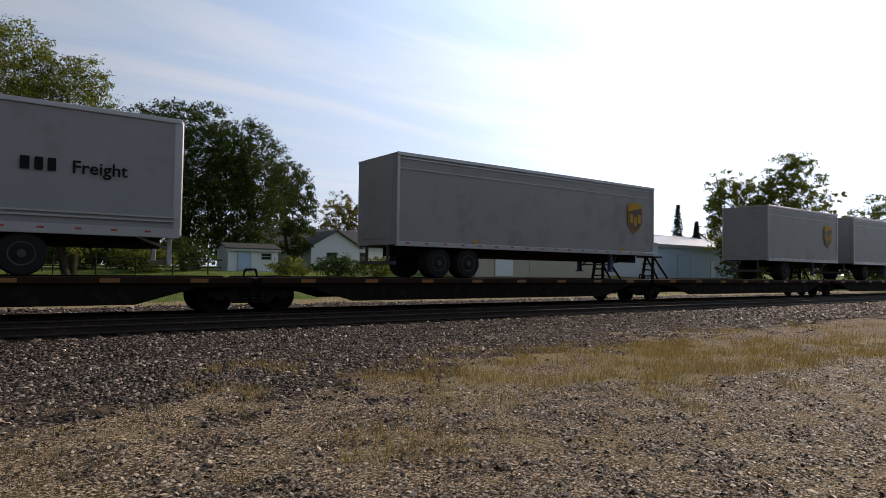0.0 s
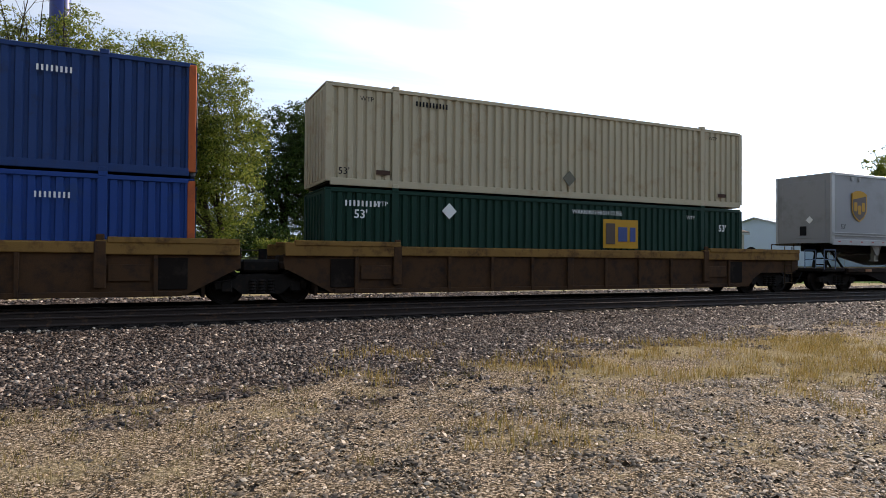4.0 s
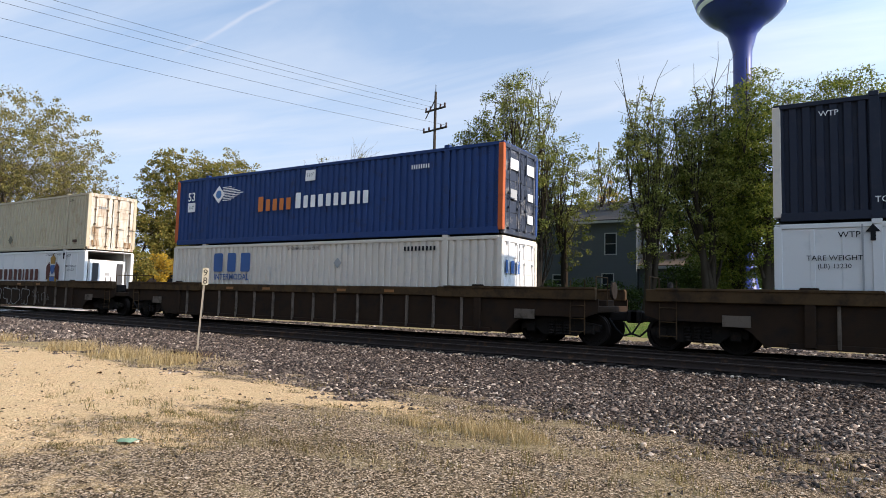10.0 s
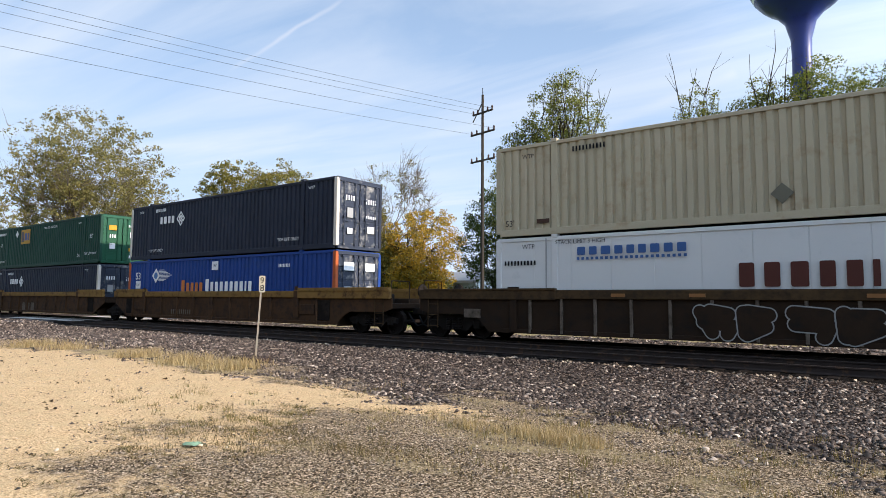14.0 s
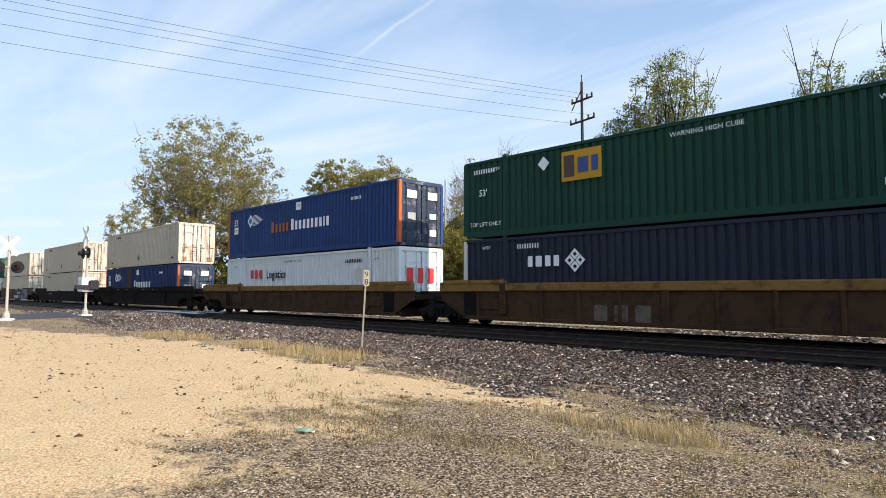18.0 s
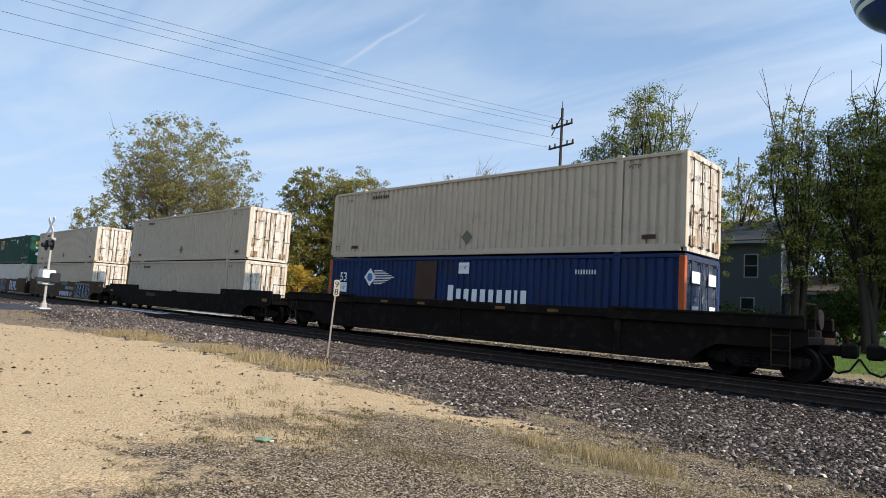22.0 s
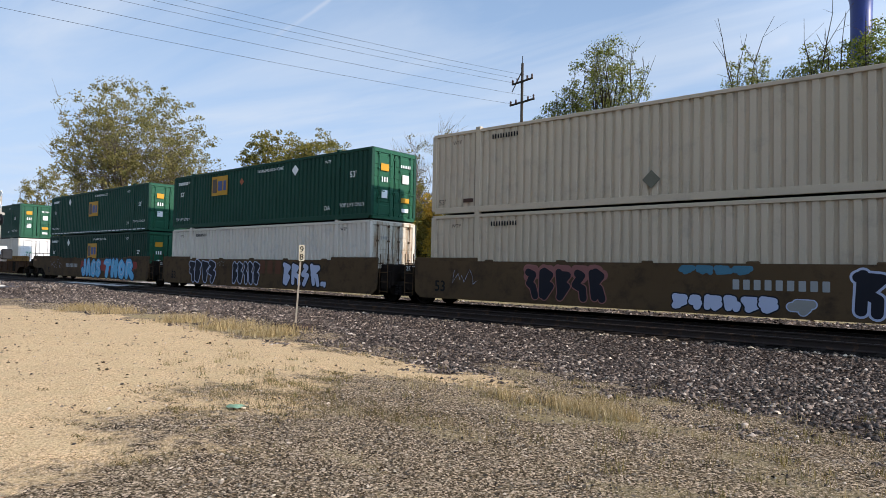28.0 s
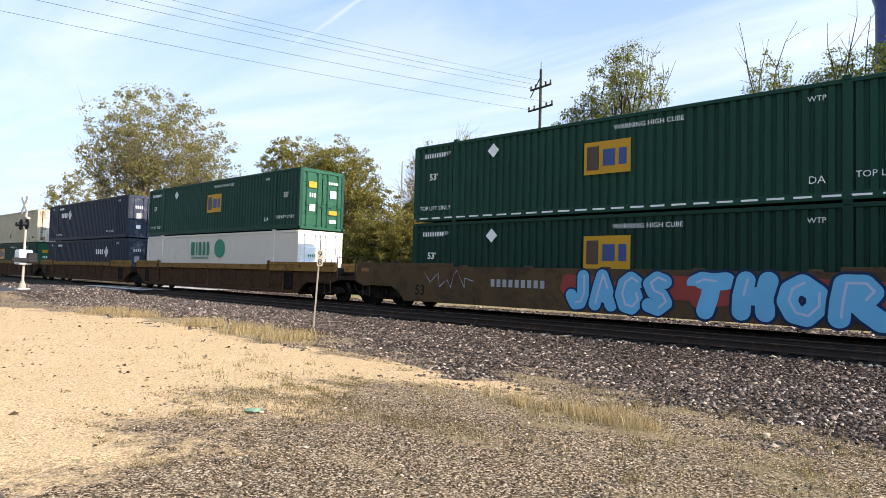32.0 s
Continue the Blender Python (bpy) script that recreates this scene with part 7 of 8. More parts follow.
def spruce(x, y, height, radius, seed):
    rng = np.random.default_rng(seed)
    t = thing("spruce_tree", (x, y, float(terrain(x, y)) - 0.05), "dark narrow spruce standing behind the blue building", "tree")
    segs = [(np.array([0, 0, 0.0]), np.array([0, 0, height]), 0.16, 0.02)]
    cs = []
    for i in range(26):
        z = height * (0.12 + 0.86 * i / 26)
        r = radius * (1 - i / 26) ** 0.8 * rng.uniform(0.75, 1.1)
        for k in range(7):
            a = rng.uniform(0, 6.28)
            q = np.array([r * math.cos(a), r * math.sin(a), z - 0.22 * r])
            segs.append((np.array([0, 0, z]), q, 0.03, 0.008))
            cs.append(np.array([0, 0, z])[None] + (q - np.array([0, 0, z]))[None] * rng.uniform(0.2, 1.05, (26, 1)) + rng.normal(0, 0.1, (26, 3)))
    c = np.concatenate(cs)
    m = len(c)
    a = rng.normal(0, 1, (m, 3)) * np.array([1, 1, 0.4])
    b = np.cross(a, rng.normal(0, 1, (m, 3)))
    a, b = a / np.linalg.norm(a, axis=1, keepdims=True) * 0.16, b / np.linalg.norm(b, axis=1, keepdims=True) * 0.05
    v = np.stack([c - a, c + b, c + a, c - b], 1).reshape(-1, 3)
    part("trunk", tube_mesh(segs, bark, "trunk"), t)
    part("crown", quick("crown", v, 4 * np.arange(m)[:, None] + np.array([[0, 1, 2, 3]]), LEAF["spruce"]), t)


def polar(az, dist):
    """The place at so many degrees left of the way across the track, and metres, from the camera's spot."""
    return -math.sin(radians(az)) * dist, math.cos(radians(az)) * dist


def bush(az, dist, h, r, seed, leaf, label="rounded bushes beside the railway"):
    tree(*polar(az, dist), h, r, seed, leaf, label, cover=4.0, stems=4, depth=2, angle=0.8, trunk=0.06, bare_low=0.02, fill=0.8, name="bush")


GREENTREE = "leafy green tree with sunlit edges behind the railway"
MAPLE = "dense dark green maple behind the shed"
WILLOW = "grey-green willow with upright limbs behind the track"
HALFBARE = "half-bare tree with dead upright branches"
AUTUMN = "yellow-green autumn tree behind the track"
# beyond the track to the right
tree(*polar(-0.6, 43), 15.3, 3.4, 21, "green", GREENTREE, 4.2, depth=4, stems=2, bare_low=0.15)
tree(*polar(-5.4, 43), 13.6, 2.9, 22, "green", GREENTREE, 4.2, stems=2, bare_low=0.08)
tree(*polar(-10.8, 60), 14.8, 4.0, 20, "dark", MAPLE, 4.2, bare_low=0.05, trunk=0.4, fill=0.85)
tree(*polar(-14.6, 62), 15.9, 4.7, 23, "dark", MAPLE, 4.4, bare_low=0.05, trunk=0.4, fill=0.85)
tree(*polar(-18.4, 63), 14.6, 4.4, 24, "dark", MAPLE, 4.4, bare_low=0.05, trunk=0.4, fill=0.85)
tree(*polar(-22.3, 70), 12.5, 3.0, 25, "dark", "dark green tree behind the low house", 4.0, bare_low=0.05, fill=0.85)
tree(*polar(-26.4, 92), 11.5, 2.8, 26, "olive", "yellow-green tree behind the low house", 3.5, bare_low=0.1)
tree(*polar(-30.2, 96), 10.5, 3.4, 27, "dark", "dark green tree behind the red-roofed house", 3.0, bare_low=0.1)
tree(*polar(-61.2, 86), 14.3, 4.2, 28, "green", "backlit green tree beyond the blue building", 3.8, depth=4)
tree(*polar(-65.0, 88), 16.3, 4.2, 29, "green", "backlit green tree beyond the blue building", 3.8, depth=4)
tree(*polar(-67.8, 92), 12.3, 2.4, 30, "olive", "thin backlit tree beyond the blue building", 0.9)
tree(*polar(-71.0, 105), 12.9, 4.8, 31, "green", "backlit green tree at the end of the field", 3.2)
tree(*polar(-75.5, 115), 14.0, 6.0, 32, "green", "backlit green tree at the end of the field", 3.2)
spruce(*polar(-56.4, 96), 10.6, 1.7, 33)
spruce(*polar(-57.9, 97), 8.2, 1.6, 34)
tree(*polar(-58.9, 98), 6.4, 2.2, 35, "olive", "small reddish tree beside the spruces", 2.5, depth=3)
for i, (az, dd, hh, rr) in enumerate(((-10.5, 50, 2.2, 2.2), (-13.5, 53, 2.6, 2.0), (-22.3, 50, 1.6, 1.8), (-26.5, 48, 1.9, 2.2), (-30, 52, 1.7, 2.0), (-62, 80, 5.0, 4.0), (-66, 84, 6.0, 4.0), (-70, 86, 6.5, 4.5))):
    bush(az, dd, hh, rr, 50 + i, "dark" if i % 2 else "green")
# opposite the camera
for i, (az, dd, hh) in enumerate(((14.6, 108, 9.5), (10.2, 112, 8.5), (5.6, 116, 8.0), (0.8, 112, 9.0), (-4.0, 110, 9.5), (-8.2, 106, 9.0))):
    tree(*polar(az, dd), hh, 5.4, 160 + i, "dark", "dark green tree beyond the lawn", 2.6, bare_low=0.02, fill=0.85)
tree(*polar(5.2, 40), 15.0, 2.8, 41, "green", "slender yellow-green tree in front of the water tower", 4.4, stems=2, bare_low=0.2, spikes=3)
tree(*polar(7.4, 42), 12.6, 2.2, 42, "green", GREENTREE, 4.4, stems=2, bare_low=0.05)
tree(*polar(9.3, 40), 14.3, 2.2, 43, "willow", HALFBARE, 3.4, stems=3, up=0.25, angle=0.42, fill=0.5, spikes=6)
tree(*polar(14.5, 39), 14.0, 2.0, 44, "willow", HALFBARE, 2.6, stems=3, up=0.28, angle=0.4, fill=0.45, spikes=9)
tree(*polar(10.6, 50), 11.5, 2.3, 145, "dark", "dark dense tree beside the grey house", 3.4, stems=2, bare_low=0.05, fill=0.8)
tree(*polar(18.6, 52), 13.6, 2.4, 45, "willow", "thinly leaved tree behind the grey house", 1.2, stems=2, fill=0.5)
tree(*polar(21.2, 46), 13.6, 2.2, 46, "willow", "thinly leaved tree beside the grey house", 1.3, stems=2, up=0.2, angle=0.45, fill=0.5)
tree(*polar(26.0, 37), 15.2, 2.4, 47, "willow", WILLOW, 1.8, stems=3, up=0.12, angle=0.55, bare_low=0.42, fill=0.5, spikes=3)
tree(*polar(28.7, 37.5), 12.8, 1.5, 147, "willow", WILLOW, 2.0, stems=2, up=0.2, angle=0.45, bare_low=0.3, fill=0.5, spikes=1)
tree(*polar(23.9, 38.5), 13.0, 1.2, 148, "willow", WILLOW, 1.4, stems=2, up=0.22, angle=0.4, bare_low=0.35, fill=0.45, spikes=3)
tree(*polar(30.3, 38), 11.9, 1.9, 48, "willow", WILLOW, 2.0, stems=2, up=0.2, angle=0.45, fill=0.5)
tree(*polar(27.4, 43), 9.4, 3.3, 50, "dark", "dark bushy undergrowth below the willow", 3.2, stems=3, bare_low=0.03)
tree(*polar(32.2, 46), 9.6, 2.7, 49, "dark", "dark dense bushy tree beside the utility pole", 3.4, stems=2, bare_low=0.05)
tree(*polar(17.4, 62), 12.0, 2.0, 70, "yellow", "small yellow-green tree at the house corner", 3.0, depth=3)
for i, (az, dd, hh, rr, lf) in enumerate(((19.5, 42, 2.6, 1.6, "dark"), (16.5, 41, 2.2, 1.6, "dark"), (12.5, 44, 3.4, 1.8, "dark"), (9.6, 46, 4.4, 2.0, "dark"), (28.5, 44, 2.0, 1.8, "dark"), (23.0, 41, 2.4, 1.6, "dark"), (-2.5, 58, 2.6, 3.0, "dark"), (-6.0, 55, 3.2, 3.0, "dark"), (-9.3, 56, 3.4, 3.0, "dark"))):
    bush(az, dd, hh, rr, 80 + i, lf)
# to the left
tree(*polar(42.2, 62), 14.6, 4.2, 61, "pale", "half-bare autumn tree with pale twigs", 0.6, depth=5, angle=0.6, up=0.06, fill=0.15, bare_low=0.3, twigs=3)
tree(*polar(38.4, 54), 9.0, 3.4, 62, "yellow", "bright yellow autumn tree behind the track", 3.0, bare_low=0.1)
tree(*polar(43.6, 60), 9.4, 3.4, 63, "olive", AUTUMN, 3.0, bare_low=0.1)
tree(*polar(51.4, 66), 15.2, 4.4, 64, "olive", AUTUMN, 4.4, bare_low=0.08)
tree(*polar(55.6, 68), 15.8, 4.6, 65, "olive", AUTUMN, 4.4, bare_low=0.08)
tree(*polar(48.0, 60), 9.6, 3.0, 66, "olive", AUTUMN, 3.0, bare_low=0.08)
tree(*polar(66.6, 68), 19.6, 7.2, 67, "pale", "large spreading tree with thin pale autumn leaves", 2.7, depth=5, angle=0.5, trunk=0.45, stems=3, bare_low=0.27, fill=0.55, twigs=1)
tree(*polar(63.0, 72), 15.6, 4.2, 68, "pale", "spreading tree with thin pale autumn leaves", 1.5, depth=5, angle=0.55, trunk=0.4, twigs=1)
tree(*polar(61.5, 70), 9.8, 3.4, 69, "dark", "dark green tree below the large pale tree", 3.2, bare_low=0.05)
tree(*polar(66.5, 74), 8.4, 4.7, 71, "olive", "olive bushy tree below the large pale tree", 2.8, bare_low=0.05)
tree(*polar(72.6, 90), 14.0, 3.0, 72, "pale", "pale autumn tree far along the track", 1.6)
tree(*polar(70.0, 92), 9.0, 5.0, 73, "olive", "olive tree far along the track", 2.8, bare_low=0.05)
tree(*polar(75.2, 120), 9.5, 4.9, 74, "olive", "olive tree far along the track", 2.8, bare_low=0.05)
tree(*polar(77.6, 150), 9.5, 6.0, 75, "dark", "dark trees at the end of the track", 2.8, bare_low=0.03)
tree(*polar(79.6, 170), 9.4, 6.0, 76, "dark", "dark trees at the end of the track", 2.8, bare_low=0.03)
tree(*polar(81.4, 205), 9.4, 6.0, 77, "dark", "dark trees at the end of the track", 2.8, bare_low=0.03)
tree(*polar(58.6, 66), 8.8, 4.0, 78, "olive", "olive bushy tree behind the track", 2.8, bare_low=0.05)
for i in range(13):
    az = 39 + i * 2.9
    bush(az, 56 + (i * 7) % 9 if i < 9 else 96 + 4 * (i % 3), 3.4 + (i * 5) % 4 * 0.6, 2.8, 100 + i, ("olive", "dark", "yellow", "olive")[i % 4], "tangled autumn bushes along the railway")


for i, (az, dd, hh, rr, lf) in enumerate(((39.4, 52, 5.4, 2.6, "yellow"), (42.6, 55, 6.2, 3.0, "olive"), (45.6, 54, 6.6, 2.8, "olive"), (48.6, 57, 6.4, 2.8, "olive"))):
    bush(az, dd, hh, rr, 130 + i, lf, "dense olive and yellow bushes below the half-bare tree")


# a far wood closes the horizon
def far_wood():
    rng = np.random.default_rng(5)
    n = 30000
    az = rng.uniform(-180, 180, n)
    back = np.abs(az) > 92
    d = np.where(back, rng.uniform(58, 84, n), rng.uniform(190, 260, n))
    top = np.where(back, 10.5, 8.5) + 3.0 * np.sin(az * 0.31) + 2.0 * np.sin(az * 0.83 + 1) + 1.2 * np.sin(az * 2.3)
    z = np.where(back, 0.0, 1.5) + top * rng.uniform(0, 1, n) ** 0.8
    c = np.stack([-np.sin(np.radians(az)) * d, np.cos(np.radians(az)) * d, z], -1)
    a, b = rng.normal(0, 1, (n, 3)), rng.normal(0, 1, (n, 3))
    a, b = a / np.linalg.norm(a, axis=1, keepdims=True) * 1.2, b / np.linalg.norm(b, axis=1, keepdims=True) * 0.9
    v = np.stack([c - a, c + b, c + a, c - b], 1).reshape(-1, 3)
    ob = new("far_wood", quick("far_wood", v, 4 * np.arange(n)[:, None] + np.array([[0, 1, 2, 3]]), LEAF["dark"]))
    tagged(ob, "distant belt of dark green woodland on the horizon", "woods", kind="stuff")


far_wood()

# ---- water tower ----
tower_blue = mat("glossy_blue_paint", (0.013, 0.025, 0.17), 0.35, 0, 0.15, 0.6, (0.009, 0.016, 0.09), 0.25)
tower_white = mat("white_tank_paint", (0.74, 0.75, 0.76), 0.4, 0, 0.08, 0.6, (0.55, 0.55, 0.52), 0.2)


def water_tower(x, y, zc, R):
    z0 = float(terrain(x, y))
    t = thing("water_tower", (x, y, z0), "tall water tower with a blue bowl, white band and blue shaft", "water tower")
    c = zc - z0
    low = [(R * math.sin(radians(a)), c - R * math.cos(radians(a))) for a in range(28, 63, 5)]
    part("bowl", Geo().lathe([(1.75, c - R - 1.7), (2.0, c - R - 0.7), (2.5, c - R - 0.1)] + low, "z", 48).mesh("bowl", tower_blue, True), t)
    for a1, paint in ((58, tower_white), (63.5, tower_blue)):
        part("band", Geo().lathe([(R * math.sin(radians(a)) + 0.03, c - R * math.cos(radians(a))) for a in (a1, a1 + 2, a1 + 4)], "z", 48).mesh("band", paint, True), t)
    part("tank_top", Geo().lathe([(R * math.sin(radians(a)), c - R * math.cos(radians(a))) for a in range(62, 181, 7)], "z", 48).mesh("tank_top", tower_white, True), t)
    part("shaft", Geo().lathe([(2.4, 0), (1.9, 2.0), (1.35, 5), (1.28, c - R - 5), (1.35, c - R - 3.2), (1.75, c - R - 1.7)], "z", 32).mesh("shaft", tower_blue, True), t)
    for k in range(12):
        a = radians(k * 30)
        part("blue_letter", Geo().box(-0.55, 0.55, -0.02, 0.02, 0, 1.5).mesh("blue_letter", tower_blue), t, (math.sin(a) * (R - 0.02) * 0.995, -math.cos(a) * (R - 0.02) * 0.995, c - 1.0), turn=math.degrees(a))


water_tower(*polar(6.75, 100), 48.9, 6.9)

# ---- utility poles and wires ----
pole_wood = mat("grey_pole_wood", (0.05, 0.042, 0.034), 0.95, 0, 0.35, 4, bump=0.4, stretch=(1, 1, 0.15))
porcelain = mat("brown_insulator", (0.06, 0.03, 0.02), 0.3)
wire_mat = mat("dark_wire", (0.03, 0.03, 0.032), 0.6)
PX, PY = polar(33.5, 34.3)
WAY = Vector((-0.235, -0.972, 0))          # the way the wires go
CROSS = Vector((0.972, -0.235, 0))


def utility_pole():
    z0 = float(terrain(PX, PY))
    p = thing("utility_pole", (PX, PY, z0), "tall dark wooden utility pole with three crossarms", "utility pole")
    part("pole", Geo().rod((0, 0, -0.1), (0, 0, 13.0 - z0), 0.115, 0.07, 10).mesh("pole", pole_wood), p)
    for i, (z, w) in enumerate(((12.0, 0.8), (10.85, 0.95), (9.3, 0.95))):
        a, b = CROSS * -w, CROSS * w
        g = Geo().rod((a.x, a.y, z - z0), (b.x, b.y, z - z0), 0.06, n=4)
        arm = part("crossarm", g.mesh("crossarm", pole_wood), p)
        for s in (-0.95, -0.5, 0.5, 0.95):
            q = CROSS * w * s
            part("insulator", shared("insul", lambda: Geo().lathe([(0, 0), (0.05, 0.0), (0.06, 0.06), (0.035, 0.08), (0.06, 0.12), (0.03, 0.2), (0, 0.2)], "z", 8).mesh("insulator", porcelain)), arm, (q.x, q.y, z - z0 + 0.05))
    g = Geo().rod((0, 0, 12.6 - z0), (CROSS.x * -0.8, CROSS.y * -0.8, 11.6 - z0), 0.03, n=4)
    part("brace", g.mesh("brace", pole_wood), p)
    part("lightning_rod", Geo().rod((0, 0, 12.9 - z0), (0, 0, 13.4 - z0), 0.02, n=4).mesh("lightning_rod", iron), p)


def wire(z0, off, z_mid, r=0.0065):
    a = Vector((PX, PY, z0)) + CROSS * off
    vs, fs = [], []
    for i in range(25):
        s = i * 2.4
        q = a + WAY * s + Vector((0, 0, (z_mid - z0) * (1 - ((s - 26) / 26) ** 2)))
        for k in range(4):
            b = k * math.pi / 2
            w = q + CROSS * math.cos(b) * r + Vector((0, 0, math.sin(b) * r))
            vs.append(w[:])
            if i:
                fs.append(((i - 1) * 4 + k, (i - 1) * 4 + (k + 1) % 4, i * 4 + (k + 1) % 4, i * 4 + k))
    g = Geo().add(vs, fs)
    ob = new("power_line", g.mesh("power_line", wire_mat))
    tagged(ob, "thin dark overhead power line hanging from the utility pole", "power line", "overhead wires")


utility_pole()
for off in (-0.76, 0.0, 0.72):
    wire(12.1, off, 11.35)
for off in (-0.9, 0.9):
    wire(10.95, off, 10.2)


def bare_post(az, dist, top, r, label, name="wooden_post"):
    x, y = polar(az, dist)
    z = float(terrain(x, y))
    ob = new(name, Geo().rod((0, 0, -0.1), (0.05, 0, top - z), r * 0.75, r * 0.55, 10).mesh(name, mat("pale_grey_pole", (0.26, 0.24, 0.2), 0.9, 0, 0.2, 4, stretch=(1, 1, 0.15))))
    ob.location = (x, y, z)
    tagged(ob, label, "post")


bare_post(27.25, 31, 9.1, 0.13, "plain grey wooden pole without crossarms behind the track")
bare_post(18.6, 60, 16.5, 0.12, "thin dark pole behind the grey house")
bare_post(43.0, 40, 4.4, 0.06, "thin yellow-brown marker pole beside the bushes")
bare_post(46.0, 55, 11.5, 0.1, "thin grey pole among the autumn trees")


# ---- milepost ----
def milepost():
    x, y = -14.1, 10.45
    z = float(terrain(x, y))
    m = thing("milepost", (x, y, z), "leaning white steel milepost with a black-numbered plate", "milepost", turn=50)
    paint = mat("chalky_white_post", (0.25, 0.215, 0.165), 0.7, 0, 0.15, 3, (0.3, 0.22, 0.14), 0.3)
    g = Geo()
    g.add([(-0.022, -0.02, -0.05), (0.022, -0.02, -0.05), (0.022, 0.02, -0.05), (-0.022, 0.02, -0.05), (0.088, -0.02, 2.2), (0.132, -0.02, 2.2), (0.132, 0.02, 2.2), (0.088, 0.02, 2.2)], CUBE_F)
    part("stake", g.mesh("stake", paint), m)
    pl = part("plate", Geo().prism(round_rect(0.155, 0.44, 0.025, 3), "y", -0.005, 0.005).mesh("plate", mat("weathered_cream_plate", (0.4, 0.35, 0.25), 0.7, 0, 0.15, 6)), m, (0.115, -0.035, 1.75), "white plate with black figures")
    clean(pl.data)
    lettering(pl, "9", 0.24, 0, 0.24, -0.012, black_mark)
    lettering(pl, "8", 0.24, 0, 0.035, -0.012, black_mark)
    pad = new("flat_plate", clean(Geo().prism(round_rect(1.15, 0.6, 0.2, 4), "z", -0.02, 0.05).mesh("flat_plate", mat("dark_rusty_plate", (0.05, 0.035, 0.03), 0.9, 0, 0.3, 5))))
    pad.location = (x + 0.42, y - 0.75, float(terrain(x + 0.42, y - 0.75)) + 0.05)
    tagged(pad, "dark rusty flat plate lying at the foot of the milepost", "plate")


milepost()

# ---- level crossing signals ----
signal_grey = mat("silver_signal_paint", (0.34, 0.31, 0.255), 0.65, 0.0, 0.12, 3, (0.35, 0.33, 0.3), 0.25)
signal_black = mat("black_signal_hood", (0.015, 0.015, 0.016), 0.6)
signal_red = mat("dark_red_lens", (0.2, 0.01, 0.01), 0.2)


def crossing_signal(x, y, top, facing, cabinet, label):
    """facing: degrees to which the crossbuck looks (0: towards -y)."""
    z = float(terrain(x, y))
    s = thing("crossing_signal", (x, y, z), label, "crossing signal", "level crossing signals", turn=facing)
    h = top - z
    part("mast", Geo().rod((0, 0, 0), (0, 0, h), 0.065, n=12).lathe([(0.17, 0), (0.16, 0.3), (0.11, 0.36), (0.1, 0.45)], "z", 8).mesh("mast", signal_grey), s)
    part("foundation", Geo().bevel_box(-0.3, 0.3, -0.3, 0.3, -0.2, 0.1, 0.04).mesh("foundation", concrete), s)
    for a in (-45, 45):
        g = Geo().prism([(-0.61, -0.115), (0.61, -0.115), (0.61, 0.115), (-0.61, 0.115)], "y", -0.012, 0.012)
        b = part("crossbuck_blade", clean(g.mesh("crossbuck_blade", white_mark)), s, (0, -0.1 - 0.01 * (a > 0), h - 0.5))
        b.rotation_euler = (0, radians(a), 0)
    part("lamp_arm", Geo().rod((-0.42, 0, 0), (0.42, 0, 0), 0.035, n=6).mesh("lamp_arm", signal_grey), s, (0, -0.06, h - 1.55))
    for dx in (-0.42, 0.42):
        lamp = part("signal_lamp", shared("lampdisc", lambda: clean(Geo().lathe([(0, 0.03), (0.3, 0.03), (0.3, 0.0), (0.12, -0.01), (0.12, -0.22), (0.105, -0.22), (0.1, 0.0)], "y", 18).mesh("signal_lamp", signal_black))), s, (dx, -0.1, h - 1.55), "black round signal lamp with a hood")
        part("lens", shared("lampglass", lambda: Geo().lathe([(0.1, 0), (0.06, -0.03), (0, -0.04)], "y", 12).mesh("lens", signal_red)), lamp, (0, -0.02, 0))
    if cabinet:
        part("gate_machine", Geo().bevel_box(-0.42, 0.3, -0.32, 0.32, 1.35, 2.15, 0.05).mesh("gate_machine", white_mark), s)
        part("counterweight", Geo().bevel_box(0.34, 0.48, -0.7, 0.1, 1.5, 1.72, 0.02).bevel_box(0.32, 0.5, 0.0, 0.5, 1.45, 2.0, 0.05).mesh("counterweight", signal_black), s)
        part("cap_light", Geo().bevel_box(-0.2, 0.35, -0.1, 0.1, h - 1.3, h - 1.15, 0.02).mesh("cap_light", signal_grey), s)
    return s


crossing_signal(-39.4, 10.05, 5.3, 4, True, "silver level crossing mast with a gate machine, seen from behind")
crossing_signal(-37.4, 6.05, 4.35, 62, False, "silver level crossing mast with a white crossbuck and lamps")


# ---- buildings ----
glass = mat("dark_window_glass", (0.02, 0.025, 0.03), 0.12)
trim_white = mat("white_trim", (0.4, 0.4, 0.38), 0.6, 0, 0.1)
shingle = mat("grey_shingle_roof", (0.08, 0.077, 0.075), 0.9, 0, 0.3, 4, bump=0.4, stretch=(1, 1, 4))


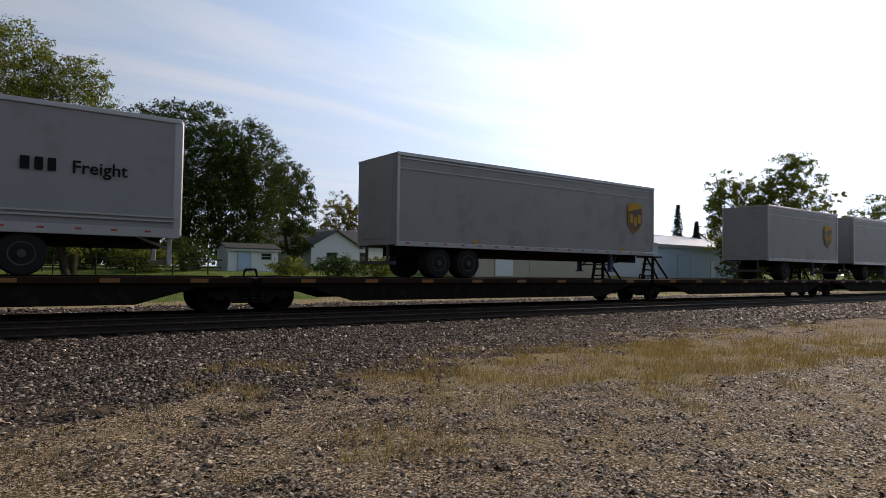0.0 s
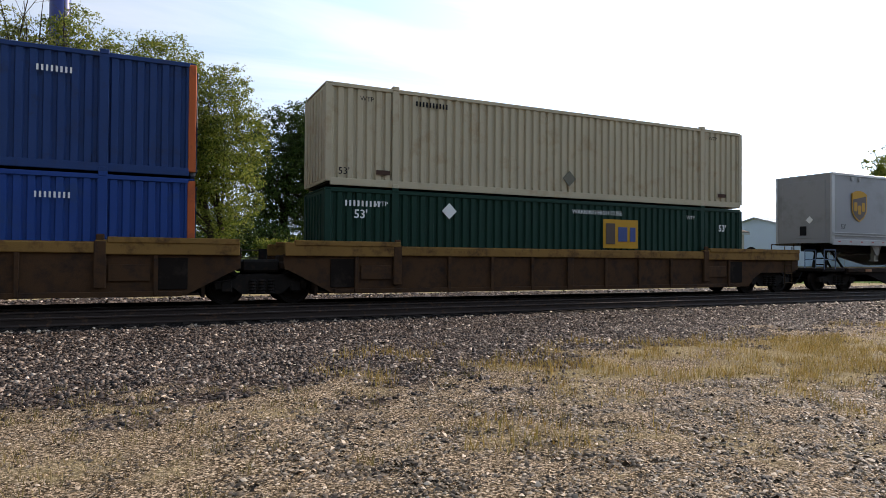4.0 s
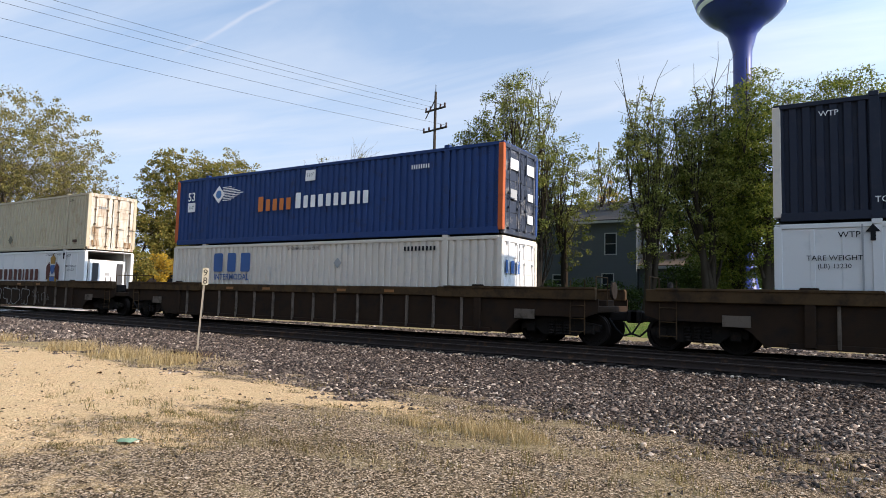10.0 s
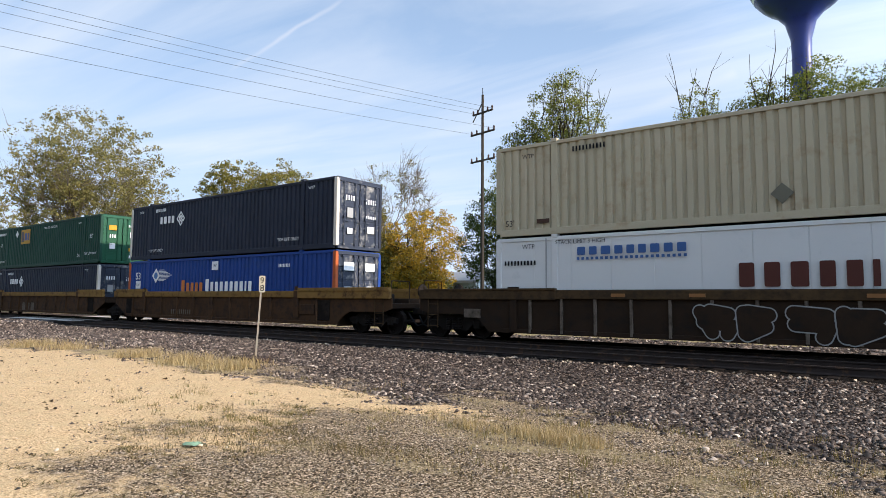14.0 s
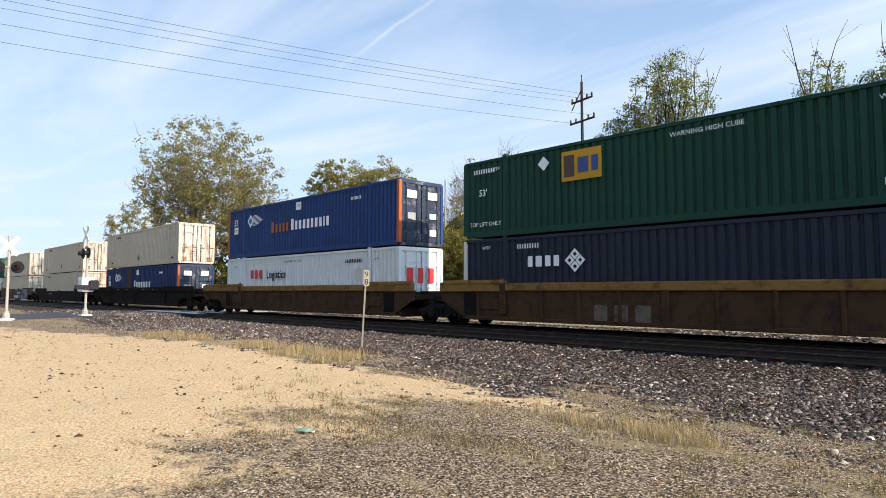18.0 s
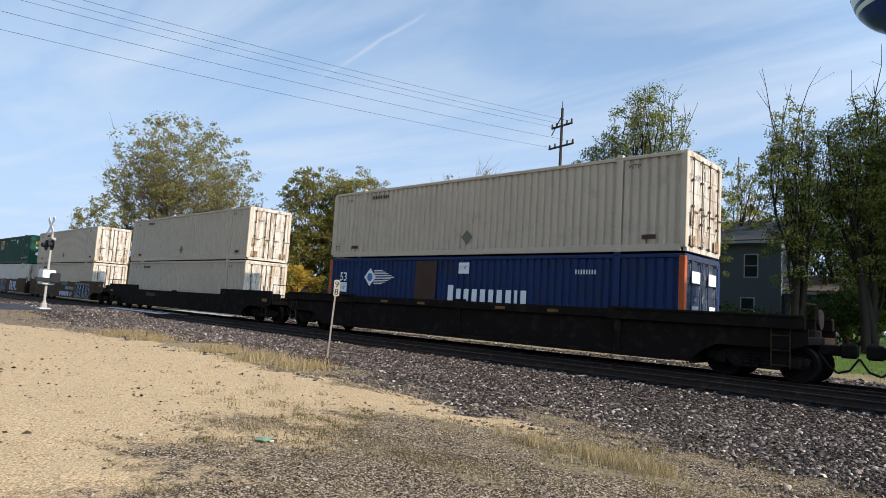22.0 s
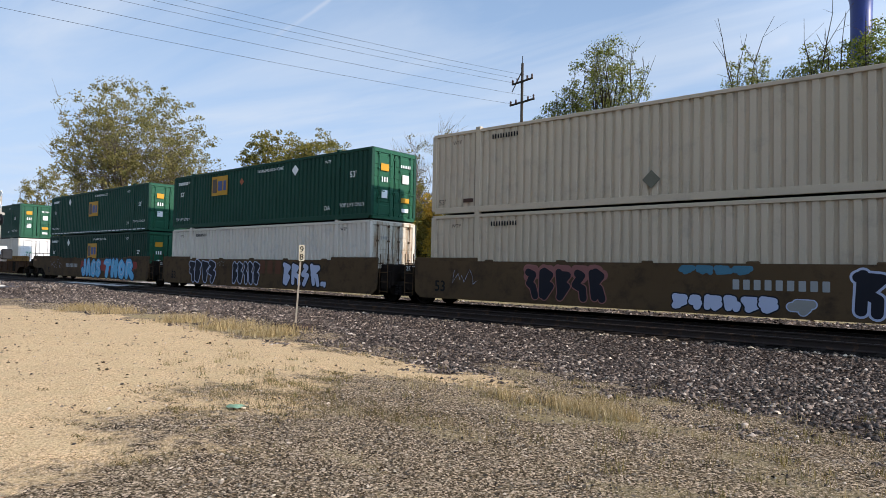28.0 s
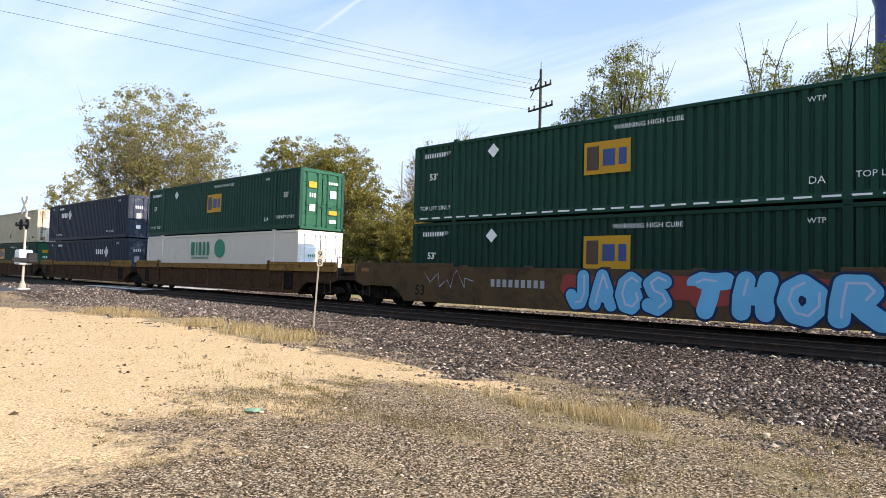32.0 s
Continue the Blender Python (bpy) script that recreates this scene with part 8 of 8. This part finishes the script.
def window(parent, x, y, z, w, h, face="near"):
    """A framed window: in a wall that looks to -y (near) or to +x (side)."""
    turn = 0 if face == "near" else 90
    f = part("window", shared(("wframe", w, h), lambda: Geo().box(-w / 2 - 0.07, w / 2 + 0.07, -0.05, 0.02, -0.08, 0).box(-w / 2 - 0.07, w / 2 + 0.07, -0.05, 0.02, h, h + 0.08).box(-w / 2 - 0.07, -w / 2, -0.05, 0.02, 0, h).box(w / 2, w / 2 + 0.07, -0.05, 0.02, 0, h).box(-w / 2, w / 2, -0.03, 0.02, h / 2 - 0.025, h / 2 + 0.025).mesh("window", trim_white)), parent, (x, y, z), turn=turn)
    part("pane", shared(("wpane", w, h), lambda: Geo().box(-w / 2, w / 2, -0.012, 0.0, 0, h).mesh("pane", glass)), f)


def house(x0, x1, y0, y1, eave, ridge, wall_m, roof_m, label, ridge_along="x", wins=(), doors=(), side_wins=(), over=0.35, name="house"):
    """A gabled building on its own patch of ground; eave and ridge are heights over the world's zero."""
    xm, ym = (x0 + x1) / 2, (y0 + y1) / 2
    z0 = float(terrain(xm, ym)) - 0.1
    t = thing(name, (xm, ym, z0), label, "building")
    a, b, e, r = (x1 - x0) / 2, (y1 - y0) / 2, eave - z0, ridge - z0
    g = Geo()
    if ridge_along == "x":
        g.prism([(-b, 0), (b, 0), (b, e), (0, r), (-b, e)], "x", -a, a)
        slopes = [[(-b - over, e - over * (r - e) / b), (0, r), (0, r + 0.12), (-b - over, e - over * (r - e) / b + 0.12)], [(b + over, e - over * (r - e) / b), (0, r), (0, r + 0.12), (b + over, e - over * (r - e) / b + 0.12)]]
    else:
        g.prism([(-a, 0), (a, 0), (a, e), (0, r), (-a, e)], "y", -b, b)
        slopes = [[(-a - over, e - over * (r - e) / a), (0, r), (0, r + 0.12), (-a - over, e - over * (r - e) / a + 0.12)], [(a + over, e - over * (r - e) / a), (0, r), (0, r + 0.12), (a + over, e - over * (r - e) / a + 0.12)]]
    part("wall", clean(g.mesh("wall", wall_m)), t)
    for o in slopes:
        lo, hi = (-a - over, a + over) if ridge_along == "x" else (-b - over, b + over)
        part("roof", clean(Geo().prism(o, ridge_along, lo, hi).mesh("roof", roof_m)), t)
    part("fascia", Geo().box(-a - over, a + over, -b - over - 0.03, -b - over, e - over * 0.5 - 0.12, e - over * 0.5 + 0.06).mesh("fascia", trim_white) if ridge_along == "x" else Geo().box(-a, a, -b - 0.03, -b - 0.005, 0.0, 0.25).mesh("fascia", concrete), t)
    for wx, wz, ww, wh in wins:
        window(t, wx, -b - 0.01, wz, ww, wh)
    for wy, wz, ww, wh in side_wins:
        window(t, a + 0.01, wy, wz, ww, wh, "side")
    for dx, dw, dh, dm in doors:
        d = part("door", Geo().bevel_box(-dw / 2, dw / 2, -0.04, 0.01, 0, dh, 0.01).mesh("door", dm), t, (dx, -b - 0.01, 0.12))
        part("door_frame", Geo().box(-dw / 2 - 0.08, -dw / 2, -0.05, 0.01, 0, dh + 0.08).box(dw / 2, dw / 2 + 0.08, -0.05, 0.01, 0, dh + 0.08).box(-dw / 2, dw / 2, -0.05, 0.01, dh, dh + 0.08).mesh("door_frame", trim_white), d)
    return t


siding_grey = mat("blue_grey_siding", (0.12, 0.132, 0.138), 0.8, 0, 0.12, 2, bump=0.3, stretch=(1, 1, 12))
siding_white = mat("white_siding", (0.66, 0.68, 0.7), 0.7, 0, 0.08, 2)
siding_blue = mat("pale_blue_metal_siding", (0.42, 0.52, 0.62), 0.6, 0, 0.08, 2, stretch=(6, 1, 1))
siding_beige = mat("beige_block_wall", (0.4, 0.36, 0.29), 0.85, 0, 0.1, 2)
metal_roof = mat("pale_metal_roof", (0.35, 0.36, 0.37), 0.5, 0.2, 0.12, 2)
brown_roof = mat("brown_shingle_roof", (0.15, 0.12, 0.095), 0.9, 0, 0.3, 4)
red_roof = mat("red_metal_roof", (0.3, 0.05, 0.035), 0.6, 0, 0.15, 2)
door_blue = mat("pale_blue_door", (0.35, 0.48, 0.62), 0.5)
door_white = mat("pale_roll_door", (0.6, 0.62, 0.63), 0.5, 0, 0.08)

house(-20.6, -12.6, 46, 54, 7.7, 9.5, siding_grey, shingle, "two-storey blue-grey house with white window trim in tree shade", wins=((2.1, 4.2, 0.8, 1.5), (-2.0, 1.9, 0.8, 0.7), (1.9, 1.2, 0.8, 1.5)), side_wins=((-1.5, 4.2, 0.8, 1.4),))
house(-12.55, -9.8, 46.6, 51, 4.3, 5.3, siding_grey, brown_roof, "low grey porch wing beside the two-storey house", wins=((0.2, 1.4, 0.8, 1.0),))
house(16.1, 20.4, 52.5, 55.5, 3.1, 3.5, siding_white, shingle, "small white garden shed with a pale blue door", wins=((1.1, 1.1, 0.8, 0.45),), doors=((-0.8, 1.0, 1.75, door_blue),), over=0.2, name="garden_shed")
house(24.5, 40.0, 68, 78, 4.2, 6.3, siding_white, shingle, "long low white house with a grey shingle roof", wins=((-3, 1.2, 1.2, 1.0), (2, 1.2, 1.6, 1.0), (5, 1.2, 1.0, 1.0)), doors=((0, 0.95, 2.0, door_white),))
house(28.6, 34.5, 64, 69, 4.0, 5.7, siding_white, shingle, "white gabled wing of the low house", ridge_along="y", wins=((-0.5, 1.0, 1.2, 1.1),))
house(41.0, 49.5, 74, 82, 4.6, 6.6, siding_beige, red_roof, "beige house with a red roof", wins=((-2.2, 1.3, 1.2, 1.0),))
house(36.3, 54.5, 45, 57, 4.5, 6.1, siding_beige, brown_roof, "beige workshop building with a brown roof", doors=((-5.6, 2.2, 2.5, door_white), (-1.8, 0.9, 2.0, siding_beige)), name="workshop")
house(64.5, 84.0, 45.5, 58, 5.0, 6.6, siding_blue, metal_roof, "pale blue metal building with a roll-up door", doors=((-4.5, 2.6, 2.7, siding_blue), (2.0, 1.0, 2.1, door_white)), name="metal_building")
house(-37.0, -31.5, 46.5, 49.5, 3.4, 4.1, siding_white, metal_roof, "small white shed beside a propane tank", wins=((1.2, 1.2, 0.6, 0.6),), name="garden_shed")
house(-47.5, -41.5, 78, 84, 4.8, 7.0, siding_grey, shingle, "small distant grey-blue house with a white gable", ridge_along="y", wins=((0, 1.5, 1.0, 1.2),))
house(-3.6, 3.0, 98, 104, 4.3, 5.8, siding_grey, shingle, "distant grey house seen between the trees", wins=((-1, 1.5, 1.0, 1.3), (1.2, 1.5, 1.0, 1.3)))
# the workshop's black notice
bd = Geo().bevel_box(-0.75, 0.75, -0.03, 0.03, 0, 0.75, 0.01)
sign = new("notice_board", bd.mesh("notice_board", mat("black_board", (0.02, 0.02, 0.02), 0.5)))
sign.location = (40.2, 44.95, 2.85)
tagged(sign, "black notice board with pale lines on the beige workshop wall", "sign")
for k in range(2):
    part("notice_line", Geo().box(-0.55, 0.55, -0.006, 0.006, 0, 0.16).mesh("notice_line", white_mark), sign, (0, -0.035, 0.14 + k * 0.3))


def propane_tank(x, y):
    z = float(terrain(x, y))
    t = thing("propane_tank", (x, y, z), "white rounded propane tank on short legs", "tank")
    prof = [(0, -1.5), (0.25, -1.45), (0.42, -1.3), (0.5, -1.05), (0.5, 1.05), (0.42, 1.3), (0.25, 1.45), (0, 1.5)]
    part("vessel", clean(Geo().lathe(prof, "x", 20, (0, 0, 0.85)).mesh("vessel", white_mark, True)), t)
    part("dome", Geo().lathe([(0.2, 1.3), (0.2, 1.5), (0.1, 1.55), (0, 1.55)], "z", 12).mesh("dome", white_mark), t)
    for dx in (-0.9, 0.9):
        part("leg", Geo().box(dx - 0.08, dx + 0.08, -0.35, 0.35, 0, 0.45).mesh("leg", concrete), t)


propane_tank(-30.2, 44.5)


def fence(x0, x1, y, label):
    f = thing("fence", ((x0 + x1) / 2, y, float(terrain((x0 + x1) / 2, y))), label, "fence")
    n = int((x1 - x0) / 2.4)
    for i in range(n + 1):
        part("post", shared("fpost", lambda: Geo().rod((0, 0, -0.2), (0, 0, 1.25), 0.05, n=8).mesh("post", pole_wood)), f, (-(x1 - x0) / 2 + i * 2.4, 0, 0))
    for z in (0.5, 1.05):
        part("rail", Geo().box(-(x1 - x0) / 2, (x1 - x0) / 2, -0.03, 0.03, z, z + 0.09).mesh("rail", pole_wood), f)


fence(-9, 3, 50, "low wooden fence on the lawn behind the track")
fence(1, 14, 47, "low wooden fence on the lawn behind the track")


# ---- ties under the rails ----
def ties():
    me = shared("tie", lambda: Geo().bevel_box(-0.115, 0.115, -1.3, 1.3, -0.16, 0.0, 0.012).mesh("tie", tie_wood))
    bed = thing("sleepers", (0, TRACK_Y, RAIL_Z - 0.178), "dark creosoted wooden ties under the rails", "sleepers")
    bed["kind"] = "structure"
    for i in range(-140, 141):
        part("tie", me, bed, (i * 0.52, 0, 0))
    short = shared("siding_tie", lambda: Geo().bevel_box(-0.115, 0.115, -1.26, 1.18, -0.16, 0.0, 0.012).mesh("tie", tie_wood))
    bed2 = thing("sleepers", (0.2, SIDING_Y, RAIL_Z - 0.178), "dark creosoted wooden ties under the empty near track", "sleepers")
    bed2["kind"] = "structure"
    for i in range(-75, 76):
        part("tie", short, bed2, (i * 0.54, 0, 0))
    g = Geo()
    for i in list(range(-820, -140)) + list(range(141, 440)):
        g.box(i * 0.52 - 0.115, i * 0.52 + 0.115, TRACK_Y - 1.3, TRACK_Y + 1.3, RAIL_Z - 0.33, RAIL_Z - 0.178)
    tagged(new("sleepers_far", g.mesh("sleepers_far", tie_wood)), "dark wooden ties further along the track", "sleepers", kind="stuff")


ties()


# ---- movement ----
def motions():
    for ob, x, y, z in MOVING:
        walk(ob, [(t, pose(x + run(t), y, z)) for t in range(0, 33, 2)])
    steps = [i / 15 for i in range(481)]
    for w, dx in WHEELS:
        walk(w, [(t, pose(dx, 0, 0.46, 0, math.degrees(run(t) / 0.46) % 360, 0)) for t in steps])


motions()
